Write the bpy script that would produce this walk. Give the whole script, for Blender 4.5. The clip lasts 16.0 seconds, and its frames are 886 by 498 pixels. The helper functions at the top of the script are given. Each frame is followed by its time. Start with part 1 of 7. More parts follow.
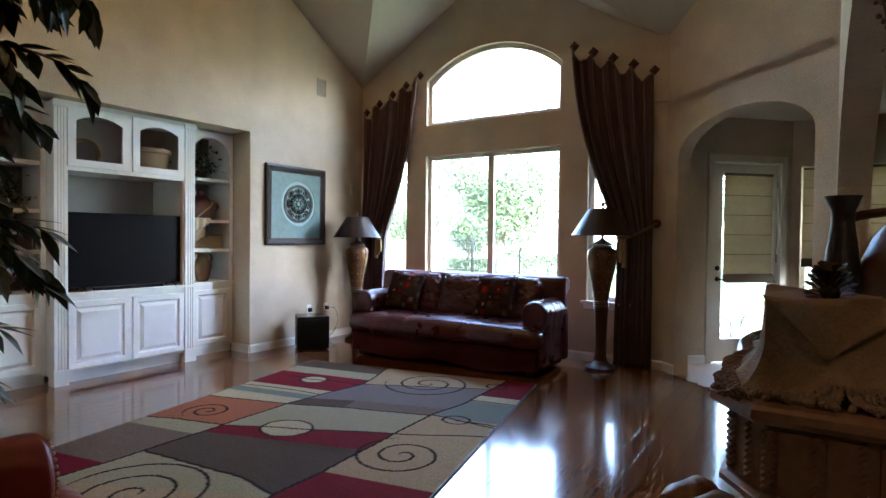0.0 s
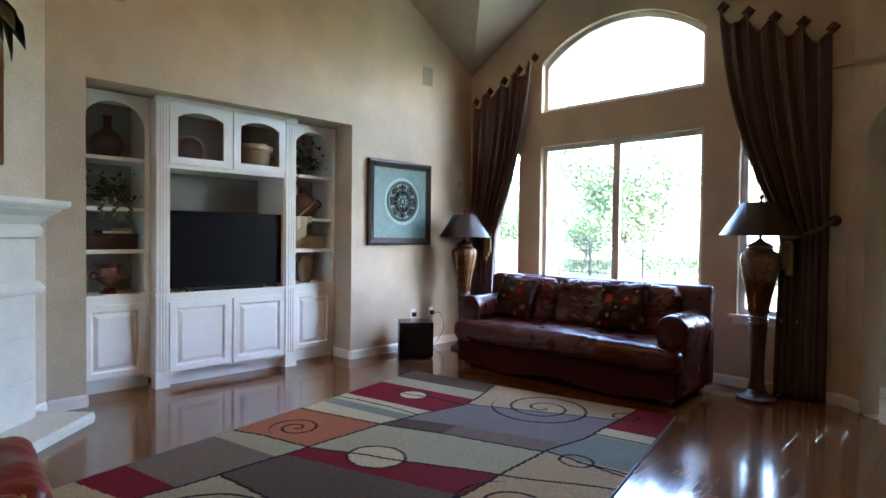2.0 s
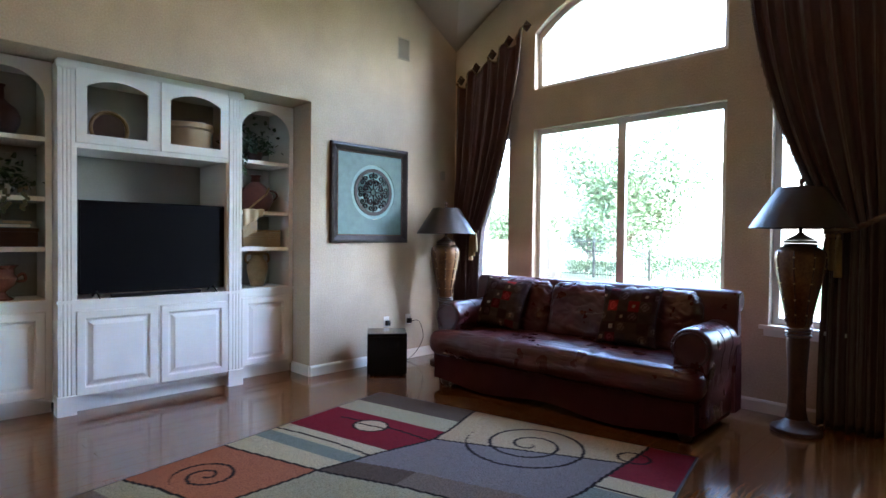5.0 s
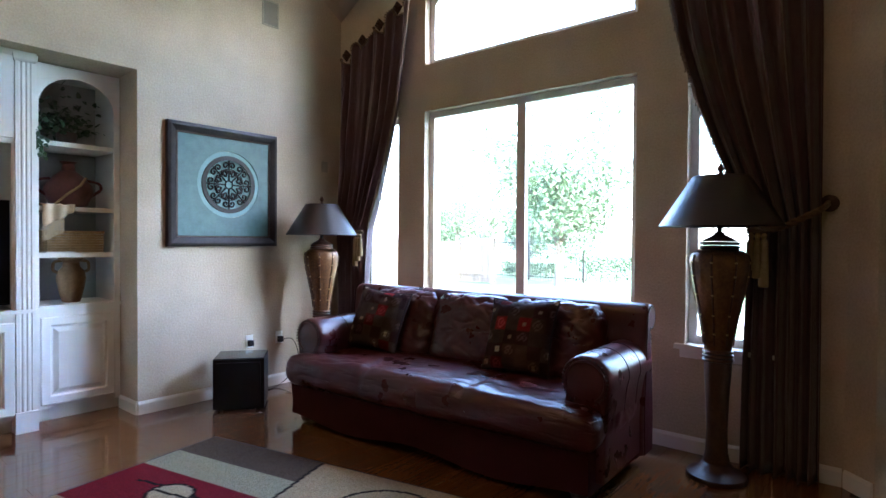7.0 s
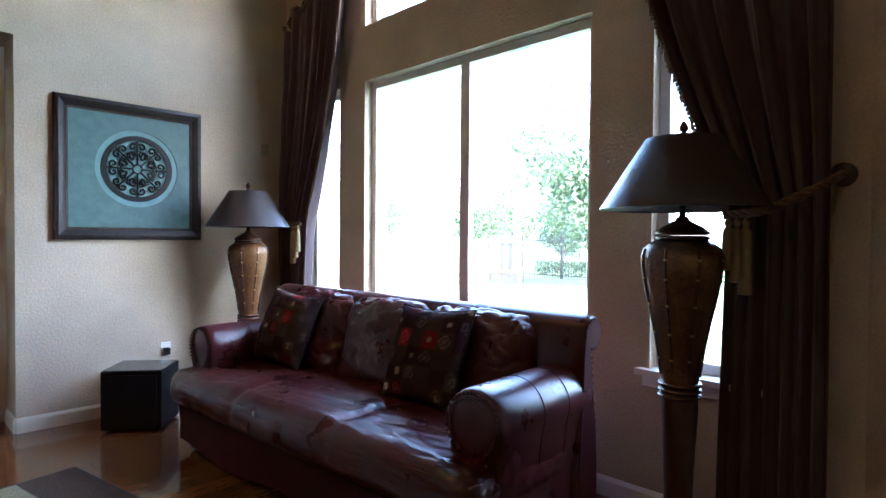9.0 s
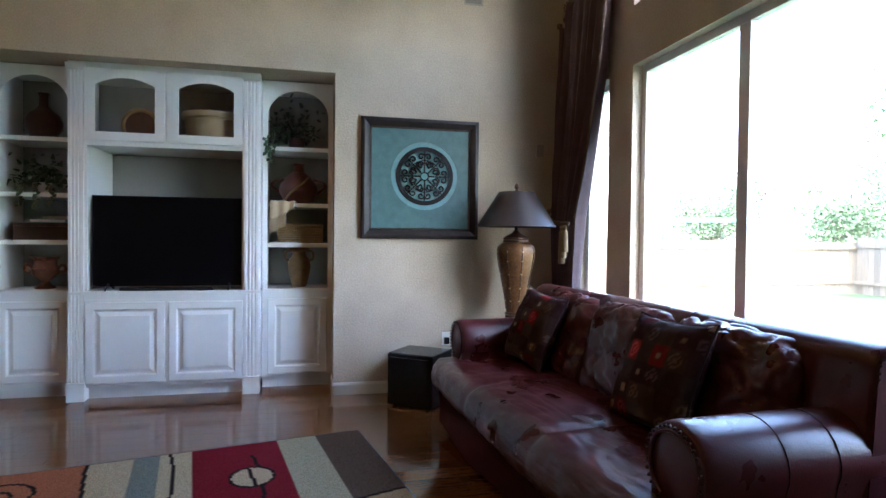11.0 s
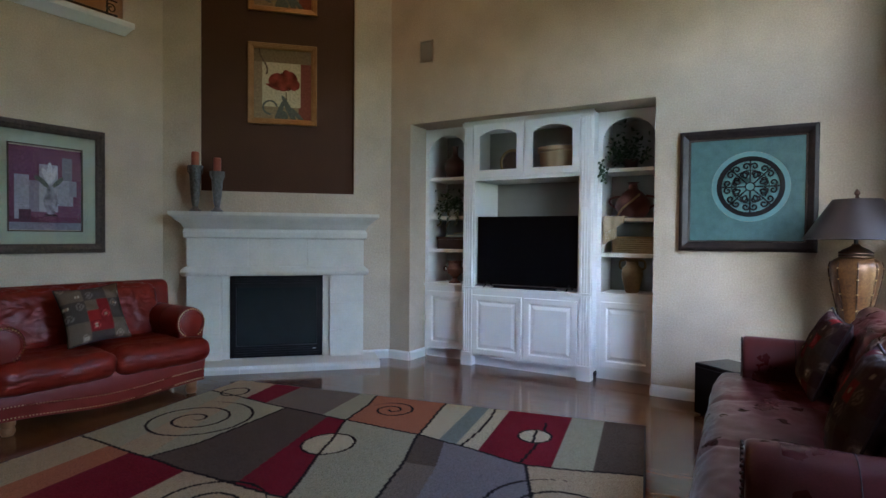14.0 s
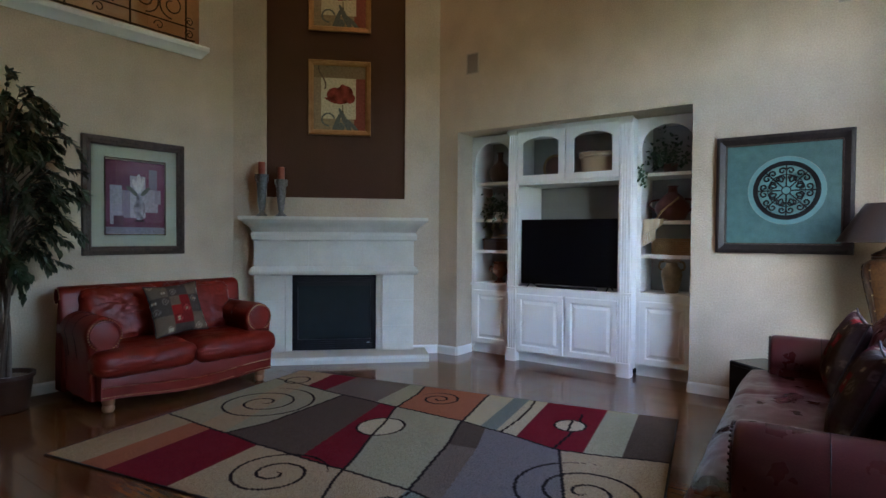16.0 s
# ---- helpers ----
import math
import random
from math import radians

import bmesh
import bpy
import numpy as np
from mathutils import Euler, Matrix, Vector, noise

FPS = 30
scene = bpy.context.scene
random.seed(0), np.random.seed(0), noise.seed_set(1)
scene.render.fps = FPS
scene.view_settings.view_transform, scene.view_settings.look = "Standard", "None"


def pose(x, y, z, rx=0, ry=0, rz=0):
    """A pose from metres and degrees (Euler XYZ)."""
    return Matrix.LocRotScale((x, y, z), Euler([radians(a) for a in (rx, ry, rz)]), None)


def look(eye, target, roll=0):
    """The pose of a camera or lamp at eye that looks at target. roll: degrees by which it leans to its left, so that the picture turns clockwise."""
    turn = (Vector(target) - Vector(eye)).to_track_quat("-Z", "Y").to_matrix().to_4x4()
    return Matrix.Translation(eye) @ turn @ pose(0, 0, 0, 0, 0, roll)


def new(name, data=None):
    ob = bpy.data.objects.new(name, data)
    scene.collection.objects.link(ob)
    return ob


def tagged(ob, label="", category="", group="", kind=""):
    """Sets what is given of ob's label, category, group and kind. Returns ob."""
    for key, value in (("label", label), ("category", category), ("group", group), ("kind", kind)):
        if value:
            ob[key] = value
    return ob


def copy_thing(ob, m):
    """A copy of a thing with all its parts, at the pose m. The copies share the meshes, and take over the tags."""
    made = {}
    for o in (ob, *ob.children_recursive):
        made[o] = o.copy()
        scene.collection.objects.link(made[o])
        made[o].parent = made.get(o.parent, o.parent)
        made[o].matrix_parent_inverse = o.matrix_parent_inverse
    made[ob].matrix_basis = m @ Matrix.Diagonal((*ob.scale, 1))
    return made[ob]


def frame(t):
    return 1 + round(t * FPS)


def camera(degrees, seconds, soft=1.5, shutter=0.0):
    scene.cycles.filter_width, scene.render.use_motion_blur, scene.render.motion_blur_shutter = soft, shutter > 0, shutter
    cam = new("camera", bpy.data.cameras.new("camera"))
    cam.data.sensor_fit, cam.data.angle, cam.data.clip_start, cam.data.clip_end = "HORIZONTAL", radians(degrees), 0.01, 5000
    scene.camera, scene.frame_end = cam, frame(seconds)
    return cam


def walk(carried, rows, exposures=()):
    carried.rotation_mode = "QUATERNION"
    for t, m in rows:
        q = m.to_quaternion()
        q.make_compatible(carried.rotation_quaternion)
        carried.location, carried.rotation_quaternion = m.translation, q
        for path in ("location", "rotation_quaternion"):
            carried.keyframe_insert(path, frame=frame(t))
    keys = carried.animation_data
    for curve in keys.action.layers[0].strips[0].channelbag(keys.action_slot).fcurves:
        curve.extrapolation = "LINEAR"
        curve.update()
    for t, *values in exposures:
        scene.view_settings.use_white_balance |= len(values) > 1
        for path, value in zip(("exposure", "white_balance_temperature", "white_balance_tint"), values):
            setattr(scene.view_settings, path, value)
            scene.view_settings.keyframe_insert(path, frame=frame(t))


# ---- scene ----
cam = camera(75.8, 16.0)
PATH = [
    (0, (5.832, -6.663, 1.461), (4.726, -4.962, 1.420), 0.6),
    (0.5, (5.729, -6.400, 1.464), (4.539, -4.755, 1.419), 0.6),
    (1, (5.605, -6.239, 1.462), (4.313, -4.674, 1.414), 0.6),
    (1.5, (5.481, -6.130, 1.464), (4.111, -4.633, 1.420), 0.6),
    (2, (5.418, -6.066, 1.464), (3.997, -4.617, 1.417), 0.7),
    (2.5, (5.365, -6.024, 1.465), (3.914, -4.607, 1.419), 0.7),
    (3, (5.265, -5.972, 1.465), (3.792, -4.575, 1.420), 0.6),
    (5.5, (4.892, -4.868, 1.397), (3.499, -3.393, 1.360), 0.6),
    (6, (4.856, -4.589, 1.412), (3.517, -3.065, 1.374), 0.6),
    (6.5, (4.819, -4.331, 1.400), (3.505, -2.786, 1.363), 0.5),
    (7, (4.744, -3.998, 1.413), (3.449, -2.435, 1.380), 0.4),
    (7.5, (4.772, -3.699, 1.363), (3.483, -2.130, 1.336), 0.3),
    (8, (4.842, -3.337, 1.390), (3.530, -1.788, 1.357), 0.4),
    (10.5, (4.811, -2.340, 1.342), (2.968, -1.490, 1.308), 0.5),
    (11, (4.926, -2.228, 1.352), (2.946, -1.783, 1.313), 0.6),
    (11.5, (5.016, -2.051, 1.377), (2.987, -2.008, 1.333), 0.5),
    (12, (5.092, -1.853, 1.349), (3.097, -2.222, 1.316), 0.6),
    (12.5, (5.149, -1.646, 1.377), (3.222, -2.281, 1.336), 0.5),
    (13, (5.268, -1.437, 1.389), (3.398, -2.226, 1.350), 0.6),
    (13.5, (5.347, -1.241, 1.395), (3.543, -2.172, 1.360), 0.6),
    (14, (5.472, -1.047, 1.441), (3.730, -2.089, 1.399), 0.5),
    (14.5, (5.603, -0.936, 1.463), (3.909, -2.053, 1.421), 0.5),
    (15, (5.716, -0.839, 1.476), (4.047, -1.993, 1.432), 0.5),
    (15.5, (5.745, -0.791, 1.486), (4.095, -1.973, 1.439), 0.4),
    (16, (5.753, -0.782, 1.474), (4.114, -1.979, 1.428), 0.4),
]
EXPOSURES = [(0, 5.85, 6150, 10), (3, 5.95, 6000, 10), (5.5, 5.78, 5800, 10), (8, 5.78, 5600, 10), (10.5, 5.44, 5800, 10), (12.5, 5.30, 6000, 10), (14, 5.20, 5950, 10), (16, 5.20, 5950, 10)]
walk(cam, [(t, look(eye, target, roll)) for t, eye, target, roll in PATH], EXPOSURES)

# ---- world and light ----
world = bpy.data.worlds.new("sky")
scene.world = world
world.use_nodes = True
wn = world.node_tree.nodes
sky = wn.new("ShaderNodeTexSky")
sky.sky_type, sky.sun_disc = "NISHITA", False
sky.sun_elevation, sky.sun_rotation = radians(48), radians(105)
sky.air_density, sky.dust_density = 1.0, 3.0
wn["Background"].inputs["Strength"].default_value = 0.15
world.node_tree.links.new(sky.outputs["Color"], wn["Background"].inputs["Color"])

sun_data = bpy.data.lights.new("sun", "SUN")
sun_data.energy, sun_data.angle, sun_data.color = 0.5, radians(10), (1.0, 0.95, 0.87)
sun = new("sun", sun_data)
sun.matrix_world = look((30, -8, 33), (0, 0, 0))

# warm recessed lamps in the high ceiling and on the landing
for spot in ((1.3, -3.1, 5.55), (1.3, -5.1, 5.97), (5.4, -4.6, 5.97), (3.4, -7.6, 5.9)):
    d = bpy.data.lights.new("can_light", "AREA")
    d.shape, d.size, d.energy, d.color = "DISK", 0.14, 0.20, (1.0, 0.50, 0.19)
    new("can_light", d).matrix_world = look(spot, (spot[0], spot[1], 0))

# the kitchen's ceiling lamp beyond the wide arch
d = bpy.data.lights.new("kitchen_light", "AREA")
d.shape, d.size, d.energy, d.color = "DISK", 0.35, 0.10, (1.0, 0.60, 0.32)
new("kitchen_light", d).matrix_world = look((6.55, -7.3, 2.6), (6.2, -6.2, 0.4))

R2 = math.sqrt(0.5)


# ---- materials ----
def mat(name, col, col2=None, rough=0.5, scale=6.0, fine=80.0, bump=0.1, bump_scale=None, metal=0.0, coat=0.0,
        stretch=(1, 1, 1), rough_var=0.1, piece=0.0, spec=0.5, sheen=0.0, island=False):
    """A surface with variation at two scales: broad patches and fine grain, and a fine relief."""
    m = bpy.data.materials.new(name)
    m.use_nodes = True
    nt = m.node_tree
    n, l = nt.nodes, nt.links
    b = n["Principled BSDF"]
    col2 = col2 or tuple(c * 0.82 for c in col)
    tc = n.new("ShaderNodeTexCoord")
    mp = n.new("ShaderNodeMapping")
    mp.inputs["Scale"].default_value = stretch
    l.new(tc.outputs["Object"], mp.inputs["Vector"])
    n1, n2 = n.new("ShaderNodeTexNoise"), n.new("ShaderNodeTexNoise")
    n1.inputs["Scale"].default_value, n1.inputs["Detail"].default_value = scale, 4
    n2.inputs["Scale"].default_value, n2.inputs["Detail"].default_value = fine, 3
    l.new(mp.outputs["Vector"], n1.inputs["Vector"])
    l.new(mp.outputs["Vector"], n2.inputs["Vector"])
    add = n.new("ShaderNodeMath")
    add.operation = "MULTIPLY_ADD"
    add.inputs[1].default_value = 0.45
    l.new(n2.outputs["Fac"], add.inputs[0])
    mul = n.new("ShaderNodeMath")
    mul.operation = "MULTIPLY"
    mul.inputs[1].default_value = 0.55
    l.new(n1.outputs["Fac"], mul.inputs[0])
    l.new(mul.outputs[0], add.inputs[2])
    ramp = n.new("ShaderNodeValToRGB")
    ramp.color_ramp.elements[0].position, ramp.color_ramp.elements[1].position = 0.33, 0.67
    ramp.color_ramp.elements[0].color, ramp.color_ramp.elements[1].color = (*col2, 1), (*col, 1)
    l.new(add.outputs[0], ramp.inputs["Fac"])
    out = ramp.outputs["Color"]
    if piece:
        info = n.new("ShaderNodeNewGeometry") if island else n.new("ShaderNodeObjectInfo")
        hsv, mr = n.new("ShaderNodeHueSaturation"), n.new("ShaderNodeMapRange")
        mr.inputs["To Min"].default_value, mr.inputs["To Max"].default_value = 1 - piece, 1 + piece
        l.new(info.outputs["Random Per Island" if island else "Random"], mr.inputs["Value"])
        l.new(mr.outputs["Result"], hsv.inputs["Value"])
        l.new(out, hsv.inputs["Color"])
        out = hsv.outputs["Color"]
    l.new(out, b.inputs["Base Color"])
    rr = n.new("ShaderNodeMapRange")
    rr.inputs["To Min"].default_value = max(0.02, rough - rough_var)
    rr.inputs["To Max"].default_value = min(1, rough + rough_var)
    l.new(n1.outputs["Fac"], rr.inputs["Value"])
    l.new(rr.outputs["Result"], b.inputs["Roughness"])
    b.inputs["Metallic"].default_value = metal
    b.inputs["Coat Weight"].default_value = coat
    b.inputs["Coat Roughness"].default_value = 0.08
    b.inputs["Specular IOR Level"].default_value = spec
    b.inputs["Sheen Weight"].default_value = sheen
    if bump:
        bp, n3 = n.new("ShaderNodeBump"), n.new("ShaderNodeTexNoise")
        n3.inputs["Scale"].default_value, n3.inputs["Detail"].default_value = bump_scale or fine, 4
        l.new(mp.outputs["Vector"], n3.inputs["Vector"])
        bp.inputs["Strength"].default_value, bp.inputs["Distance"].default_value = bump, 0.01
        l.new(n3.outputs["Fac"], bp.inputs["Height"])
        l.new(bp.outputs["Normal"], b.inputs["Normal"])
    return m


def glass_mat(name, rough=0.0, tint=(1, 1, 1)):
    m = bpy.data.materials.new(name)
    m.use_nodes = True
    n, l = m.node_tree.nodes, m.node_tree.links
    n.remove(n["Principled BSDF"])
    tr, gl, mx = n.new("ShaderNodeBsdfTransparent"), n.new("ShaderNodeBsdfGlossy"), n.new("ShaderNodeMixShader")
    lw, pw, ma = n.new("ShaderNodeLayerWeight"), n.new("ShaderNodeMath"), n.new("ShaderNodeMath")
    tr.inputs["Color"].default_value, gl.inputs["Roughness"].default_value = (*tint, 1), rough
    lw.inputs["Blend"].default_value = 0.5
    pw.operation, pw.inputs[1].default_value = "POWER", 4.0
    ma.operation, ma.inputs[1].default_value, ma.inputs[2].default_value = "MULTIPLY_ADD", 0.45, 0.035
    l.new(lw.outputs["Facing"], pw.inputs[0])
    l.new(pw.outputs[0], ma.inputs[0])
    l.new(ma.outputs[0], mx.inputs[0])
    l.new(tr.outputs[0], mx.inputs[1])
    l.new(gl.outputs[0], mx.inputs[2])
    l.new(mx.outputs[0], n["Material Output"].inputs["Surface"])
    return m


def attr_mat(name, rough=0.95, fine=260.0, bump=0.6, dark=0.7):
    """A surface whose dyed pattern is held in the mesh's colour attribute, with a tufted grain."""
    m = mat(name, (0.5, 0.5, 0.5), rough=rough, fine=fine, bump=bump, spec=0.1)
    n, l = m.node_tree.nodes, m.node_tree.links
    at, mx = n.new("ShaderNodeVertexColor"), n.new("ShaderNodeMix")
    at.layer_name = "dye"
    mx.data_type, mx.blend_type = "RGBA", "MULTIPLY"
    mx.inputs["Factor"].default_value = 1.0
    nz, rp = n.new("ShaderNodeTexNoise"), n.new("ShaderNodeMapRange")
    nz.inputs["Scale"].default_value, nz.inputs["Detail"].default_value = fine, 3
    tc = n.new("ShaderNodeTexCoord")
    l.new(tc.outputs["Object"], nz.inputs["Vector"])
    rp.inputs["From Min"].default_value, rp.inputs["From Max"].default_value = 0.3, 0.7
    rp.inputs["To Min"].default_value, rp.inputs["To Max"].default_value = dark, 1.3
    l.new(nz.outputs["Fac"], rp.inputs["Value"])
    l.new(at.outputs["Color"], mx.inputs["A"])
    l.new(rp.outputs["Result"], mx.inputs["B"])
    l.new(mx.outputs["Result"], n["Principled BSDF"].inputs["Base Color"])
    return m


PLASTER = mat("wall_plaster", (0.60, 0.505, 0.38), (0.43, 0.355, 0.262), 0.75, 2.2, 75, 0.5, 55, spec=0.25)
CEIL = mat("ceiling_paint", (0.52, 0.455, 0.36), (0.47, 0.41, 0.325), 0.8, 2, 120, 0.3, 60, spec=0.2)
BROWN = mat("brown_wall_paint", (0.085, 0.036, 0.018), (0.07, 0.03, 0.015), 0.7, 3, 120, 0.3, 55, spec=0.25)
TRIM = mat("white_trim_paint", (0.80, 0.79, 0.75), (0.76, 0.75, 0.71), 0.35, 3, 60, 0.03)
CABINET = mat("white_cabinet_paint", (0.86, 0.85, 0.82), (0.82, 0.81, 0.78), 0.38, 4, 70, 0.04)
# grey, not cabinet white: this colour holds the deep shelves' shade
CAB_BACK = mat("shaded_cabinet_back", (0.36, 0.355, 0.33), (0.31, 0.305, 0.285), 0.5, 4, 70, 0.03)
WOODFLOOR = mat("oak_floor", (0.19, 0.072, 0.024), (0.125, 0.046, 0.016), 0.15, 5, 34, 0.0, stretch=(9, 1, 1), coat=0.4,
                piece=0.10, rough_var=0.05)
WOODREST = mat("oak_floor_rest", (0.19, 0.072, 0.024), (0.125, 0.046, 0.016), 0.15, 5, 34, 0.0, stretch=(9, 1, 1), coat=0.4,
               piece=0.10, rough_var=0.05, island=True)
SEAM = mat("floor_seam", (0.03, 0.015, 0.008), rough=0.6)
TILE = mat("nook_floor_tile", (0.42, 0.30, 0.20), (0.34, 0.24, 0.16), 0.4, 4, 40, 0.05)
STONE = mat("cast_stone", (0.70, 0.68, 0.60), (0.60, 0.58, 0.50), 0.7, 5, 60, 0.25, 40)
BLACK = mat("black_metal", (0.012, 0.012, 0.013), rough=0.42, bump=0.02, spec=0.2)
BLACKGLASS = mat("dark_glass", (0.020, 0.027, 0.029), rough=0.09, bump=0.0, rough_var=0.03)
SCREEN = mat("tv_screen", (0.004, 0.004, 0.005), rough=0.4, spec=0.10, bump=0.0, rough_var=0.03)
BURGUNDY = mat("burgundy_leather", (0.092, 0.017, 0.016), (0.056, 0.011, 0.011), 0.29, 5, 170, 0.10, 150, rough_var=0.07, spec=0.5)
REDLEATHER = mat("red_leather", (0.19, 0.017, 0.009), (0.12, 0.011, 0.006), 0.36, 5, 170, 0.10, 150, rough_var=0.08, spec=0.22)
NAIL = mat("brass_nailhead", (0.55, 0.38, 0.18), rough=0.3, metal=1.0, bump=0)
DARKWOOD = mat("dark_wood", (0.06, 0.026, 0.014), (0.035, 0.015, 0.009), 0.4, 6, 60, 0.1, stretch=(1, 1, 6))
OAK = mat("honey_wood", (0.30, 0.14, 0.055), (0.20, 0.09, 0.035), 0.4, 6, 60, 0.15, stretch=(1, 6, 1))
CURTAIN = mat("plum_curtain_cloth", (0.11, 0.055, 0.058), (0.07, 0.034, 0.040), 0.8, 7, 160, 0.25, 200, stretch=(6, 6, 0.6), sheen=0.3)
FRINGE = mat("beaded_fringe", (0.22, 0.15, 0.09), (0.10, 0.06, 0.04), 0.7, 30, 160, 0.3)
TASSEL = mat("gold_tassel_thread", (0.42, 0.30, 0.14), (0.30, 0.2, 0.1), 0.7, 30, 160, 0.3)
BRONZE = mat("bronze_lamp_shade", (0.036, 0.025, 0.022), (0.024, 0.018, 0.017), 0.42, 4, 80, 0.05)
URN = mat("antique_gold_urn", (0.22, 0.105, 0.035), (0.085, 0.032, 0.015), 0.35, 9, 60, 0.1, metal=0.35)
URNDARK = mat("dark_bronze_urn", (0.10, 0.045, 0.025), (0.06, 0.028, 0.016), 0.38, 9, 60, 0.1, metal=0.3)
VINYL = mat("window_frame_vinyl", (0.76, 0.74, 0.70), rough=0.4, bump=0.02)
GLASS = glass_mat("window_glass")


# ---- building blocks ----
def link_mesh(name, bm, material, smooth=False):
    me = bpy.data.meshes.new(name)
    bmesh.ops.recalc_face_normals(bm, faces=bm.faces)
    bm.to_mesh(me)
    bm.free()
    for mt in material if isinstance(material, (list, tuple)) else [material]:
        me.materials.append(mt)
    if smooth:
        me.polygons.foreach_set("use_smooth", [True] * len(me.polygons))
        me.set_sharp_from_angle(angle=radians(40))
    return new(name, me)


def part(name, bm, material, parent, label="", smooth=False, m=None):
    """One mesh object under a thing or under a part."""
    ob = link_mesh(name, bm, material, smooth)
    ob.parent = parent
    if m is not None:
        ob.matrix_basis = m
    return tagged(ob, label)


def thing(name, label, category, m=None, group=""):
    ob = new(name)
    ob.empty_display_size = 0.1
    if m is not None:
        ob.matrix_basis = m
    return tagged(ob, label, category, group)


def single(name, bm, material, label, category, m=None, group="", smooth=False, kind=""):
    ob = link_mesh(name, bm, material, smooth)
    if m is not None:
        ob.matrix_basis = m
    return tagged(ob, label, category, group, kind)


def structure(name, bm, material, label="", smooth=False, m=None):
    return single(name, bm, material, label, "", m, "", smooth, "structure")


def bevel(bm, w, seg=2, angle=30):
    es = [e for e in bm.edges if len(e.link_faces) == 2 and e.calc_face_angle(0) > radians(angle)]
    if w > 0 and es:
        bmesh.ops.bevel(bm, geom=es, offset=w, segments=seg, profile=0.6, affect="EDGES", clamp_overlap=True)
    return bm


def add_box(bm, x0, x1, y0, y1, z0, z1):
    v = [bm.verts.new((x, y, z)) for z in (z0, z1) for y in (y0, y1) for x in (x0, x1)]
    for f in ((0, 2, 3, 1), (4, 5, 7, 6), (0, 1, 5, 4), (1, 3, 7, 5), (3, 2, 6, 7), (2, 0, 4, 6)):
        bm.faces.new([v[i] for i in f])
    return bm


def box(x0, x1, y0, y1, z0, z1, w=0.0, seg=2):
    return bevel(add_box(bmesh.new(), x0, x1, y0, y1, z0, z1), w, seg)


def add_sheet(bm, outline, holes, to3d, t0, t1):
    """A slab with holes: outline and holes are 2D loops; to3d(u, v, t) sets them in space."""
    loops = [list(outline)] + [list(h) for h in holes]
    flat = [p for lp in loops for p in lp]
    from mathutils.geometry import tessellate_polygon
    tris = tessellate_polygon([[Vector((p[0], p[1], 0)) for p in lp] for lp in loops])
    a = [bm.verts.new(to3d(u, v, t0)) for u, v in flat]
    b = [bm.verts.new(to3d(u, v, t1)) for u, v in flat]
    for i, j, k in tris:
        if len({i, j, k}) == 3:
            bm.faces.new((a[i], a[j], a[k]))
            bm.faces.new((b[k], b[j], b[i]))
    base = 0
    for lp in loops:
        for i in range(len(lp)):
            p, q = base + i, base + (i + 1) % len(lp)
            bm.faces.new((a[p], a[q], b[q], b[p]))
        base += len(lp)
    return bm


def sheet(outline, holes, to3d, t0, t1):
    return add_sheet(bmesh.new(), outline, holes, to3d, t0, t1)


def rect(u0, u1, v0, v1):
    return [(u0, v0), (u1, v0), (u1, v1), (u0, v1)]


def arch_loop(u0, u1, v0, spring, rise, n=16):
    c, r = (u0 + u1) / 2, (u1 - u0) / 2
    return [(u0, v0), (u1, v0)] + [(c + r * math.cos(math.pi * i / n), spring + rise * math.sin(math.pi * i / n)) for i in range(n + 1)]


def segment_loop(u0, u1, v0, spring, rise, n=16):
    """A low arch: part of a circle over the two springing points."""
    c, h = (u0 + u1) / 2, (u1 - u0) / 2
    r = (h * h + rise * rise) / (2 * rise)
    a = math.asin(h / r)
    return [(u0, v0), (u1, v0)] + [(c + r * math.sin(a - 2 * a * i / n), spring - r + rise + r * math.cos(a - 2 * a * i / n)) for i in range(n + 1)]


def add_lathe(bm, profile, seg=24, at=(0, 0, 0)):
    rings = []
    for r, z in profile:
        rings.append([bm.verts.new((at[0] + r * math.cos(2 * math.pi * i / seg), at[1] + r * math.sin(2 * math.pi * i / seg), at[2] + z)) for i in range(seg)])
    for a, b in zip(rings, rings[1:]):
        for i in range(seg):
            bm.faces.new((a[i], a[(i + 1) % seg], b[(i + 1) % seg], b[i]))
    bm.faces.new(rings[0][::-1])
    bm.faces.new(rings[-1])
    return bm


def lathe(profile, seg=24, at=(0, 0, 0)):
    return add_lathe(bmesh.new(), profile, seg, at)


def smooth_path(pts, n=6):
    pts = [Vector(p) for p in pts]
    out = []
    for i in range(len(pts) - 1):
        p0, p1, p2, p3 = pts[max(0, i - 1)], pts[i], pts[i + 1], pts[min(len(pts) - 1, i + 2)]
        for k in range(n):
            t = k / n
            out.append(0.5 * ((2 * p1) + (p2 - p0) * t + (2 * p0 - 5 * p1 + 4 * p2 - p3) * t * t + (3 * p1 - p0 - 3 * p2 + p3) * t ** 3))
    return out + [pts[-1]]


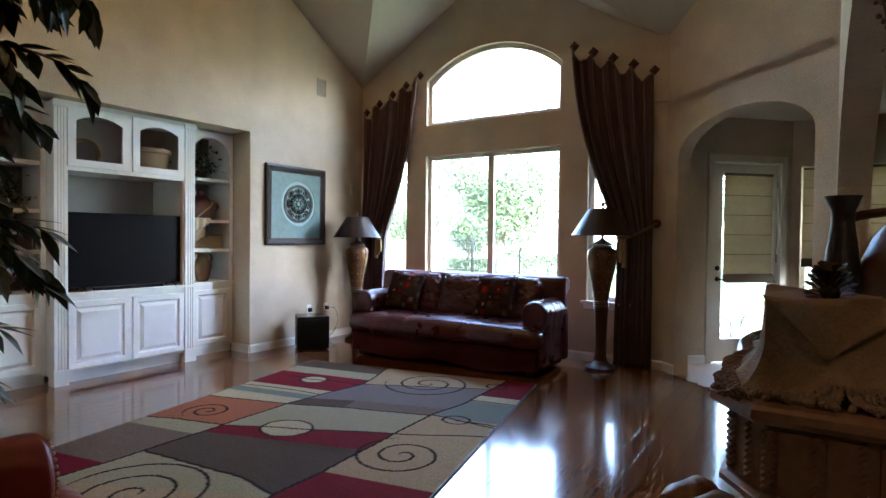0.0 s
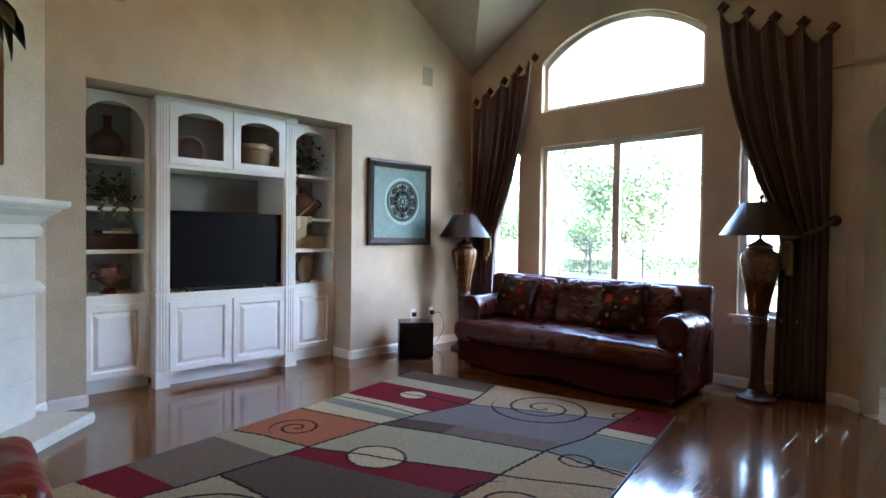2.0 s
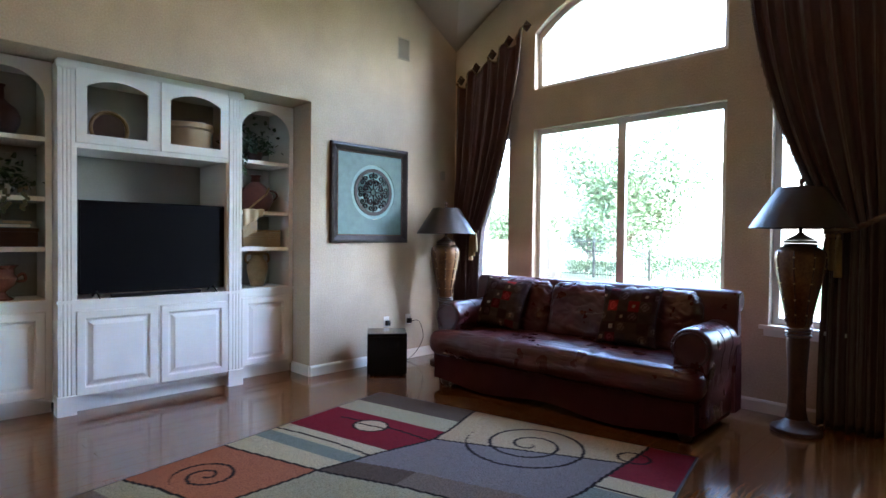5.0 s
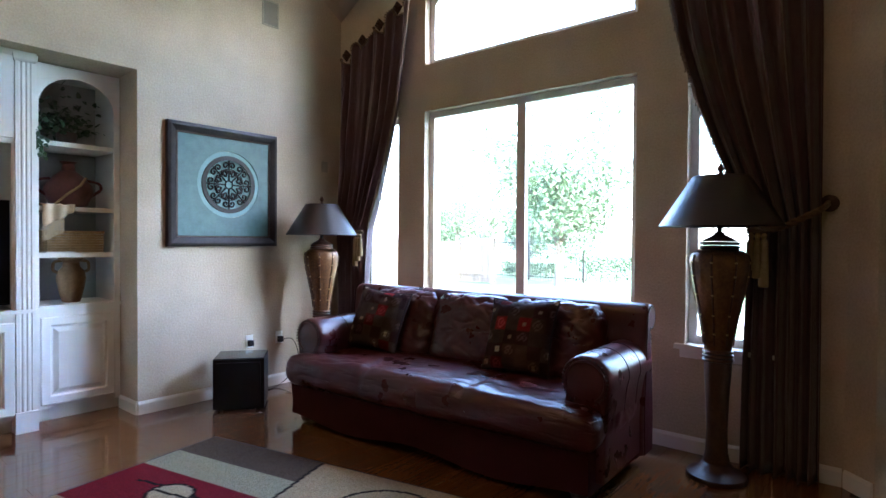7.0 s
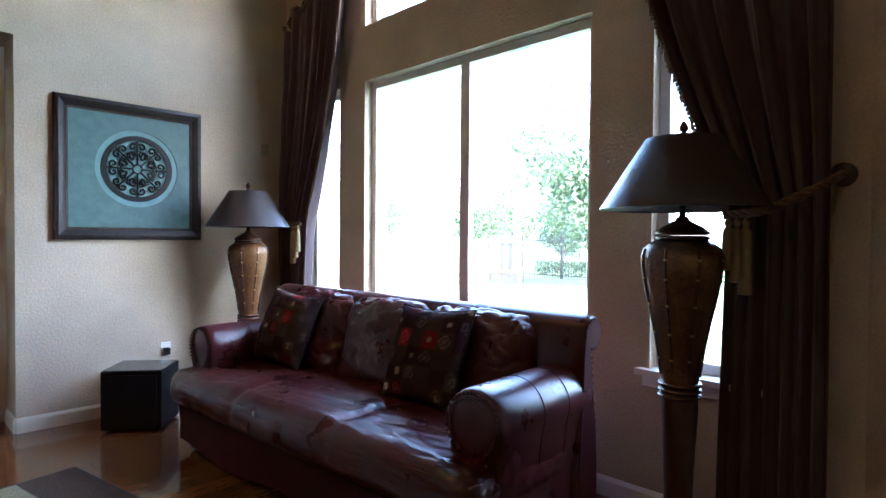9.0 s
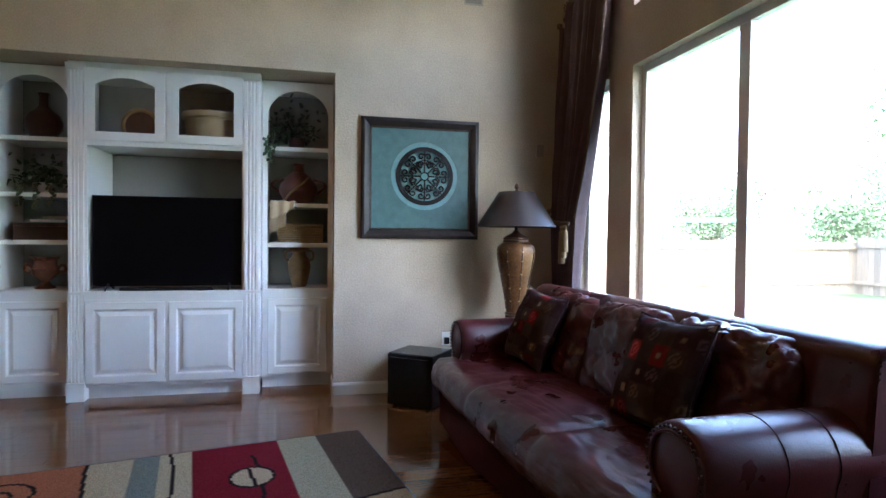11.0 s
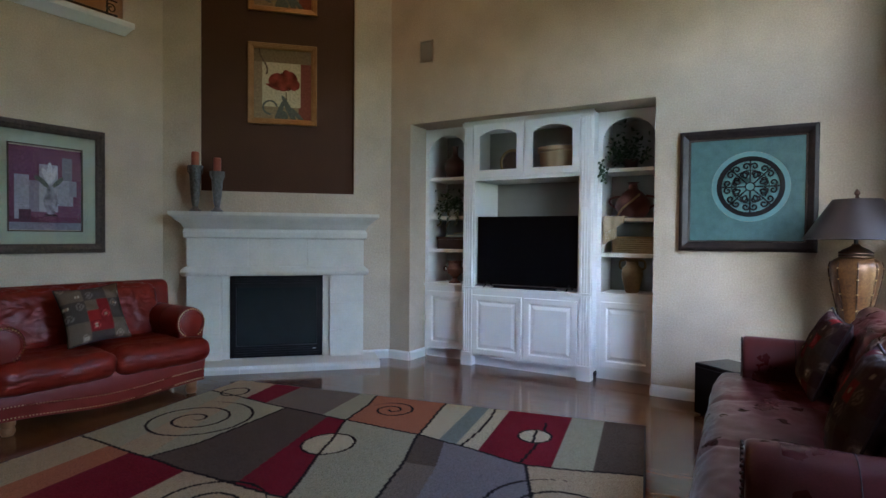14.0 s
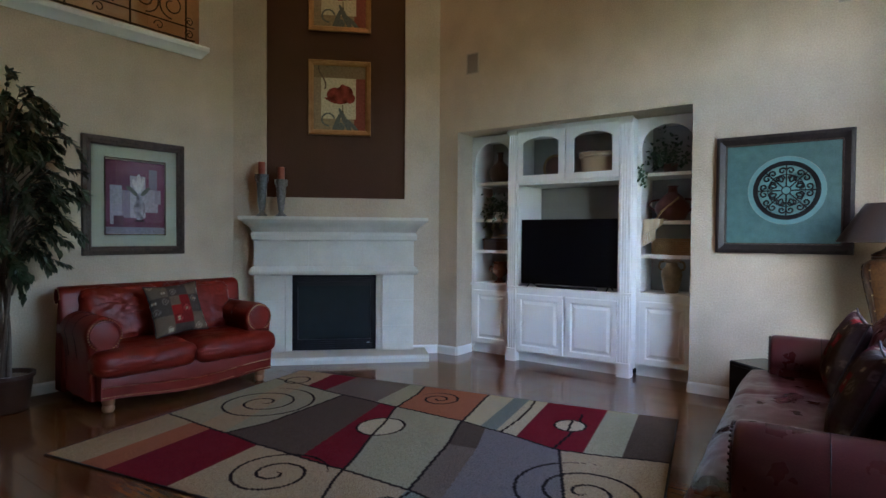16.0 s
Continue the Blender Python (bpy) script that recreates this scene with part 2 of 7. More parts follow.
def add_tube(bm, pts, r, seg=8, r1=None):
    pts = [Vector(p) for p in pts]
    rings, up = [], Vector((0.31, 0.22, 0.92))
    for i, p in enumerate(pts):
        d = (pts[min(i + 1, len(pts) - 1)] - pts[max(i - 1, 0)]).normalized()
        if abs(d.dot(up)) > 0.97:
            up = Vector((0.92, 0.3, 0.1))
        s = d.cross(up).normalized()
        u = s.cross(d)
        up = u
        rad = r + ((r1 if r1 is not None else r) - r) * i / max(1, len(pts) - 1)
        rings.append([bm.verts.new(p + rad * (math.cos(2 * math.pi * k / seg) * s + math.sin(2 * math.pi * k / seg) * u)) for k in range(seg)])
    for a, b in zip(rings, rings[1:]):
        for k in range(seg):
            bm.faces.new((a[k], a[(k + 1) % seg], b[(k + 1) % seg], b[k]))
    bm.faces.new(rings[0][::-1])
    bm.faces.new(rings[-1])
    return bm


def tube(pts, r, seg=8, r1=None):
    return add_tube(bmesh.new(), pts, r, seg, r1)


def prism(loop, to3d, t0, t1):
    return sheet(loop, [], to3d, t0, t1)


def puff(x0, x1, y0, y1, z0, z1, r, crown=0.03, cuts=29, wrinkle=0.004, seed=0, sag=0.0, bays=1):
    """A stuffed cushion: a rounded box with a domed top and soft creases."""
    bm = bmesh.new()
    bmesh.ops.create_cube(bm, size=2)
    bmesh.ops.subdivide_edges(bm, edges=bm.edges, cuts=cuts, use_grid_fill=True)
    cx, cy, cz, hx, hy, hz = (x0 + x1) / 2, (y0 + y1) / 2, (z0 + z1) / 2, (x1 - x0) / 2, (y1 - y0) / 2, (z1 - z0) / 2
    r = min(r, hx, hy, hz)
    for v in bm.verts:
        p = Vector((v.co.x * hx, v.co.y * hy, v.co.z * hz))
        core = Vector((max(-hx + r, min(hx - r, p.x)), max(-hy + r, min(hy - r, p.y)), max(-hz + r, min(hz - r, p.z))))
        d = p - core
        if d.length > 1e-6:
            p = core + d.normalized() * min(d.length, r)
        fx, fy = 1 - (p.x / hx) ** 2, 1 - (p.y / hy) ** 2
        if p.z > 0:
            p.z += crown * fx ** 0.5 * fy ** 0.5 if fx > 0 and fy > 0 else 0
            p.z -= sag * math.exp(-((p.x / hx) ** 2) * 3)
        if bays > 1:  # stitched channels across a long bench cushion
            q = (p.x / hx + 1) / 2 * bays
            dip = math.exp(-((q - round(q)) * 2 * hx / bays / 0.022) ** 2) if 0 < round(q) < bays else 0
            p.z -= 0.016 * dip * (1 if p.z > 0 else 0)
            p.y += 0.012 * dip * (1 if p.y < -hy * 0.6 else 0)
        p.y += (crown * 0.5 * (1 if p.y > 0 else -1)) * max(0, fx) * (1 - (p.z / (hz + crown)) ** 2) * abs(p.y / hy)
        q = p * 7 + Vector((seed * 3.1, seed * 1.7, 0))
        p += wrinkle * noise.noise_vector(q) * 2 + wrinkle * noise.noise_vector(q * 2.7)
        w = noise.noise_vector(q * 0.6) * 0.6
        ridge = 1 - abs(noise.noise(Vector((q.x * 0.55 + w.x, q.y * 1.9 + w.y, q.z * 1.2))))
        fold = 1 - abs(noise.noise(Vector((q.x * 1.3 + 9, q.y * 0.7 + w.x, q.z * 2.4))))
        p.z -= wrinkle * (1.5 * ridge ** 9 + 0.9 * fold ** 12) * (1 if p.z > 0 else 0)
        p.y -= wrinkle * 1.2 * fold ** 9 * (1 if p.y > 0 else -1)
        v.co = p + Vector((cx, cy, cz))
    return bm


# ---- the room: floor, walls, ceiling ----
EAVE, PITCH, FLAT = 3.72, 0.60, 6.0
FLAT_Y = -(FLAT - EAVE) / PITCH
SOUTH, EAST = -6.8, 5.97
DIAG = 4.45  # the wall with the arch runs along x + y = DIAG


def on_west(u, v, t):
    return (-t, u, v)


def on_north(u, v, t):
    return (u, t, v)


def on_south(u, v, t):
    return (u, SOUTH - t, v)


def on_southwest(u, v, t):  # u runs from the corner with the west wall
    return (u * R2 - t * R2, -5.05 - u * R2 - t * R2, v)


def on_northeast(u, v, t):  # u runs from the corner with the window wall
    return (DIAG + u * R2 + t * R2, -u * R2 + t * R2, v)


def on_east(u, v, t):
    return (EAST + t, u, v)


structure("floor", box(-0.9, 8.4, -9.2, 0.16, -0.12, -0.012), SEAM, "dark seams under glossy hardwood floor")

NICHE = (-4.77, -2.07, 2.74)
structure("wall_west", sheet([(-5.05, 0), (NICHE[0], 0), (NICHE[0], NICHE[2]), (NICHE[1], NICHE[2]), (NICHE[1], 0), (0.0, 0), (0.0, EAVE), (FLAT_Y, FLAT), (-5.05, FLAT)],
                             [], on_west, 0, 0.14), PLASTER, "beige textured plaster wall with cabinet niche")
bm = bmesh.new()
add_box(bm, -0.86, -0.14, NICHE[0] - 0.1, NICHE[0], 0, 2.84)
add_box(bm, -0.86, -0.14, NICHE[1], NICHE[1] + 0.1, 0, 2.84)
add_box(bm, -0.86, -0.14, NICHE[0], NICHE[1], 2.74, 2.84)
add_box(bm, -0.96, -0.86, NICHE[0] - 0.1, NICHE[1] + 0.1, 0, 2.84)
structure("niche_wall", bm, PLASTER, "beige plaster sides of the cabinet niche")

# window wall with its gable
WIN_L, WIN_R = 1.20, 3.21
SIDE_WINDOWS = ((0.36, 0.86), (3.56, 4.06))
SILL, HEAD = 0.72, 2.61
north_holes = [rect(WIN_L, WIN_R, SILL, HEAD), segment_loop(WIN_L, WIN_R, 3.04, 3.66, 0.37, 24)]
north_holes += [rect(a, b, SILL, HEAD) for a, b in SIDE_WINDOWS]
structure("wall_north", sheet([(-0.14, 0), (DIAG, 0), (DIAG, EAVE), (2.2, 5.02), (0, EAVE), (-0.14, EAVE)], north_holes, on_north, 0, 0.15), PLASTER,
          "beige textured plaster gable wall with windows")

# fireplace wall, with a recessed brown panel
SW_LEN = 1.75 / R2
structure("wall_southwest", sheet([(0, 0), (SW_LEN, 0), (SW_LEN, FLAT), (0, FLAT)], [rect(0.43, 2.10, 1.93, 5.3), rect(0.79, 1.78, 0.14, 0.99)], on_southwest, 0, 0.07), PLASTER,
          "beige plaster fireplace wall")
structure("wall_southwest_recess", sheet(rect(-0.02, SW_LEN + 0.02, 1.6, FLAT), [], on_southwest, 0.07, 0.15), BROWN, "dark brown painted recess above the mantel")
structure("wall_firebox_back", sheet(rect(0.5, 2.1, 0.0, 1.2), [], on_southwest, 0.42, 0.46), BLACK)

# south wall with the opening of the upper landing
structure("wall_south", sheet([(1.75, 0), (4.95, 0), (4.95, FLAT), (1.75, FLAT)], [rect(2.18, 4.95 - 0.12, 3.58, 5.5)], on_south, 0, 0.14), PLASTER,
          "beige plaster wall below the upper landing")
bm = bmesh.new()
add_box(bm, 1.9, 5.1, SOUTH - 1.7, SOUTH - 0.14, 3.40, 3.56)
add_box(bm, 1.9, 5.1, SOUTH - 1.8, SOUTH - 1.7, 3.4, FLAT)
add_box(bm, 1.8, 1.9, SOUTH - 1.8, SOUTH - 0.14, 3.4, FLAT)
structure("wall_landing", bm, PLASTER, "beige walls of the upper landing")

# diagonal wall with the arch to the nook, and the arched wall beside it
NE_LEN = (EAST - DIAG) / R2
ARCH = (0.21, 1.95)
structure("wall_northeast", sheet([(0, 0), (ARCH[0], 0)] + arch_loop(ARCH[0], ARCH[1], 0, 2.34, 0.36, 20)[2:][::-1] + [(ARCH[1], 0), (NE_LEN, 0), (NE_LEN, FLAT - 0.2), (0, EAVE)],
                                  [], on_northeast, 0, 0.16), PLASTER, "beige plaster wall with arched doorway")
structure("wall_east", sheet([(-1.52, 0), (-1.62, 0)] + [(-3.96 + 2.34 * math.cos(math.pi * i / 20), 1.7 + 1.0 * math.sin(math.pi * i / 20)) for i in range(21)]
                             + [(-6.30, 0), (-6.45, 0), (-6.45, FLAT), (-1.52, FLAT)], [], on_east, 0, 0.2), PLASTER, "beige plaster wall with a wide arch")

# rooms beyond, closed
bm = bmesh.new()
add_box(bm, 8.2, 8.35, -9.2, 1.64, 0, FLAT)
add_box(bm, 4.81, 8.35, -9.35, -9.2, 0, FLAT)
add_box(bm, 4.81, 4.95, -9.2, SOUTH - 0.14, 0, FLAT)
# unseen strip, added to stop daylight leaking in over the nook ceiling
add_box(bm, 4.3, 8.35, -0.02, 0.1, 3.001, 3.8)
structure("wall_outer", bm, PLASTER, "plain beige walls of the hall and kitchen, plus a light block")

# nook: a canted wall with the glazed door, and a wall with a window
NOOK0, NOOK1 = (4.36, 0.25), (5.60, 1.49)
NOOK_LEN = (NOOK1[0] - NOOK0[0]) / R2


def on_nook(u, v, t):
    return (NOOK0[0] + u * R2 - t * R2, NOOK0[1] + u * R2 + t * R2, v)


def on_nook_north(u, v, t):
    return (u, NOOK1[1] + t, v)


DOOR = (0.66, 1.60, 2.405)
structure("wall_nook", sheet([(-0.1, 0), (DOOR[0], 0), (DOOR[0], DOOR[2]), (DOOR[1], DOOR[2]), (DOOR[1], 0), (NOOK_LEN, 0), (NOOK_LEN, 3.0), (-0.1, 3.0)], [], on_nook, 0, 0.15),
          PLASTER, "beige plaster wall of the breakfast nook")
structure("wall_nook_north", sheet(rect(5.50, 8.35, 0, 3.0), [rect(5.70, 6.70, 0.75, 2.36)], on_nook_north, 0.002, 0.15), PLASTER, "beige plaster nook wall with window")
structure("ceiling_nook", sheet([(4.25, 0.2), (6.2, -1.75), (8.3, -1.75), (8.3, 1.6), (5.6, 1.6)], [], lambda u, v, t: (u, v, t), 2.92, 3.0), CEIL, "cream nook ceiling")
structure("floor_nook", sheet([(4.46, 0.0), (5.98, -1.52), (8.2, -1.52), (8.2, 1.6), (5.6, 1.6), (4.3, 0.3)], [], lambda u, v, t: (u, v, t), -0.1, -0.004), TILE, "tan ceramic tile nook floor")

# vaulted ceiling: main slope, window gable, flat part
RIDGE = 5.02
bm = bmesh.new()
G = (RIDGE - EAVE) / PITCH  # how far the gable reaches into the main slope


def slab(bm, pts, up=0.08):
    a = [bm.verts.new(p) for p in pts]
    b = [bm.verts.new((p[0], p[1], p[2] + up)) for p in pts]
    bm.faces.new(a[::-1])
    bm.faces.new(b)
    for i in range(len(a)):
        j = (i + 1) % len(a)
        bm.faces.new((a[i], a[j], b[j], b[i]))


P0, P1, PR, PA = (0, 0, EAVE), (4.4, 0, EAVE), (2.2, -G, RIDGE), (2.2, 0.15, RIDGE)
slab(bm, [(0, 0.15, EAVE), P0, PR, PA])
slab(bm, [P1, (4.4, 0.15, EAVE), PA, PR])
slab(bm, [(-0.15, 0, EAVE), P0, PR, (2.2, FLAT_Y, FLAT), (-0.15, FLAT_Y, FLAT)][::-1])
slab(bm, [P1, (8.35, 0, EAVE), (8.35, FLAT_Y, FLAT), (2.2, FLAT_Y, FLAT), PR][::-1])
slab(bm, [(-0.15, FLAT_Y, FLAT), (8.35, FLAT_Y, FLAT), (8.35, -9.35, FLAT), (-0.15, -9.35, FLAT)][::-1])
structure("ceiling", bm, CEIL, "cream painted vaulted ceiling")

# baseboards
def baseboard(name, to3d, u0, u1):
    prof = [(0, 0), (0.016, 0), (0.016, 0.085), (0.010, 0.097), (0.006, 0.105), (0, 0.105)]
    b = bmesh.new()
    a = [b.verts.new(to3d(u0, z, -d - 0.001)) for d, z in prof]
    c = [b.verts.new(to3d(u1, z, -d - 0.001)) for d, z in prof]
    for i in range(len(prof)):
        j = (i + 1) % len(prof)
        b.faces.new((a[i], a[j], c[j], c[i]))
    b.faces.new(a[::-1])
    b.faces.new(c)
    structure(name, b, TRIM, "white painted baseboard")


baseboard("baseboard", on_west, -2.07, -0.02)
baseboard("baseboard", on_west, -5.04, -4.77)
baseboard("baseboard", on_north, 0.02, 4.44)
baseboard("baseboard", on_southwest, 0.01, 0.32)
baseboard("baseboard", on_southwest, 2.22, SW_LEN)
baseboard("baseboard", on_south, 1.75, 4.94)
baseboard("baseboard", on_northeast, 0.01, 0.2)
baseboard("baseboard", on_northeast, 1.96, NE_LEN)
baseboard("baseboard", on_nook, 0.3, 0.62)
baseboard("baseboard", on_nook, 1.64, NOOK_LEN)
baseboard("baseboard", lambda u, v, t: (u, NICHE[1] + t, v), -0.33, -0.001)
baseboard("baseboard", lambda u, v, t: (u, NICHE[0] - t, v), -0.33, -0.001)


# ---- windows ----
def window(name, u0, u1, v0, v1, to3d, bars=(), loop=None, label="white vinyl window frame"):
    """A frame set into the opening, with its pane."""
    w = thing(name, label, "window")
    tagged(w, kind="structure")
    f = 0.055
    outer = loop(u0 + 0.001, u1 - 0.001, v0 + 0.001) if loop else rect(u0 + 0.001, u1 - 0.001, v0 + 0.001, v1 - 0.001)
    inner = loop(u0 + f, u1 - f, v0 + f) if loop else rect(u0 + f, u1 - f, v0 + f, v1 - f)
    part("window_frame", sheet(outer, [inner], to3d, 0.075, 0.125), VINYL, w)
    for x in bars:
        part("mullion", sheet(rect(x - 0.042, x + 0.042, v0 + f, v1 - f), [], to3d, 0.078, 0.12), VINYL, w)
    g = part("pane", sheet(inner, [], to3d, 0.098, 0.102), GLASS, w)
    g.visible_shadow = False
    return w


window("window_1", WIN_L, WIN_R, SILL, HEAD, on_north, bars=(2.205,))
window("window_2", WIN_L, WIN_R, 3.04, 4.03, on_north, loop=lambda a, b, z: segment_loop(a, b, z, 3.66 - (z - 3.04), 0.37, 24))
for (a, b), nm in zip(SIDE_WINDOWS, ("window_3", "window_4")):
    w = window(nm, a, b, SILL, HEAD, on_north)
    part("window_sill", bevel(prism([(0.06, 0), (-0.05, 0), (-0.05, 0.03), (0.06, 0.03)], lambda u, v, t: (t, u, SILL + v - 0.03 + 0.002), a - 0.06, b + 0.06), 0.006), TRIM, w)
    part("apron", bevel(prism([(-0.002, 0), (-0.018, 0.005), (-0.018, 0.06), (-0.002, 0.06)], lambda u, v, t: (t, u, SILL - 0.09 + v), a - 0.03, b + 0.03), 0.004), TRIM, w)
window("window_5", 5.70, 6.70, 0.75, 2.36, on_nook_north)


# ---- shared shapes ----
def rings(u0, u1, v0, v1, levels, to3d, cap=True):
    """Nested rectangles at (inset, depth): mouldings, raised panels, picture frames."""
    b = bmesh.new()
    loops = [[b.verts.new(to3d(u, v, t)) for u, v in rect(u0 + i, u1 - i, v0 + i, v1 - i)] for i, t in levels]
    for p, q in zip(loops, loops[1:]):
        for k in range(4):
            b.faces.new((p[k], p[(k + 1) % 4], q[(k + 1) % 4], q[k]))
    if cap:
        b.faces.new(loops[-1])
    else:
        for k in range(4):
            b.faces.new((loops[-1][k], loops[-1][(k + 1) % 4], loops[0][(k + 1) % 4], loops[0][k]))
    return b


def loft(levels, to3d):
    """Stacked rectangles (z, u0, u1, depth) against a wall: mantels, plinths, ledges."""
    b = bmesh.new()
    loops = [[b.verts.new(to3d(u, z, t)) for u, t in ((u0, -0.001), (u1, -0.001), (u1, -d), (u0, -d))] for z, u0, u1, d in levels]
    for p, q in zip(loops, loops[1:]):
        for k in range(4):
            b.faces.new((p[k], p[(k + 1) % 4], q[(k + 1) % 4], q[k]))
    b.faces.new(loops[0][::-1])
    b.faces.new(loops[-1])
    return b


def fluted(u0, u1, z0, z1, to3d, d=0.022):
    """A pilaster with three flutes."""
    w = u1 - u0
    prof = [(u0, 0.0), (u0, -d)]
    for i in range(3):
        c = u0 + w * (0.26 + 0.24 * i)
        prof += [(c - w * 0.07, -d), (c - w * 0.035, -d + 0.007), (c + w * 0.035, -d + 0.007), (c + w * 0.07, -d)]
    prof += [(u1, -d), (u1, 0.0)]
    b = bmesh.new()
    lo = [b.verts.new(to3d(u, z0, t)) for u, t in prof]
    hi = [b.verts.new(to3d(u, z1, t)) for u, t in prof]
    for i in range(len(prof)):
        j = (i + 1) % len(prof)
        b.faces.new((lo[i], lo[j], hi[j], hi[i]))
    b.faces.new(lo[::-1])
    b.faces.new(hi)
    return b


# ---- built-in cabinets in the niche ----
def at_x(x):
    return lambda u, v, t: (x - t, u, v)


def panel_door(owner, u0, u1, z0, z1, to3d):
    d = part("door", rings(u0, u1, z0, z1, [(0, 0), (0, -0.020), (0.005, -0.026), (0.058, -0.026), (0.064, -0.020), (0.070, -0.004)], to3d), CABINET, owner)
    part("panel", rings(u0 + 0.076, u1 - 0.076, z0 + 0.076, z1 - 0.076, [(0, -0.0045), (0.006, -0.0045), (0.034, -0.022), (0.037, -0.025)], to3d), CABINET, d, "raised centre panel")
    return d


XC, XS, XB = -0.20, -0.33, -0.80
media = thing("media_cabinet", "white painted built-in media cabinet with raised-panel doors", "cabinet")
y0, y1 = -4.16, -2.69
for a, b in ((y0, y0 + 0.02), (y1 - 0.02, y1)):
    part("side_panel", box(XB, XC - 0.02, a, b, 0.08, 2.72), CABINET, media)
for z in (2.70, 2.08):
    part("board", box(XB, XC - 0.02, y0 + 0.0205, y1 - 0.0205, z, z + 0.0195), CABINET, media)
part("bottom_board", box(XB, XC - 0.06, y0 + 0.0205, y1 - 0.0205, 0.08, 0.10), CABINET, media)
for a, b in ((y0 + 0.0205, -4.03), (-2.84, y1 - 0.0205)):
    part("inner_cheek", box(XB, XC - 0.021, a, b, 0.9, 2.0795), CABINET, media)
part("back_panel", box(XB - 0.02, XB - 0.001, y0, y1, 0.08, 2.72), CAB_BACK, media, "back panel with the shelves' shade in its grey")
part("face_frame", sheet(rect(y0, y1, 0.10, 2.715), [rect(-4.03, -2.84, 0.89, 2.075), rect(-4.01, -3.46, 2.17, 2.64), rect(-3.40, -2.86, 2.17, 2.64)], at_x(XC), 0.001, 0.02), CABINET, media)
part("toe_kick", box(XC - 0.08, XC - 0.06, y0, y1, 0.0, 0.1), CABINET, media)
part("counter", bevel(add_box(bmesh.new(), XB, XC + 0.035, y0 - 0.012, y1 + 0.012, 0.862, 0.888), 0.008, 3), CABINET, media, "white counter with rounded nosing")
panel_door(media, -4.04, -3.445, 0.135, 0.80, at_x(XC))
panel_door(media, -3.415, -2.83, 0.135, 0.80, at_x(XC))
for a, b in ((-4.04, -3.445), (-3.415, -2.83)):
    outer, hole = rect(a, b, 2.115, 2.695), segment_loop(a + 0.075, b - 0.075, 2.185, 2.56, 0.065, 12)
    d = part("door", bevel(sheet(outer, [hole], at_x(XC), -0.022, 0.0), 0.003, 1), CABINET, media, "white glazed upper door with arched light")
    g = part("pane", sheet(segment_loop(a + 0.07, b - 0.07, 2.18, 2.565, 0.066, 12), [], at_x(XC), -0.012, -0.008), GLASS, d)
    g.visible_shadow = False
for a, b in ((-4.16, -4.05), (-2.82, -2.70)):
    part("pilaster", fluted(a, b, 0.888, 2.70, at_x(XC)), CABINET, media, "fluted white pilaster")
    part("pilaster", fluted(a, b, 0.15, 0.86, at_x(XC)), CABINET, media, "fluted white pilaster")
    part("foot", bevel(add_box(bmesh.new(), XC - 0.08, XC + 0.04, a - 0.01, b + 0.01, 0.0, 0.15), 0.006), CABINET, media)
    part("capital", loft([(2.665, a - 0.004, b + 0.004, 0.026), (2.68, a - 0.012, b + 0.012, 0.034), (2.72, a - 0.016, b + 0.016, 0.04)], at_x(XC)), CABINET, media)
part("crown", loft([(2.69, y0, y1, 0.004), (2.70, y0, y1, 0.012), (2.737, y0, y1, 0.026)], at_x(XC)), CABINET, media)


def bookcase(y0, y1, shelves, label):
    c = thing("bookcase", label, "bookcase", group="side bookcases of the wall unit")
    for a, b in ((y0 + 0.002, y0 + 0.022), (y1 - 0.022, y1 - 0.002)):
        part("side_panel", box(XB, XS - 0.02, a, b, 0.08, 2.72), CABINET, c)
    part("top_board", box(XB, XS - 0.02, y0 + 0.0225, y1 - 0.0225, 2.70, 2.7195), CABINET, c)
    part("bottom_board", box(XB, XS - 0.06, y0 + 0.0225, y1 - 0.0225, 0.08, 0.10), CABINET, c)
    part("back_panel", box(XB - 0.02, XB - 0.001, y0 + 0.002, y1 - 0.002, 0.08, 2.72), CAB_BACK, c, "back panel with the shelves' shade in its grey")
    part("face_frame", sheet(rect(y0 + 0.002, y1 - 0.002, 0.10, 2.725), [arch_loop(y0 + 0.045, y1 - 0.045, 0.889, 2.42, 0.225, 18)], at_x(XS), 0.001, 0.02), CABINET, c)
    for z in shelves:
        part("shelf", bevel(add_box(bmesh.new(), XB + 0.001, XS - 0.022, y0 + 0.023, y1 - 0.023, z - 0.035, z), 0.004, 1), CABINET, c)
    part("counter", bevel(add_box(bmesh.new(), XB, XS + 0.02, y0 + 0.002, y1 - 0.002, 0.862, 0.888), 0.007, 3), CABINET, c)
    part("toe_kick", box(XS - 0.07, XS - 0.05, y0 + 0.002, y1 - 0.002, 0.0, 0.1), CABINET, c)
    panel_door(c, y0 + 0.05, y1 - 0.05, 0.135, 0.80, at_x(XS))
    return c


bookcase(-4.768, -4.165, (2.15, 1.69, 1.30), "white arched bookcase with vases and trailing ivy")
bookcase(-2.685, -2.072, (2.15, 1.65, 1.29), "white arched bookcase with jars, shawl and basket")

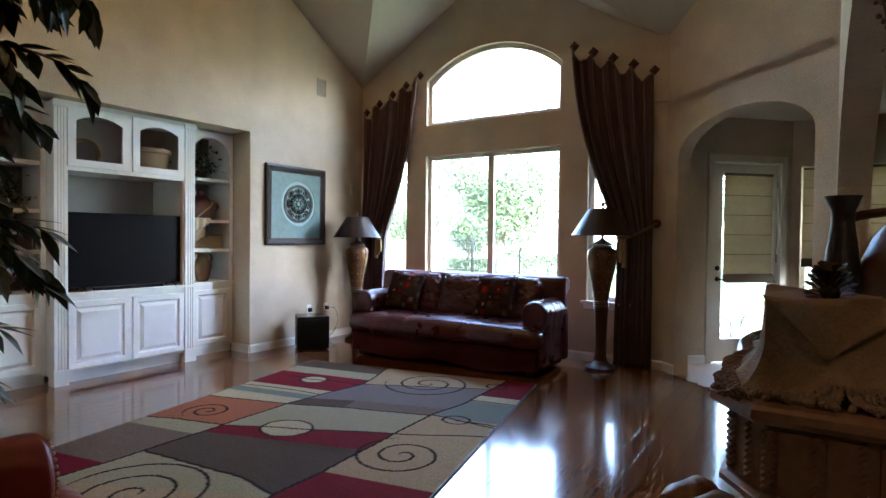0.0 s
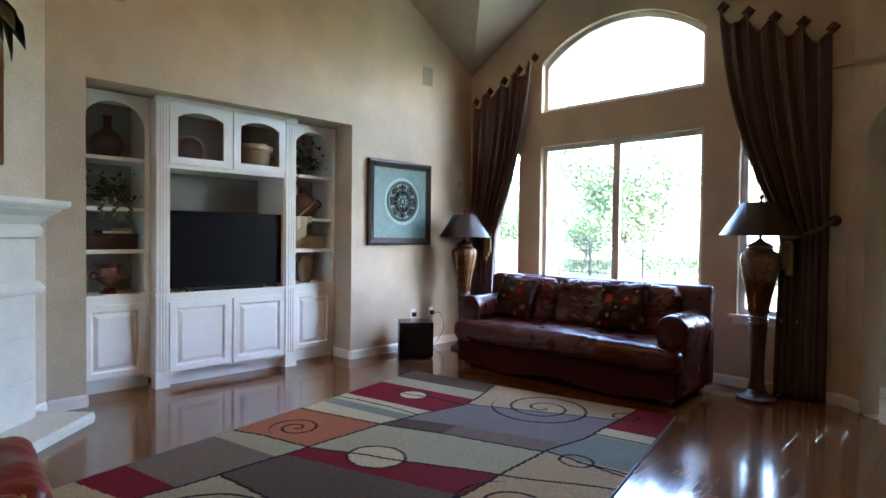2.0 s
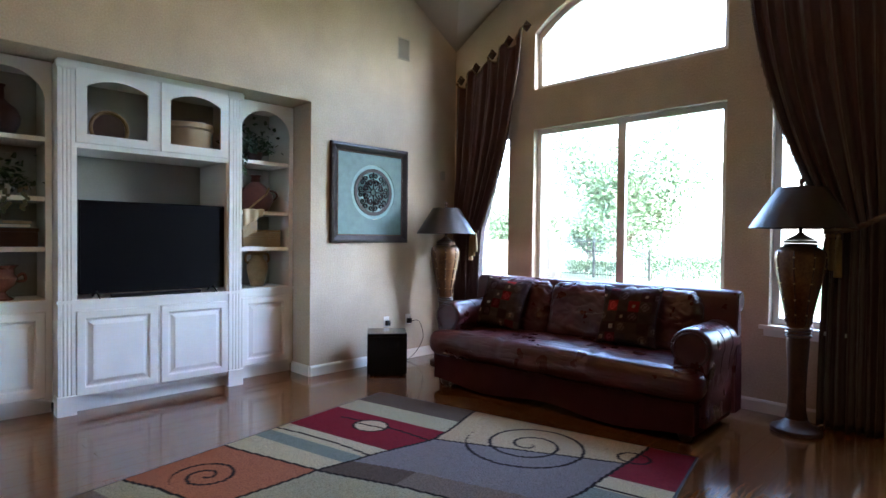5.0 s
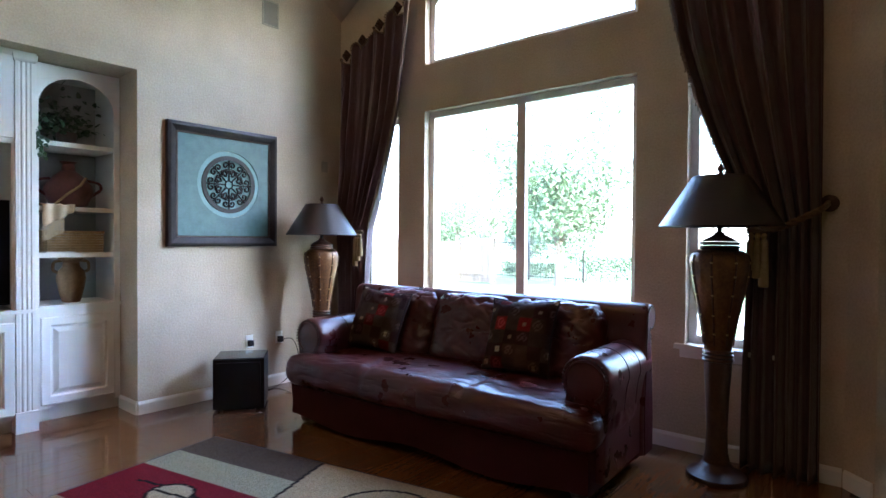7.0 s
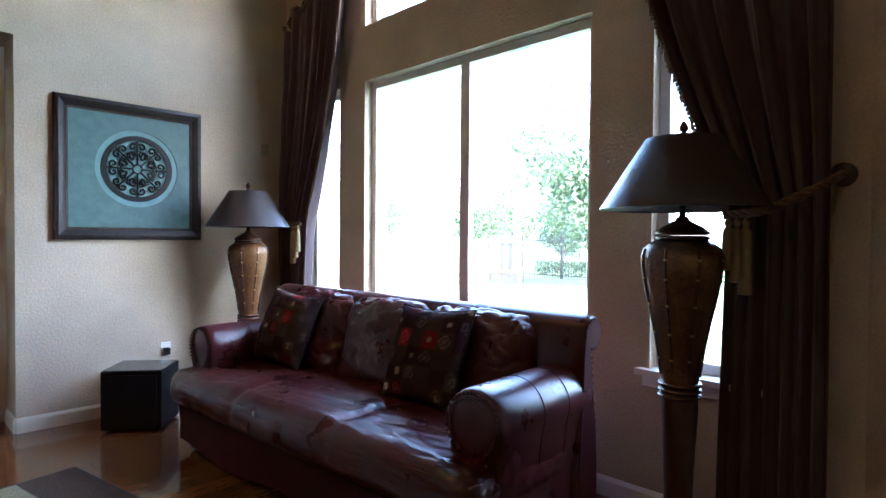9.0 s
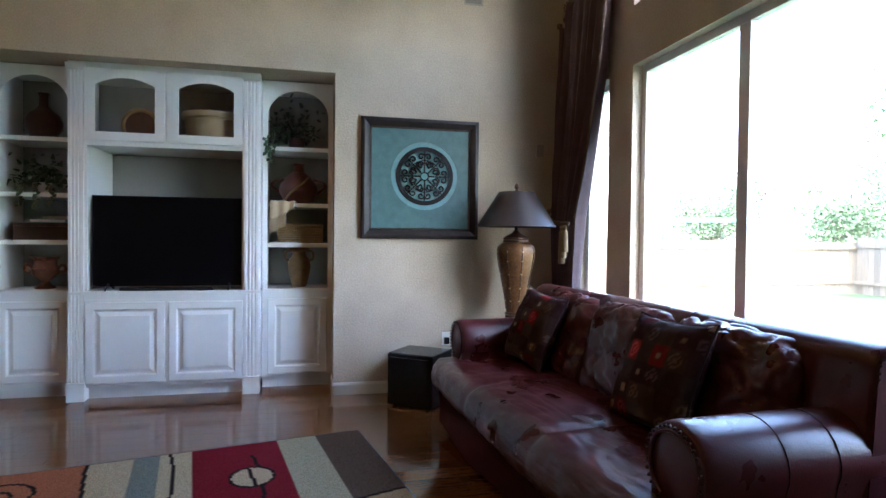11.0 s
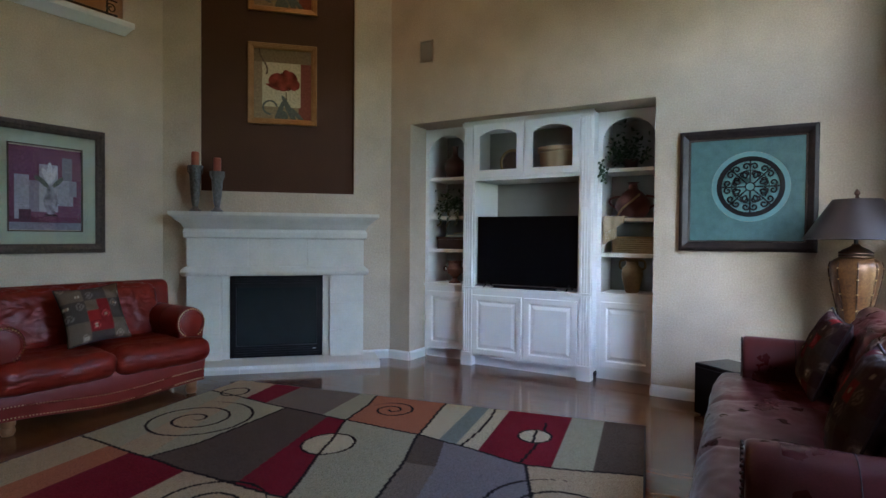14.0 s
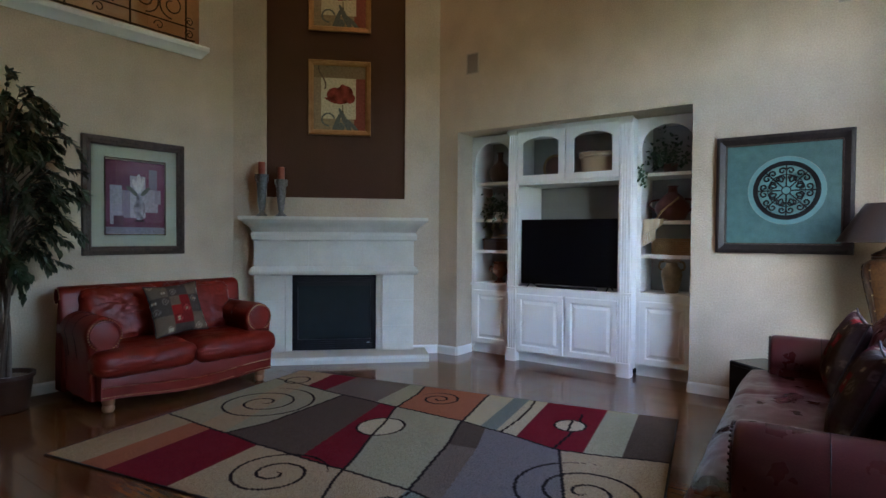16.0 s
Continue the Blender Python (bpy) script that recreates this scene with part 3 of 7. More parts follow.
# ---- television ----
tv = thing("television", "large black flat-screen television, switched off", "television", pose(-0.255, -3.415, 0.889))
part("screen", rings(-0.593, 0.593, 0.035, 0.785, [(0, 0.03), (0, -0.012), (0.003, -0.015), (0.009, -0.015), (0.011, -0.012)], lambda u, v, t: (-t, u, v)), SCREEN, tv, "glossy black screen")
part("back_shell", bevel(add_box(bmesh.new(), -0.075, -0.031, -0.45, 0.45, 0.12, 0.6), 0.015), BLACK, tv)
for s in (-0.47, 0.47):
    part("foot", tube([(-0.11, s, 0.008), (-0.01, s, 0.06), (0.0, s, 0.06), (0.10, s, 0.008)], 0.008, 6), BLACK, tv)
sb = thing("soundbar", "slim black soundbar below the television", "soundbar", pose(-0.212, -3.43, 0.889))
part("case", bevel(add_box(bmesh.new(), -0.02, 0.02, -0.36, 0.36, 0.002, 0.03), 0.008), BLACK, sb)

# ---- fireplace ----
fp = thing("fireplace", "pale cast-stone fireplace surround with moulded mantel", "fireplace")
SW = on_southwest
OFF = 0.15
for a, b in ((0.33, 0.71), (1.86, 2.21)):
    for z0, z1 in ((0.082, 0.38), (0.383, 0.69), (0.693, 1.0)):
        part("stone_block", bevel(loft([(z0, a, b, OFF), (z1, a, b, OFF)], SW), 0.004, 1), STONE, fp)
for a, b in ((0.712, 0.785), (1.785, 1.858)):
    part("inner_strip", bevel(loft([(0.082, a, b, 0.10), (1.0, a, b, 0.10)], SW), 0.006, 1), STONE, fp)
part("lower_moulding", loft([(1.001, 0.30, 2.25, OFF + 0.02), (1.02, 0.28, 2.27, OFF + 0.035), (1.045, 0.275, 2.275, OFF + 0.04), (1.075, 0.29, 2.26, OFF + 0.025), (1.10, 0.32, 2.23, OFF + 0.008)], SW), STONE, fp)
for a, b in ((0.33, 0.955), (0.958, 1.585), (1.588, 2.21)):
    part("frieze_block", bevel(loft([(1.101, a, b, OFF), (1.405, a, b, OFF)], SW), 0.004, 1), STONE, fp)
part("upper_moulding", loft([(1.406, 0.33, 2.21, OFF + 0.005), (1.42, 0.30, 2.24, OFF + 0.03), (1.475, 0.295, 2.245, OFF + 0.035), (1.51, 0.31, 2.23, OFF + 0.02)], SW), STONE, fp)
part("cornice", loft([(1.511, 0.31, 2.23, OFF + 0.02), (1.53, 0.30, 2.24, OFF + 0.035), (1.57, 0.275, 2.265, OFF + 0.065), (1.61, 0.225, 2.315, OFF + 0.115), (1.632, 0.21, 2.33, OFF + 0.13)], SW), STONE, fp)
part("mantel_shelf", bevel(loft([(1.633, 0.195, 2.345, OFF + 0.15), (1.655, 0.175, 2.365, OFF + 0.165), (1.69, 0.175, 2.365, OFF + 0.165)], SW), 0.008, 2), STONE, fp, "thick moulded mantel shelf")
for a, b in ((0.18, 0.90), (0.903, 1.64), (1.643, 2.35)):
    part("hearth_slab", bevel(loft([(0.0, a, b, 0.49), (0.05, a, b, 0.50), (0.08, a, b, 0.485)], SW), 0.005, 1), STONE, fp, "pale stone hearth slab")
part("firebox_frame", sheet(rect(0.787, 1.783, 0.083, 0.998), [rect(0.85, 1.72, 0.21, 0.86)], SW, -0.075, -0.01), BLACK, fp, "black metal firebox surround")
part("firebox_glass", sheet(rect(0.845, 1.725, 0.205, 0.865), [], SW, -0.035, -0.03), BLACKGLASS, fp, "dark reflective firebox glass")
for z in (0.10, 0.125, 0.15, 0.175):
    part("louvre", sheet(rect(0.83, 1.74, z, z + 0.012), [], SW, -0.085, -0.0755), BLACK, fp)
for z in (0.90, 0.925, 0.95):
    part("louvre", sheet(rect(0.83, 1.74, z, z + 0.012), [], SW, -0.085, -0.0755), BLACK, fp)
part("badge", sheet(rect(0.86, 0.90, 0.165, 0.172), [], SW, -0.09, -0.086), TRIM, fp, "small pale maker's plate")


# ---- floor lamps beside the sofa ----
def floor_lamp(m, label):
    L = thing("floor_lamp", label, "floor lamp", m, "pair of urn floor lamps")
    part("base", lathe([(0.165, 0), (0.17, 0.012), (0.165, 0.03), (0.13, 0.045), (0.10, 0.06), (0.085, 0.085), (0.065, 0.10)], 32), DARKWOOD, L, "round dark turned base", True)
    part("stem", lathe([(0.075, 0.10), (0.062, 0.16), (0.058, 0.3), (0.066, 0.5), (0.076, 0.66), (0.074, 0.70)], 24), URNDARK, L, "dark bronze tapering stem", True)
    for z in (0.70, 0.725, 0.75):
        part("collar", lathe([(0.078, z), (0.086, z + 0.004), (0.089, z + 0.010), (0.086, z + 0.016), (0.078, z + 0.020)], 24), URNDARK, L, "", True)
    urn = part("urn", lathe([(0.075, 0.77), (0.080, 0.82), (0.098, 0.92), (0.122, 1.04), (0.148, 1.16), (0.163, 1.25), (0.165, 1.30), (0.155, 1.335), (0.125, 1.36), (0.105, 1.37)], 32), URN, L, "antique gold urn with riveted seams", True)
    for k in range(8):
        a = 2 * math.pi * k / 8
        pts = [(r * math.cos(a), r * math.sin(a), z) for r, z in ((0.083, 0.80), (0.1, 0.92), (0.1245, 1.04), (0.150, 1.16), (0.165, 1.25), (0.166, 1.30), (0.156, 1.335))]
        part("seam_band", tube(smooth_path(pts, 3), 0.005, 6), URNDARK, urn, "", True)
    b = bmesh.new()
    for k in range(8):
        a = 2 * math.pi * k / 8
        for r, z in ((0.092, 0.87), (0.112, 0.98), (0.138, 1.10), (0.158, 1.21), (0.168, 1.29)):
            bmesh.ops.create_icosphere(b, subdivisions=1, radius=0.008, matrix=Matrix.Translation((r * math.cos(a), r * math.sin(a), z)))
    tagged(part("rivets", b, NAIL, urn, "small brass rivets"), kind="stuff")
    for z in (1.37, 1.392):
        part("collar", lathe([(0.10, z), (0.11, z + 0.005), (0.11, z + 0.014), (0.10, z + 0.02)], 24), URNDARK, L, "", True)
    part("cap", lathe([(0.10, 1.413), (0.085, 1.425), (0.055, 1.44), (0.03, 1.455), (0.022, 1.47)], 24), URNDARK, L, "", True)
    part("neck", lathe([(0.014, 1.47), (0.014, 1.80)], 12), BLACK, L)
    sh = bmesh.new()
    seg = 40
    prof = [(0.335, 1.50), (0.342, 1.503), (0.155, 1.80), (0.148, 1.80), (0.33, 1.506)]
    loops = [[sh.verts.new((r * math.cos(2 * math.pi * i / seg), r * math.sin(2 * math.pi * i / seg), z)) for i in range(seg)] for r, z in prof]
    for p, q in zip(loops, loops[1:]):
        for i in range(seg):
            sh.faces.new((p[i], p[(i + 1) % seg], q[(i + 1) % seg], q[i]))
    part("shade", sh, BRONZE, L, "dark bronze cone shade", True)
    b = bmesh.new()
    for k in range(3):
        a = 2 * math.pi * k / 3
        add_tube(b, [(0, 0, 1.795), (0.15 * math.cos(a), 0.15 * math.sin(a), 1.797)], 0.004, 5)
    part("spider", b, BLACK, L)
    part("finial", lathe([(0.008, 1.80), (0.016, 1.815), (0.010, 1.825), (0.02, 1.84), (0.018, 1.855), (0.006, 1.875)], 12), URNDARK, L, "", True)
    return L


lamp = floor_lamp(pose(3.85, -0.34, 0.001), "tall urn floor lamp with dark cone shade by curtain")
lamp2 = copy_thing(lamp, pose(0.445, -0.60, 0.001) @ Matrix.Scale(0.965, 4))
tagged(lamp2, "tall urn floor lamp behind the sofa's rolled arm")


# ---- curtains ----
def curtain(inner_top, outer_top, tie_in, tie_out, foot_in, foot_out, label):
    """A panel hung from five medallions on a rising line, drawn to a tieback and falling to the floor."""
    c = thing("curtain", label, "curtain", group="plum curtain panels")
    b = bmesh.new()
    nu, nv = 96, 60
    tz = 1.52
    grid = []
    for j in range(nv + 1):
        row = []
        f = j / nv
        for i in range(nu + 1):
            s = i / nu  # 0 at the inner edge
            xt = inner_top[0] + (outer_top[0] - inner_top[0]) * s
            zt = inner_top[1] + (outer_top[1] - inner_top[1]) * s
            dip = 0.13 * abs(math.sin(math.pi * 4 * s)) ** 1.3
            if f < 0.6:
                g = f / 0.6
                e = g ** 1.5 if s < 0.5 else g
                bow = 0.07 * math.sin(math.pi * g) * (1 - s) * (-1 if inner_top[0] > outer_top[0] else 1)
                x = xt + (tie_in + (tie_out - tie_in) * s - xt) * (0.55 * g + 0.45 * e) - bow
                z = zt - dip * (1 - g) ** 2 - (zt - dip * 0 - tz) * g
                amp = 0.028 + 0.03 * g
            else:
                g = (f - 0.6) / 0.4
                q = math.sin(g * math.pi / 2) ** 0.8
                x = tie_in + (tie_out - tie_in) * s + ((foot_in - tie_in) + ((foot_out - foot_in) - (tie_out - tie_in)) * s) * q
                z = tz - (tz - 0.006) * g
                amp = 0.058 - 0.015 * math.sin(math.pi * g)
            ph = 2 * math.pi * (7.0 * s + 0.25 * math.sin(5 * s + 1.2 * f)) + 0.5 * math.sin(3 * f)
            y = -0.095 - amp * (math.sin(ph) + 0.35 * math.sin(2.3 * ph + 1)) - 0.012 * noise.noise((s * 9, f * 7, foot_in))
            row.append(b.verts.new((x + 0.008 * math.cos(ph), min(y, -0.02), z)))
        grid.append(row)
    for j in range(nv):
        for i in range(nu):
            b.faces.new((grid[j][i], grid[j][i + 1], grid[j + 1][i + 1], grid[j + 1][i]))
    edge = [tuple(grid[j][0].co) for j in range(0, 37)]
    top = [tuple(grid[0][i].co) for i in range(nu + 1)]
    ob = part("cloth", b, CURTAIN, c, "plum brown damask cloth in deep folds", True)
    sol = ob.modifiers.new("thickness", "SOLIDIFY")
    sol.thickness = 0.004
    fr = bmesh.new()
    rnd = random.Random(int(foot_in * 100))
    for line in (edge, top):
        pts = [Vector(p) for p in line]
        for p, q in zip(pts, pts[1:]):
            n = max(1, int((q - p).length / 0.017))
            for k in range(n):
                w = p.lerp(q, k / n)
                bmesh.ops.create_icosphere(fr, subdivisions=1, radius=0.009 + 0.003 * rnd.random(), matrix=Matrix.Translation((w.x, w.y - 0.012, w.z - 0.004)))
                if line is edge:
                    add_tube(fr, [(w.x, w.y - 0.006, w.z), (w.x + 0.012 * (rnd.random() - 0.5), w.y - 0.008, w.z - 0.045 - 0.02 * rnd.random())], 0.0035, 4)
    tagged(part("fringe", fr, FRINGE, c, "beaded brown fringe"), kind="stuff")
    for k in range(5):
        s = k / 4
        x, z = inner_top[0] + (outer_top[0] - inner_top[0]) * s, inner_top[1] + (outer_top[1] - inner_top[1]) * s
        d = bmesh.new()
        r = 0.062
        loops = []
        for rr, yy in ((r, -0.002), (r, -0.018), (r * 0.72, -0.032), (r * 0.66, -0.026), (r * 0.3, -0.03), (0.004, -0.05)):
            loops.append([d.verts.new((x + rr * math.cos(math.pi / 2 * a), yy, z + 0.045 + rr * math.sin(math.pi / 2 * a))) for a in range(4)])
        for p, q in zip(loops, loops[1:]):
            for a in range(4):
                d.faces.new((p[a], p[(a + 1) % 4], q[(a + 1) % 4], q[a]))
        d.faces.new(loops[0])
        d.faces.new(loops[-1][::-1])
        part("medallion", d, DARKWOOD, c, "diamond-shaped dark medallion")
    tb = [(tie_in, -0.19, tz - 0.04), ((tie_in + tie_out) / 2, -0.215, tz - 0.02), (tie_out, -0.17, tz + 0.07), (tie_out + (0.04 if tie_out > tie_in else -0.04), -0.06, tz + 0.12)]
    rope = bmesh.new()
    pth = smooth_path(tb, 10)
    for k in range(3):
        add_tube(rope, [p + Vector((0, 0.012 * math.cos(1.1 * i + 2.1 * k), 0.012 * math.sin(1.1 * i + 2.1 * k))) for i, p in enumerate(pth)], 0.011, 6)
    part("tieback", rope, FRINGE, c, "twisted rope tieback", True)
    part("tieback_rosette", lathe([(0.045, 0), (0.05, 0.01), (0.03, 0.02), (0.005, 0.03)], 16), DARKWOOD, c, "", True,
         pose(tb[-1][0], -0.005, tb[-1][2], 90, 0, 0))
    for k in range(3):
        x = tie_in + (0.02 + 0.035 * k) * (1 if tie_out > tie_in else -1)
        part("tassel", lathe([(0.004, 0), (0.018, -0.02), (0.012, -0.04), (0.022, -0.06), (0.028, -0.22 - 0.05 * k), (0.02, -0.225 - 0.05 * k)][::-1], 10), TASSEL, c, "gold thread tassel", True,
             pose(x, -0.205, tz - 0.05))
    return c


curtain((1.09, 3.72), (0.10, 3.30), 0.56, 0.08, 0.50, 0.10, "plum curtain tied back beside the cabinet wall corner")
curtain((3.37, 3.74), (4.31, 3.31), 3.97, 4.32, 3.93, 4.33, "plum curtain tied back behind the urn floor lamp")


# ---- sofas ----
SEAM = mat("seam_shadow_thread", (0.018, 0.007, 0.007), rough=0.7, bump=0.1)
MATTE = {BURGUNDY: mat("matte_burgundy_leather", (0.060, 0.012, 0.012), (0.04, 0.009, 0.009), 0.7, 5, 170, 0.2, 150, spec=0.06),
         REDLEATHER: mat("matte_red_leather", (0.13, 0.013, 0.008), (0.09, 0.010, 0.006), 0.7, 5, 170, 0.2, 150, spec=0.06)}
DARKNAIL = mat("dark_bronze_nailhead", (0.07, 0.05, 0.045), rough=0.4, metal=0.8, bump=0.0)


def sofa(L, m, leather, n, name, label, feet, nails, bk=0.95, group=""):
    """A rolled-arm leather sofa. x runs along its front, y from front to back."""
    s = thing(name, label, "sofa", m, group)
    D = 0.95
    b = bmesh.new()
    nx = 60
    cols = []
    for i in range(nx + 1):
        x = 0.05 + (L - 0.10) * i / nx
        w = 0.025 * math.cos(2 * math.pi * (i / nx) * (2 if n > 2 else 1)) + 0.02
        drop = 0.0 if nails else 0.055
        cols.append([b.verts.new(p) for p in ((x, 0.05, 0.34), (x, 0.03, 0.30), (x, 0.045, 0.17), (x, 0.04, 0.075 + w - drop), (x, 0.08, 0.065 + w - drop), (x, D - 0.06, 0.075 - drop), (x, D - 0.03, 0.34))])
    for p, q in zip(cols, cols[1:]):
        for k in range(7):
            b.faces.new((p[k], q[k], q[(k + 1) % 7], p[(k + 1) % 7]))
    b.faces.new(cols[0])
    b.faces.new(cols[-1][::-1])
    part("base", b, leather if nails else MATTE[leather], s, "leather base with scalloped apron", True)
    if not nails:
        part("seat_cushion", puff(-0.005, L + 0.005, -0.03, 0.74, 0.28, 0.505, 0.10, 0.03, 79, wrinkle=0.0032, seed=L + 2, bays=n), leather, s, "long creased bench cushion", True)
    for i in range(n if nails else 0):
        a = 0.01 + (L - 0.02) * i / n
        part("seat_cushion", puff(a - 0.012, a + (L - 0.02) / n + 0.012, -0.03, 0.74, 0.29, 0.505, 0.095, 0.025, wrinkle=0.005, seed=i + L + 2, sag=0.010), leather, s, "", True)
    inset = 0.13 if nails else 0.23
    wb = (L - 2 * inset) / n
    for i in range(n):
        a = inset + wb * i
        bm = puff(a - 0.008, a + wb + 0.008, -0.11, 0.11, 0.0, 0.52, 0.10, 0.03, 47, wrinkle=0.0072, seed=7 + i + L)
        rot = Matrix.Translation((0, 0.685, 0.46)) @ Matrix.Rotation(radians(-15), 4, "X")
        bmesh.ops.transform(bm, matrix=rot, verts=bm.verts)
        part("back_cushion", bm, leather, s, "", True)
    # back frame with a rolled top
    prof = [(0.72, 0.32), (0.775, bk - 0.14)]
    for k in range(15):
        a = radians(165 - 285 * k / 14)
        prof.append((0.866 + 0.088 * math.cos(a), bk - 0.078 + 0.088 * math.sin(a)))
    prof += [(0.845, bk - 0.20), (0.865, bk - 0.32), (0.90, 0.5), (0.92, 0.30), (0.92, 0.08), (0.74, 0.08)]
    bm = bmesh.new()
    ends = [(-0.02, 0.86), (-0.014, 0.94), (0.0, 0.985), (0.02, 1.0)]
    xs = ends + [(L * i / 12, 1.0) for i in range(1, 12)] + [(L - x, k) for x, k in ends[::-1]]
    lo = [[bm.verts.new((x, 0.845 + (y - 0.845) * k, z + ((bk - 0.09 - z) * (1 - k) if z > bk - 0.19 else 0))) for y, z in prof] for x, k in xs]
    for p, q in zip(lo, lo[1:]):
        for k in range(len(prof)):
            bm.faces.new((p[k], q[k], q[(k + 1) % len(prof)], p[(k + 1) % len(prof)]))
    bm.faces.new(lo[0])
    bm.faces.new(lo[-1][::-1])
    back = part("backrest", bm, leather, s, "high leather back with rolled top", True)
    nail = NAIL if nails else DARKNAIL
    for k in (1, 2):
        part("seam", tube([(0.10 + (L - 0.20) * k / 3, y, z) for y, z in prof[1:12]], 0.0025, 5), SEAM, back)
    for x in (-0.021, L + 0.021):
        way = 1 if x > 0 else -1
        face = [(0.845 + (y - 0.845) * 0.85, z + ((bk - 0.09 - z) * 0.15 if z > bk - 0.19 else 0)) for y, z in prof]
        part("end_panel", prism(face, lambda u, v, t: (t, u, v), x, x + 0.004 * way), MATTE[leather], back, "matte leather end panel")
        x += 0.004 * way
        b = bmesh.new()
        run = [Vector((x, 0.848 + (y - 0.848) * 0.80, z + (0.012 if z < bk - 0.17 else (bk - 0.078 - z) * 0.2))) for y, z in prof[1:-3]]
        run = smooth_path(run, 4)
        acc = 0.0
        for p, q in zip(run, run[1:]):
            acc += (q - p).length
            if acc > 0.017:
                acc = 0.0
                bmesh.ops.create_icosphere(b, subdivisions=1, radius=0.006, matrix=Matrix.Translation(q))
        tagged(part("nail_trim", b, nail, back, "nailheads round the back's end"), kind="stuff")
    for side in (0, 1):
        loop = [(0.235, 0.10), (0.235, 0.58)]
        c, r = (0.115, 0.635), 0.145
        for k in range(17):
            a = radians(-25 + 228 * k / 16)
            loop.append((c[0] + r * math.cos(a), c[1] + r * math.sin(a)))
        loop += [(-0.012, 0.54), (0.0, 0.42), (0.005, 0.10)]
        if side:
            loop = [(L - x, z) for x, z in loop][::-1]
        bm = bmesh.new()
        rows = []
        ys = [0.145, 0.15, 0.165, 0.19, 0.24, 0.34, 0.44, 0.54, 0.64, 0.74, 0.80, 0.84]
        cc = ((L - c[0]) if side else c[0], c[1])
        for j, y in enumerate(ys):
            k = (0.90, 0.95, 0.985, 1, 1)[j] if j < 5 else 1.0
            if y in (0.44, 0.64):
                k = 0.985
            rows.append([bm.verts.new((cc[0] + (x - cc[0]) * k + 0.004 * noise.noise((x * 9, y * 9, z * 9 + L)), y, cc[1] + (z - cc[1]) * (k if z > 0.4 else 1))) for x, z in loop])
        for p, q in zip(rows, rows[1:]):
            for k in range(len(loop)):
                bm.faces.new((p[k], p[(k + 1) % len(loop)], q[(k + 1) % len(loop)], q[k]))
        bm.faces.new(rows[0][::-1])
        bm.faces.new(rows[-1])
        arm = part("arm", bm, leather, s, "rolled leather arm", True)
        # welt round the arm's face
        pts = [(cc[0] + 0.112 * math.cos(radians(-60 + 7.5 * k)), 0.140, cc[1] + 0.112 * math.sin(radians(-60 + 7.5 * k))) for k in range(41)]
        part("welt", tube(pts, 0.006, 6), leather, arm, "", True)
        for k in (6, 8):
            part("seam", tube([(v.x, v.y, v.z) for v in [Vector((cc[0] + (x - cc[0]) * 0.992, ys[k], cc[1] + (z - cc[1]) * (0.992 if z > 0.4 else 1))) for x, z in loop[1:-1]]], 0.0022, 5), SEAM, arm)
        b = bmesh.new()
        for k in range(30):
            a = radians(-60 + 300 * k / 29)
            bmesh.ops.create_icosphere(b, subdivisions=1, radius=0.007, matrix=Matrix.Translation((cc[0] + 0.128 * math.cos(a), 0.136, cc[1] + 0.128 * math.sin(a))))
        tagged(part("nail_trim", b, nail, arm, "nailheads round the arm's face"), kind="stuff")
    if nails:
        b = bmesh.new()
        N = int((L - 0.1) / 0.022)
        for k in range(N):
            x = 0.05 + (L - 0.1) * (k + 0.5) / N
            w = 0.025 * math.cos(2 * math.pi * (k + 0.5) / N) + 0.02
            for zz in (0.095 + w, 0.175 + w):
                bmesh.ops.create_icosphere(b, subdivisions=1, radius=0.006, matrix=Matrix.Translation((x, 0.036, zz)))
        tagged(part("nail_trim", b, NAIL, s, "brass nailheads along the apron"), kind="stuff")
    for x in (0.13, L - 0.13):
        for y in (0.12, D - 0.12):
            part("foot", lathe([(0.035, 0), (0.045, 0.015), (0.05, 0.035), (0.042, 0.06), (0.05, 0.075), (0.05, 0.11)], 16), OAK if nails else DARKWOOD, s, feet, True, pose(x, y, 0))
    return s


M_SOFA = pose(1.03, -1.42, 0.014, 0, 0, 3.2)
sofa(2.48, M_SOFA, BURGUNDY, 3, "sofa", "long burgundy leather sofa with rolled arms", "dark wooden foot", False, 1.0)
M_LOVE = pose(3.745, -5.65, 0.002, 0, 0, 176.0)
sofa(1.66, M_LOVE, REDLEATHER, 2, "loveseat", "red leather loveseat with brass nailheads", "turned honey wood foot", True, 0.99)


# ---- dyed cloth: cushions and pictures, with the pattern in the mesh ----
def dye(ob, colour_at):
    """Fills the mesh's colour attribute from a function of each vertex's place."""
    me = ob.data
    at = me.color_attributes.new("dye", "FLOAT_COLOR", "POINT")
    vals = []
    for v in me.vertices:
        vals.extend((*colour_at(v.co), 1.0))
    at.data.foreach_set("color", vals)
    return ob


def flat_grid(w, h, nx, ny):
    """A w by h sheet standing in the x-z plane, facing -y."""
    b = bmesh.new()
    g = [[b.verts.new((w * i / nx, 0, h * j / ny)) for i in range(nx + 1)] for j in range(ny + 1)]
    for j in range(ny):
        for i in range(nx):
            b.faces.new((g[j][i], g[j][i + 1], g[j + 1][i + 1], g[j + 1][i]))
    return b


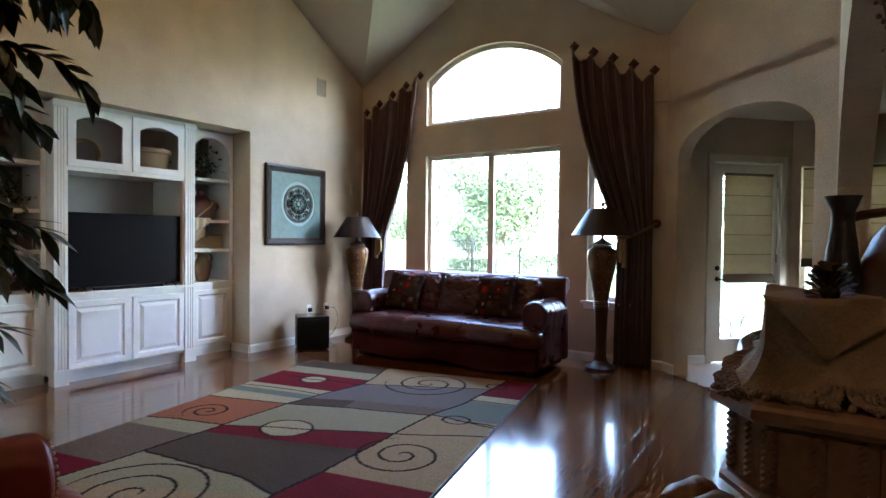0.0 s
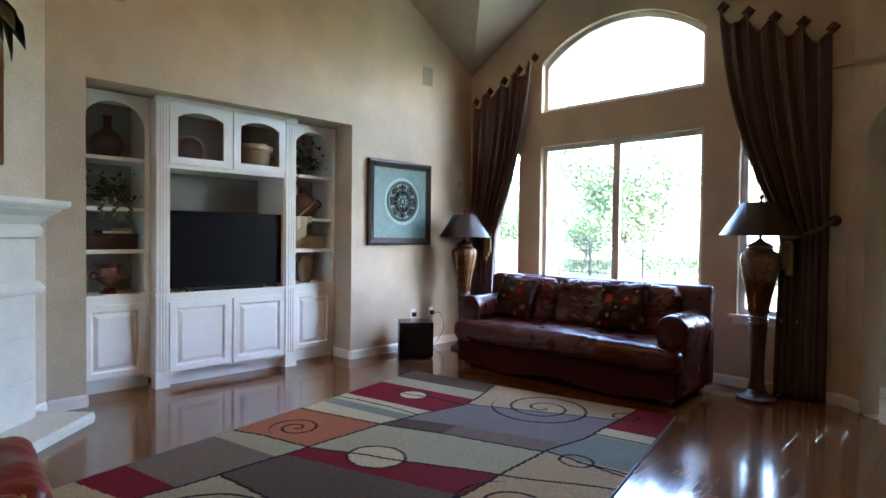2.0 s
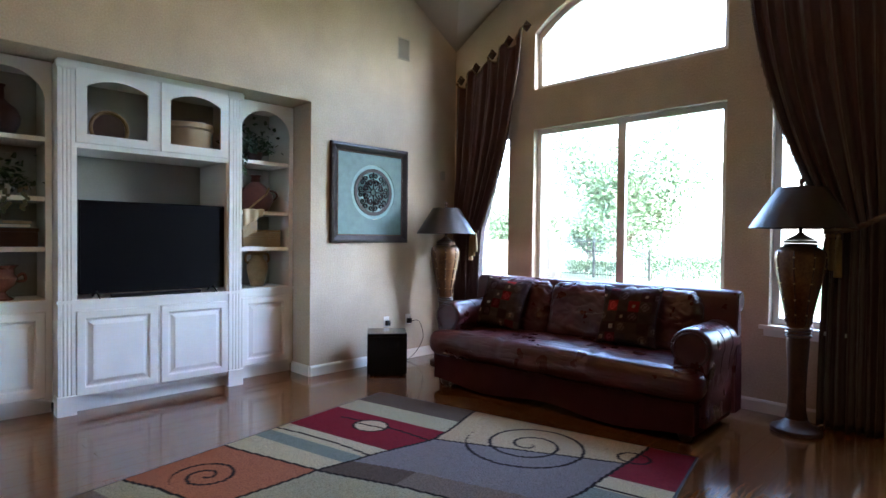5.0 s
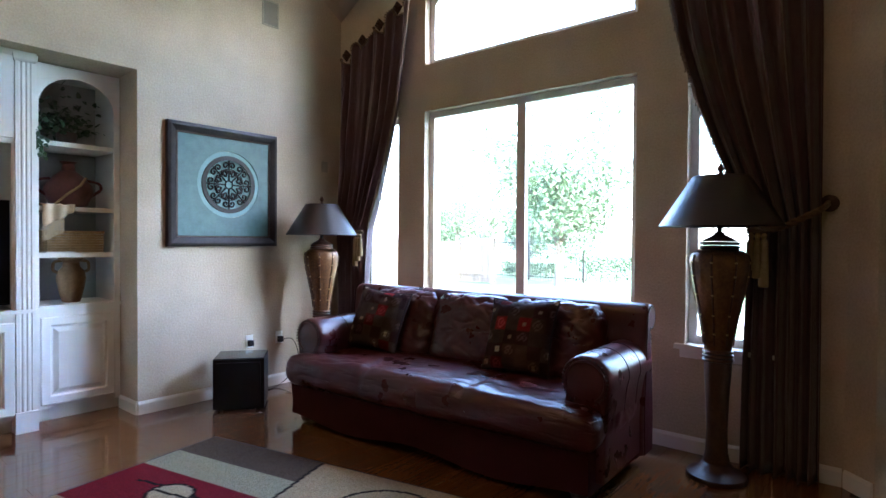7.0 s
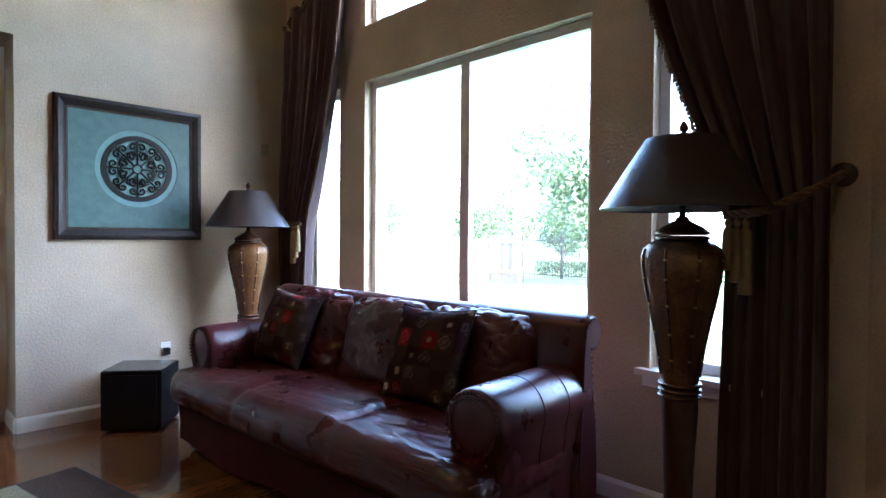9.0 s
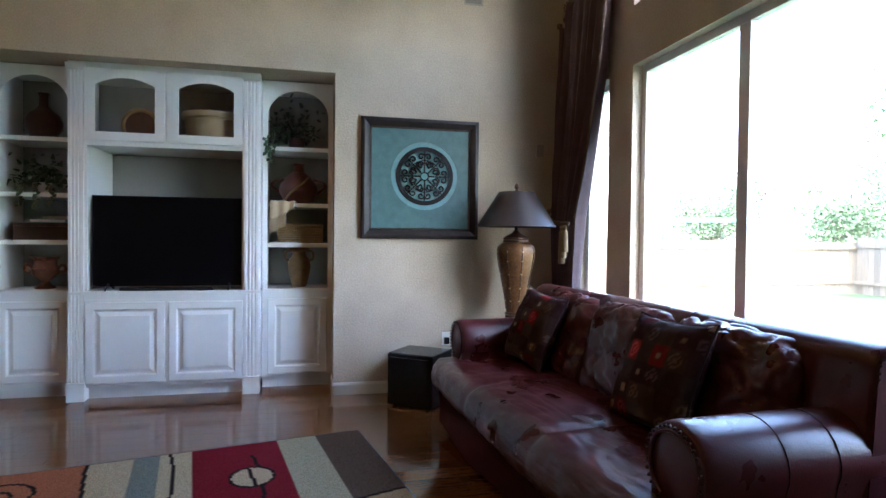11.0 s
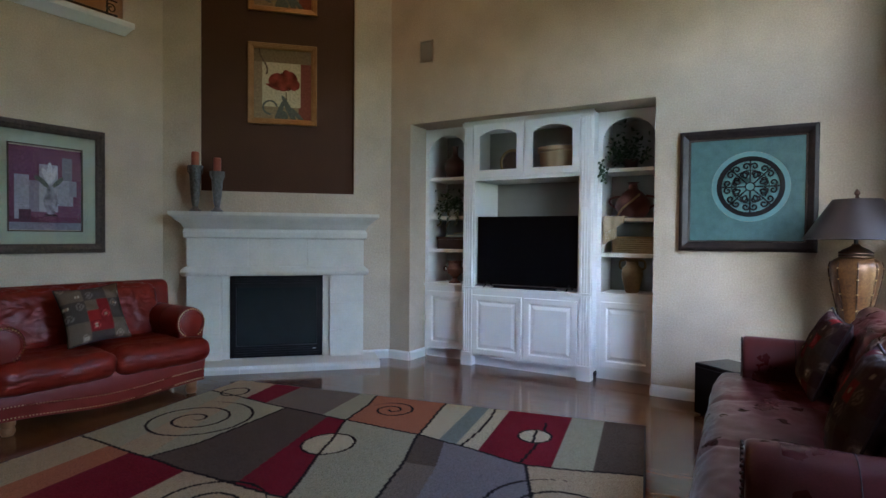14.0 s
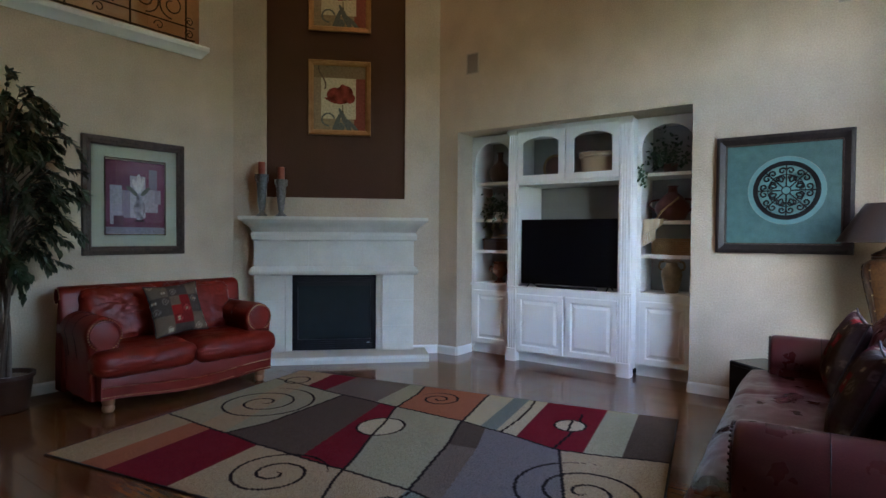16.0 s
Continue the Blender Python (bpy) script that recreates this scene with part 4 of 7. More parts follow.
CUSHION = attr_mat("woven_cushion_cloth", 0.85, 300, 0.4)
PRINT = attr_mat("printed_art_paper", 0.6, 40, 0.0, 0.88)
PALETTE = [(0.036, 0.015, 0.014), (0.055, 0.030, 0.020), (0.08, 0.007, 0.008), (0.044, 0.026, 0.021), (0.06, 0.039, 0.028), (0.03, 0.013, 0.013), (0.042, 0.016, 0.015)]


CHECKS = ((0.12, 0.085, 0.055), (0.06, 0.045, 0.035), (0.16, 0.012, 0.012))


def cushion(m, size, seed, label, red=(1, 1), checks=False):
    rnd = random.Random(seed)
    cells = [[CHECKS[2 if (i in (2, 3) and j in (1, 2)) else (i // 2 + j // 2) % 2] if checks else rnd.choice(PALETTE) for i in range(6)] for j in range(6)]
    cells[3][3] = (0.16, 0.010, 0.010)
    cells[red[0]][red[1]] = (0.22, 0.014, 0.012)
    bm = bmesh.new()
    n = 44
    sides = []
    for sg in (-1, 1):
        sides.append([[bm.verts.new(((i / n - 0.5) * size * (1 - 0.10 * (1 - (2 * j / n - 1) ** 2) * abs(2 * i / n - 1) ** 4),
                                     sg * 0.085 * (max(0, (1 - (2 * i / n - 1) ** 2) * (1 - (2 * j / n - 1) ** 2))) ** 0.42 + 0.008 * noise.noise((i * 0.2, j * 0.2, seed)),
                                     (j / n - 0.5) * size * (1 - 0.10 * (1 - (2 * i / n - 1) ** 2) * abs(2 * j / n - 1) ** 4))) for i in range(n + 1)] for j in range(n + 1)])
    for g in sides:
        for j in range(n):
            for i in range(n):
                bm.faces.new((g[j][i], g[j][i + 1], g[j + 1][i + 1], g[j + 1][i]))
    bmesh.ops.remove_doubles(bm, verts=bm.verts, dist=0.0005)

    def colour(p):
        u, v = (p.x / size + 0.5) * 5.6, (p.z / size + 0.5) * 5.6
        i, j = int(max(0, min(5, u))), int(max(0, min(5, v)))
        c = cells[j][i]
        fu, fv = u - i - 0.5, v - j - 0.5
        d = math.hypot(fu, fv)
        if (i * 3 + j * 5 + seed) % 4 == 0 and abs(fu) < 0.17 and abs(fv) < 0.17:
            return (0.42, 0.34, 0.24) if abs(fu) > 0.09 or abs(fv) > 0.09 else (0.25, 0.16, 0.1)
        if (i + 2 * j + seed) % 3 == 0 and int(d * 9) % 2 == 0 and d < 0.42:
            return tuple(min(1, k * 2.1 + 0.02) for k in c)
        return c

    ob = thing("throw_pillow", label, "pillow", m, "patchwork throw pillows")
    cov = dye(part("cover", bm, CUSHION, ob, "patchwork woven cover", True), colour)
    h = size / 2
    loop = []
    for k in range(81):
        a = 2 * math.pi * k / 80
        cx, cz = math.cos(a), math.sin(a)
        q = max(abs(cx), abs(cz))
        x, z = cx / q, cz / q
        loop.append((x * h * (1 - 0.10 * (1 - z * z) * abs(x) ** 4), 0, z * h * (1 - 0.10 * (1 - x * x) * abs(z) ** 4)))
    part("piping", tube(loop, 0.006, 6), SEAM, ob, "dark piping", True)
    return ob


cushion(M_SOFA @ pose(0.47, 0.555, 0.765, -21, 5, 4), 0.49, 3, "dark patchwork throw pillow with red patches on sofa", (5, 3))
cushion(M_SOFA @ pose(1.74, 0.555, 0.765, -21, -1, 0), 0.50, 8, "brown patchwork throw pillow leaning on sofa back", (3, 1))
cushion(M_LOVE @ pose(0.84, 0.44, 0.762, -24, -4, 0), 0.50, 5, "patchwork throw pillow with red squares on loveseat", (2, 2), True)


# ---- area rug ----
RUG_W, RUG_L = 2.64, 3.77
PILE = 3.83 / RUG_L  # the pattern is drawn on a field 3.83 long
M_RUG = pose(1.69, -5.63, 0, 0, 0, 11.2)
BLACKY, CREAM, TAN, RED, ORANGE = (0.012, 0.010, 0.010), (0.48, 0.39, 0.24), (0.40, 0.29, 0.17), (0.17, 0.010, 0.018), (0.36, 0.125, 0.06)
SAGE, TAUPE, UMBER, MAUVE, TEAL = (0.34, 0.30, 0.19), (0.17, 0.125, 0.09), (0.095, 0.065, 0.045), (0.19, 0.16, 0.15), (0.19, 0.21, 0.17)


def along(pts, q):
    """Piecewise smooth interpolation of a line given by (position, offset) pairs."""
    for (a, x), (b, y) in zip(pts, pts[1:]):
        if q <= b:
            t = max(0.0, (q - a) / (b - a))
            t = t * t * (3 - 2 * t) * 0.4 + t * 0.6
            return x + (y - x) * t
    return pts[-1][1]


LINE1 = [(0, 0.40), (0.2, 0.44), (0.97, 0.60), (1.59, 0.70), (2.26, 0.80), (2.56, 0.89), (3.12, 1.07), (3.30, 1.06), (3.83, 0.98)]
LINE2 = [(0, 1.69), (0.78, 1.82), (1.2, 1.90), (1.94, 1.99), (2.45, 2.06), (2.95, 2.22), (3.83, 2.34)]
CROSS1 = [(0, 1.02), (0.6, 0.97), (1.47, 0.90), (1.81, 0.78), (2.64, 0.66)]
CROSS2 = [(0, 1.52), (0.3, 1.58), (0.7, 1.60), (1.19, 1.74), (1.98, 1.95), (2.64, 2.16)]
CROSS3 = [(0, 2.19), (0.8, 2.26), (1.4, 2.38), (2.06, 2.46), (2.64, 2.44)]
CROSS4 = [(0, 3.02), (0.54, 3.07), (1.08, 3.12), (1.6, 3.0), (2.2, 2.95), (2.64, 3.02)]
SPIRALS = [(1.10, 0.48, 0.46, 2.6, 1, 0.4), (0.335, 1.83, 0.20, 2.0, 1, 2.4), (2.22, 1.60, 0.33, 2.2, -1, 3.6), (1.66, 3.40, 0.44, 2.6, -1, 1.0)]
DOTS = [(1.19, 1.74, 0.20, 1), (0.53, 3.07, 0.135, 1), (0.36, 0.24, 0.13, 0), (2.30, 2.44, 0.11, 0), (2.31, 3.57, 0.10, 0)]


def rug_colour(p):
    u, v = p.x, p.y * PILE
    l1, l2 = along(LINE1, v), along(LINE2, v)
    c1, c2, c3, c4 = along(CROSS1, u), along(CROSS2, u), along(CROSS3, u), along(CROSS4, u)
    line = 0.011
    for cx, cy, r, filled in DOTS:
        d = math.hypot((u - cx) * 1.0, (v - cy) * 1.12)
        if abs(d - r) < line:
            return BLACKY
        if filled and d < r:
            return BLACKY if abs(v - (c2 if cy < 2 else c4)) < line else CREAM
    for cx, cy, r, turns, way, ph in SPIRALS:
        dx, dy = u - cx, v - cy
        d = math.hypot(dx, dy)
        if d < r:
            a = (math.atan2(dy, dx) * way + ph) % (2 * math.pi)
            k = d / r * turns - a / (2 * math.pi)
            if abs(k - round(k)) * r / turns < line and d > 0.015:
                return BLACKY
    if abs(u - l1) < line or abs(u - l2) < line:
        return BLACKY
    if u < l1:
        if abs(v - c2) < line or abs(v - c3) < line or abs(v - 2.66 + 0.10 * (u / 0.8 - 0.5) ** 2) < 0.010:
            return BLACKY
        if abs(v - 3.07 - 0.05 * math.sin(u * 3)) < line and u > 0.2 and (v, u) and 2.8 < v < 3.3:
            return BLACKY
        for top, c in ((0.42 + 0.1 * u, TAN), (0.72, RED), (1.36, TAUPE), (c2, SAGE), (c3, ORANGE), (2.44, CREAM), (2.58, TEAL), (2.76, CREAM), (3.27, RED), (3.53, SAGE), (9, UMBER)):
            if v < top:
                return c
    if u < l2:
        if abs(v - c2) < line or abs(v - c3) < line or abs(v - c1) < line and u > 0.5:
            return BLACKY
        if abs(v - 3.12 - 0.28 * (u - 1.1)) < line:
            return BLACKY
        for top, c in ((0.20 + 0.2 * (u - 0.5), SAGE), (0.42 + 0.25 * (u - 0.5), TAN), (c1, SAGE), (1.34 + 0.12 * u, UMBER), (c2, RED), (c3, SAGE), (c3 + 0.22, UMBER if u < 1.3 else TAUPE), (3.12 + 0.28 * (u - 1.1), MAUVE), (9, TAN)):
            if v < top:
                return c
    if abs(v - c2) < line or abs(v - c3 + 0.02) < line and u > 2.3:
        return BLACKY
    if abs(v - 2.44 + 0.22 * (u - 2.3)) < line or abs(v - 3.02) < line:
        return BLACKY
    for top, c in ((0.36, TAN), (0.60, ORANGE), (1.16, RED), (c2, TAN), (2.46, TAN), (3.0, TEAL), (3.2, CREAM), (9, RED)):
        if v < top:
            return c


RUGMAT = attr_mat("rug_pile", 0.97, 150, 0.8, 0.58)
bm = bmesh.new()
nx, ny = 240, 348
grid = [[bm.verts.new((RUG_W * i / nx, RUG_L * j / ny, 0.011 + 0.0012 * noise.noise((i * 0.11, j * 0.11, 0)))) for i in range(nx + 1)] for j in range(ny + 1)]
for j in range(ny):
    for i in range(nx):
        bm.faces.new((grid[j][i], grid[j][i + 1], grid[j + 1][i + 1], grid[j + 1][i]))
rug = thing("area_rug", "patterned wool rug with black swirls on hardwood floor", "rug", M_RUG)
dye(part("rug_surface", bm, RUGMAT, rug, "multicoloured patchwork pile with spirals", True), rug_colour)
part("binding", rings(-0.006, RUG_W + 0.006, -0.006, RUG_L + 0.006, [(0, 0.001), (0, 0.009), (0.004, 0.0115), (0.012, 0.0115)], lambda u, v, t: (u, v, t), False), BLACK, rug, "dark bound edge")

# ---- pictures ----
FRAME_DARK = mat("dark_mottled_frame", (0.035, 0.024, 0.021), (0.016, 0.013, 0.013), 0.36, 14, 60, 0.1, spec=0.25)
ROPE = mat("bronze_rope_lip", (0.10, 0.06, 0.035), (0.03, 0.02, 0.015), 0.4, 60, 160, 0.3, metal=0.3)
TEALMAT = mat("teal_mottled_mat", (0.080, 0.165, 0.155), (0.05, 0.11, 0.105), 0.5, 18, 90, 0.05)
TEALPALE = mat("pale_teal_ring", (0.15, 0.29, 0.28), (0.12, 0.24, 0.235), 0.5, 18, 90, 0.02)
GOLDFRAME = mat("gold_wood_frame", (0.42, 0.22, 0.075), (0.28, 0.13, 0.04), 0.38, 10, 80, 0.1, metal=0.25)
IRONF = mat("carved_bronze_frame", (0.085, 0.058, 0.04), (0.03, 0.022, 0.016), 0.42, 40, 120, 0.8, 60, metal=0.3)
SAGEMAT = mat("sage_mat_board", (0.36, 0.39, 0.31), (0.33, 0.36, 0.28), 0.8, 8, 90, 0.02)
PICGLASS = glass_mat("picture_glass", 0.02)


def rope_lip(u0, u1, v0, v1, t, r, to3d, step=0.016):
    b = bmesh.new()
    for (a, c), (d, e) in (((u0, v0), (u1, v0)), ((u1, v0), (u1, v1)), ((u1, v1), (u0, v1)), ((u0, v1), (u0, v0))):
        n = int(math.hypot(d - a, e - c) / step)
        for k in range(n):
            f0, f1 = (k + 0.1) / n, (k + 0.95) / n
            sx, sy = -(e - c), d - a
            ln = math.hypot(sx, sy)
            sx, sy = sx / ln * r * 0.7, sy / ln * r * 0.7
            add_tube(b, [to3d(a + (d - a) * f0 - sx, c + (e - c) * f0 - sy, t), to3d(a + (d - a) * f1 + sx, c + (e - c) * f1 + sy, t)], r * 0.62, 5)
    return b


med = thing("medallion_picture", "dark framed teal picture with round iron grille medallion", "picture")
PY0, PY1, PZ0, PZ1 = -1.852, -0.812, 1.342, 2.386
W = on_west
part("frame", rings(PY0, PY1, PZ0, PZ1, [(0, -0.001), (0, -0.034), (0.006, -0.042), (0.03, -0.046), (0.055, -0.036), (0.075, -0.026), (0.092, -0.024), (0.092, -0.010)], W, False), FRAME_DARK, med, "wide mottled dark frame")
part("rope_lip", rope_lip(PY0 + 0.083, PY1 - 0.083, PZ0 + 0.083, PZ1 - 0.083, -0.028, 0.008, W), ROPE, med)
CY, CZ = (PY0 + PY1) / 2 + 0.035, 1.89


def disc_loop(r, n=64):
    return [(CY + r * math.cos(2 * math.pi * i / n), CZ + r * math.sin(2 * math.pi * i / n)) for i in range(n)]


part("mat", sheet(rect(PY0 + 0.09, PY1 - 0.09, PZ0 + 0.09, PZ1 - 0.09), [disc_loop(0.295)], W, -0.022, -0.014), TEALMAT, med, "mottled teal mat board")
part("bevel_ring", sheet(disc_loop(0.294), [disc_loop(0.252)], W, -0.016, -0.009), TEALPALE, med, "pale teal bevelled ring")
part("ground", sheet(disc_loop(0.252), [], W, -0.006, -0.002), TEALPALE, med)
part("rim", sheet(disc_loop(0.255), [disc_loop(0.216)], W, -0.024, -0.0165), BLACK, med, "black iron rim")
gr = bmesh.new()


def flat_curl(b, cx, cz, r, a0, turns, way, rot):
    pts = []
    for k in range(22):
        t = k / 21
        a = a0 + way * 2 * math.pi * turns * t
        q = r * (1 - 0.75 * t)
        x, z = cx + q * math.cos(a), cz + q * math.sin(a)
        c, s = math.cos(rot), math.sin(rot)
        pts.append(W(CY + 1.13 * (x * c - z * s), CZ + 1.13 * (x * s + z * c), -0.018))
    add_tube(b, pts, 0.0075, 5)


for k in range(8):
    rot = 2 * math.pi * k / 8 + math.pi / 8 * 0
    big = k % 2 == 0
    for way in (1, -1):
        flat_curl(gr, 0.150 if big else 0.155, way * 0.027, 0.027, -way * math.pi / 2 * 1.0, 1.1, way, rot)
        flat_curl(gr, 0.095, way * 0.026, 0.030, math.pi if way > 0 else math.pi, 1.0, -way, rot)
    c, s = math.cos(rot), math.sin(rot)
    add_tube(gr, [W(CY + r * c, CZ + r * s, -0.018) for r in (0.03, 0.08, 0.12, 0.217)], 0.0065, 5)
for r in (0.035, 0.14):
    add_tube(gr, [W(CY + r * math.cos(2 * math.pi * i / 40), CZ + r * math.sin(2 * math.pi * i / 40), -0.018) for i in range(41)], 0.005 if r < 0.1 else 0.0035, 5)
part("grille", gr, BLACK, med, "scrolled black iron grille")


def ell(x, z, cx, cz, rx, rz, rot=0.0):
    c, s = math.cos(rot), math.sin(rot)
    dx, dz = x - cx, z - cz
    return ((dx * c + dz * s) / rx) ** 2 + ((-dx * s + dz * c) / rz) ** 2 < 1


def poppy(p):
    """A red poppy with grey-green leaves on a cream field, in units of the sheet's width."""
    x, z = p.x / 0.62, p.z / 0.62
    base = (0.26, 0.19, 0.11) if x < 0.78 else (0.20, 0.055, 0.035)
    if z > 1.02:
        base = (0.19, 0.13, 0.07)
    if 0.14 < x < 0.82 and 0.22 < z < 1.02:
        base = (0.52, 0.44, 0.28)
    if abs(x - 0.16 - 0.07 * math.sin(z * 9)) < 0.016 and z > 0.8:
        return (0.12, 0.08, 0.05)
    if ell(x, z, 0.44, 0.11, 0.045, 0.26, -0.35) or ell(x, z, 0.62, 0.16, 0.05, 0.30, 0.45) or ell(x, z, 0.74, 0.10, 0.04, 0.2, 0.8) or ell(x, z, 0.5, 0.05, 0.10, 0.10):
        return (0.11, 0.115, 0.095)
    d = math.hypot(x - 0.28, z - 0.20)
    if abs(d - 0.12) < 0.016 and not (x > 0.3 and z < 0.22):
        return (0.12, 0.12, 0.10)
    if abs(x - 0.56 - 0.06 * (0.5 - z)) < 0.010 and 0.2 < z < 0.5:
        return (0.12, 0.09, 0.05)
    for e in ((0.40, 0.70, 0.15, 0.13, 0.3), (0.60, 0.72, 0.17, 0.16, -0.2), (0.50, 0.60, 0.22, 0.09, 0.0), (0.35, 0.58, 0.15, 0.035, -0.3), (0.72, 0.62, 0.08, 0.10, -0.6), (0.56, 0.82, 0.06, 0.08, 0)):
        if ell(x, z, *e):
            k = 0.75 + 0.5 * noise.noise((x * 9, z * 9, 1.0))
            return (0.26 * k, 0.045 * k, 0.028 * k)
    return base


def lily_print(p):
    """A mauve print with a white vase of lilies and pale paper shapes."""
    x, z = p.x / 0.60, p.z / 0.74
    c = (0.145, 0.055, 0.095)
    if z < 0.16:
        c = (0.20, 0.19, 0.23) if z < 0.09 else (0.12, 0.04, 0.07)
    for a, b, d, e, col in ((0.08, 0.27, 0.13, 0.66, (0.30, 0.29, 0.35)), (0.27, 0.44, 0.22, 0.60, (0.22, 0.20, 0.25)), (0.40, 0.66, 0.22, 0.80, (0.36, 0.34, 0.39)), (0.66, 0.88, 0.30, 0.62, (0.30, 0.29, 0.34)),
                            (0.72, 0.86, 0.62, 0.90, (0.17, 0.16, 0.20)), (0.82, 0.93, 0.42, 0.62, (0.24, 0.23, 0.28)), (0.14, 0.30, 0.10, 0.25, (0.09, 0.045, 0.07))):
        if a < x < b and d < z < e:
            c = col
    if ell(x, z, 0.56, 0.36, 0.095, 0.13) or ell(x, z, 0.56, 0.49, 0.055, 0.06) or ell(x, z, 0.56, 0.22, 0.06, 0.03):
        k = 0.7 + 0.5 * noise.noise((x * 14, z * 14, 3))
        return (0.33 * k, 0.32 * k, 0.37 * k)
    for e in ((0.50, 0.66, 0.035, 0.11, 0.5), (0.60, 0.68, 0.035, 0.12, -0.4), (0.55, 0.73, 0.035, 0.10, 0.0)):
        if ell(x, z, *e):
            return (0.55, 0.54, 0.56)
    for e in ((0.46, 0.58, 0.03, 0.10, 0.9), (0.66, 0.59, 0.03, 0.10, -0.9), (0.40, 0.62, 0.03, 0.07, 1.2)):
        if ell(x, z, *e):
            return (0.10, 0.115, 0.10)
    if ell(x, z, 0.56, 0.185, 0.085, 0.016) or (0.47 < x < 0.65 and 0.165 < z < 0.18):
        return (0.04, 0.02, 0.03)
    return c


def flower_picture(z0, z1, label):
    f = thing("flower_picture", label, "picture", group="flower pictures over the mantel")
    u0, u1 = 0.855, 1.612
    to = lambda u, v, t: on_southwest(u, v, t + 0.07)
    part("frame", rings(u0, u1, z0, z1, [(0, -0.001), (0, -0.026), (0.010, -0.034), (0.022, -0.030), (0.026, -0.033), (0.040, -0.026), (0.044, -0.028), (0.058, -0.018), (0.066, -0.010)], to, False), GOLDFRAME, f, "ribbed gold frame")
    a = Vector(to(u1 - 0.066, z0 + 0.066, -0.008))
    d = Vector(to(u0 + 0.066, z0 + 0.066, -0.008)) - a
    ob = part("print", flat_grid(u1 - u0 - 0.132, z1 - z0 - 0.132, 110, 130), PRINT, f, "red poppy on a cream ground")
    ob.matrix_basis = Matrix.Translation(a) @ Matrix.Rotation(math.atan2(d.y, d.x), 4, "Z")
    dye(ob, poppy)
    return f


flower_picture(2.705, 3.615, "gold framed print of a red poppy on brown wall")
flower_picture(3.965, 4.875, "upper gold framed red poppy print on brown wall")

art = thing("vase_print", "carved dark framed mauve print of a lily vase", "picture")
S = on_south
AX0, AX1, AZ0, AZ1 = 2.372, 3.395, 1.262, 2.436
part("frame", rings(AX0, AX1, AZ0, AZ1, [(0, -0.001), (0, -0.026), (0.008, -0.036), (0.04, -0.042), (0.055, -0.032), (0.068, -0.032), (0.082, -0.022), (0.088, -0.010)], S, False), IRONF, art, "carved dark bronze frame")
part("mat", sheet(rect(AX0 + 0.085, AX1 - 0.085, AZ0 + 0.085, AZ1 - 0.085), [rect(AX0 + 0.205, AX1 - 0.205, AZ0 + 0.20, AZ1 - 0.20)], S, -0.012, -0.008), SAGEMAT, art, "sage green mat board")
part("inner_lip", rings(AX0 + 0.203, AX1 - 0.203, AZ0 + 0.198, AZ1 - 0.198, [(0, -0.012), (0, -0.018), (0.012, -0.018), (0.012, -0.007)], S, False), IRONF, art)
ob = part("print", flat_grid(0.60, 0.74, 120, 148), PRINT, art, "mauve still life of lilies in a vase")
ob.matrix_basis = Matrix.Translation((AX1 - 0.2115, SOUTH + 0.006, AZ0 + 0.2135)) @ Matrix.Rotation(math.pi, 4, "Z")
dye(ob, lily_print)
part("glass", sheet(rect(AX0 + 0.085, AX1 - 0.085, AZ0 + 0.085, AZ1 - 0.085), [], S, -0.021, -0.020), PICGLASS, art).visible_shadow = False

# ---- subwoofer, outlets, cord, vents ----
sub = thing("subwoofer", "black cube subwoofer on the floor by the wall", "speaker", pose(0.375, -1.385, 0, 0, 0, 52))
part("cabinet", bevel(add_box(bmesh.new(), -0.20, 0.20, -0.18, 0.18, 0.02, 0.425), 0.006), BLACK, sub, "black wood cabinet")
part("top_panel", bevel(add_box(bmesh.new(), -0.195, 0.195, -0.175, 0.175, 0.4255, 0.432), 0.003, 1), BLACKGLASS, sub)
part("grille", bevel(add_box(bmesh.new(), -0.17, 0.17, -0.192, -0.181, 0.05, 0.40), 0.004), BLACK, sub, "black cloth grille")
for x in (-0.15, 0.15):
    for y in (-0.14, 0.14):
        part("foot", lathe([(0.02, 0), (0.02, 0.02)], 10), BLACK, sub, "", False, pose(x, y, 0))
for y in (-1.085, -0.765):
    o = thing("wall_outlet", "white wall outlet with black plug", "outlet", group="outlets")
    part("plate", bevel(sheet(rect(y - 0.037, y + 0.037, 0.40, 0.515), [], W, -0.006, -0.0005), 0.002, 1), TRIM, o)
    part("plug", bevel(sheet(rect(y - 0.02, y + 0.02, 0.415, 0.47), [], W, -0.05, -0.0065), 0.006, 1), BLACK, o, "black plug")
cord = bmesh.new()
add_tube(cord, smooth_path([W(-0.765, 0.44, -0.05), W(-0.66, 0.43, -0.08), W(-0.60, 0.25, -0.09), W(-0.68, 0.10, -0.08), W(-0.85, 0.012, -0.10), W(-1.0, 0.008, -0.14)], 8), 0.004, 6)
single("power_cord", cord, BLACK, "thin black power cord looping to the floor", "cord", smooth=True)
VENTM = mat("beige_vent_paint", (0.40, 0.36, 0.29), rough=0.6, bump=0.02)
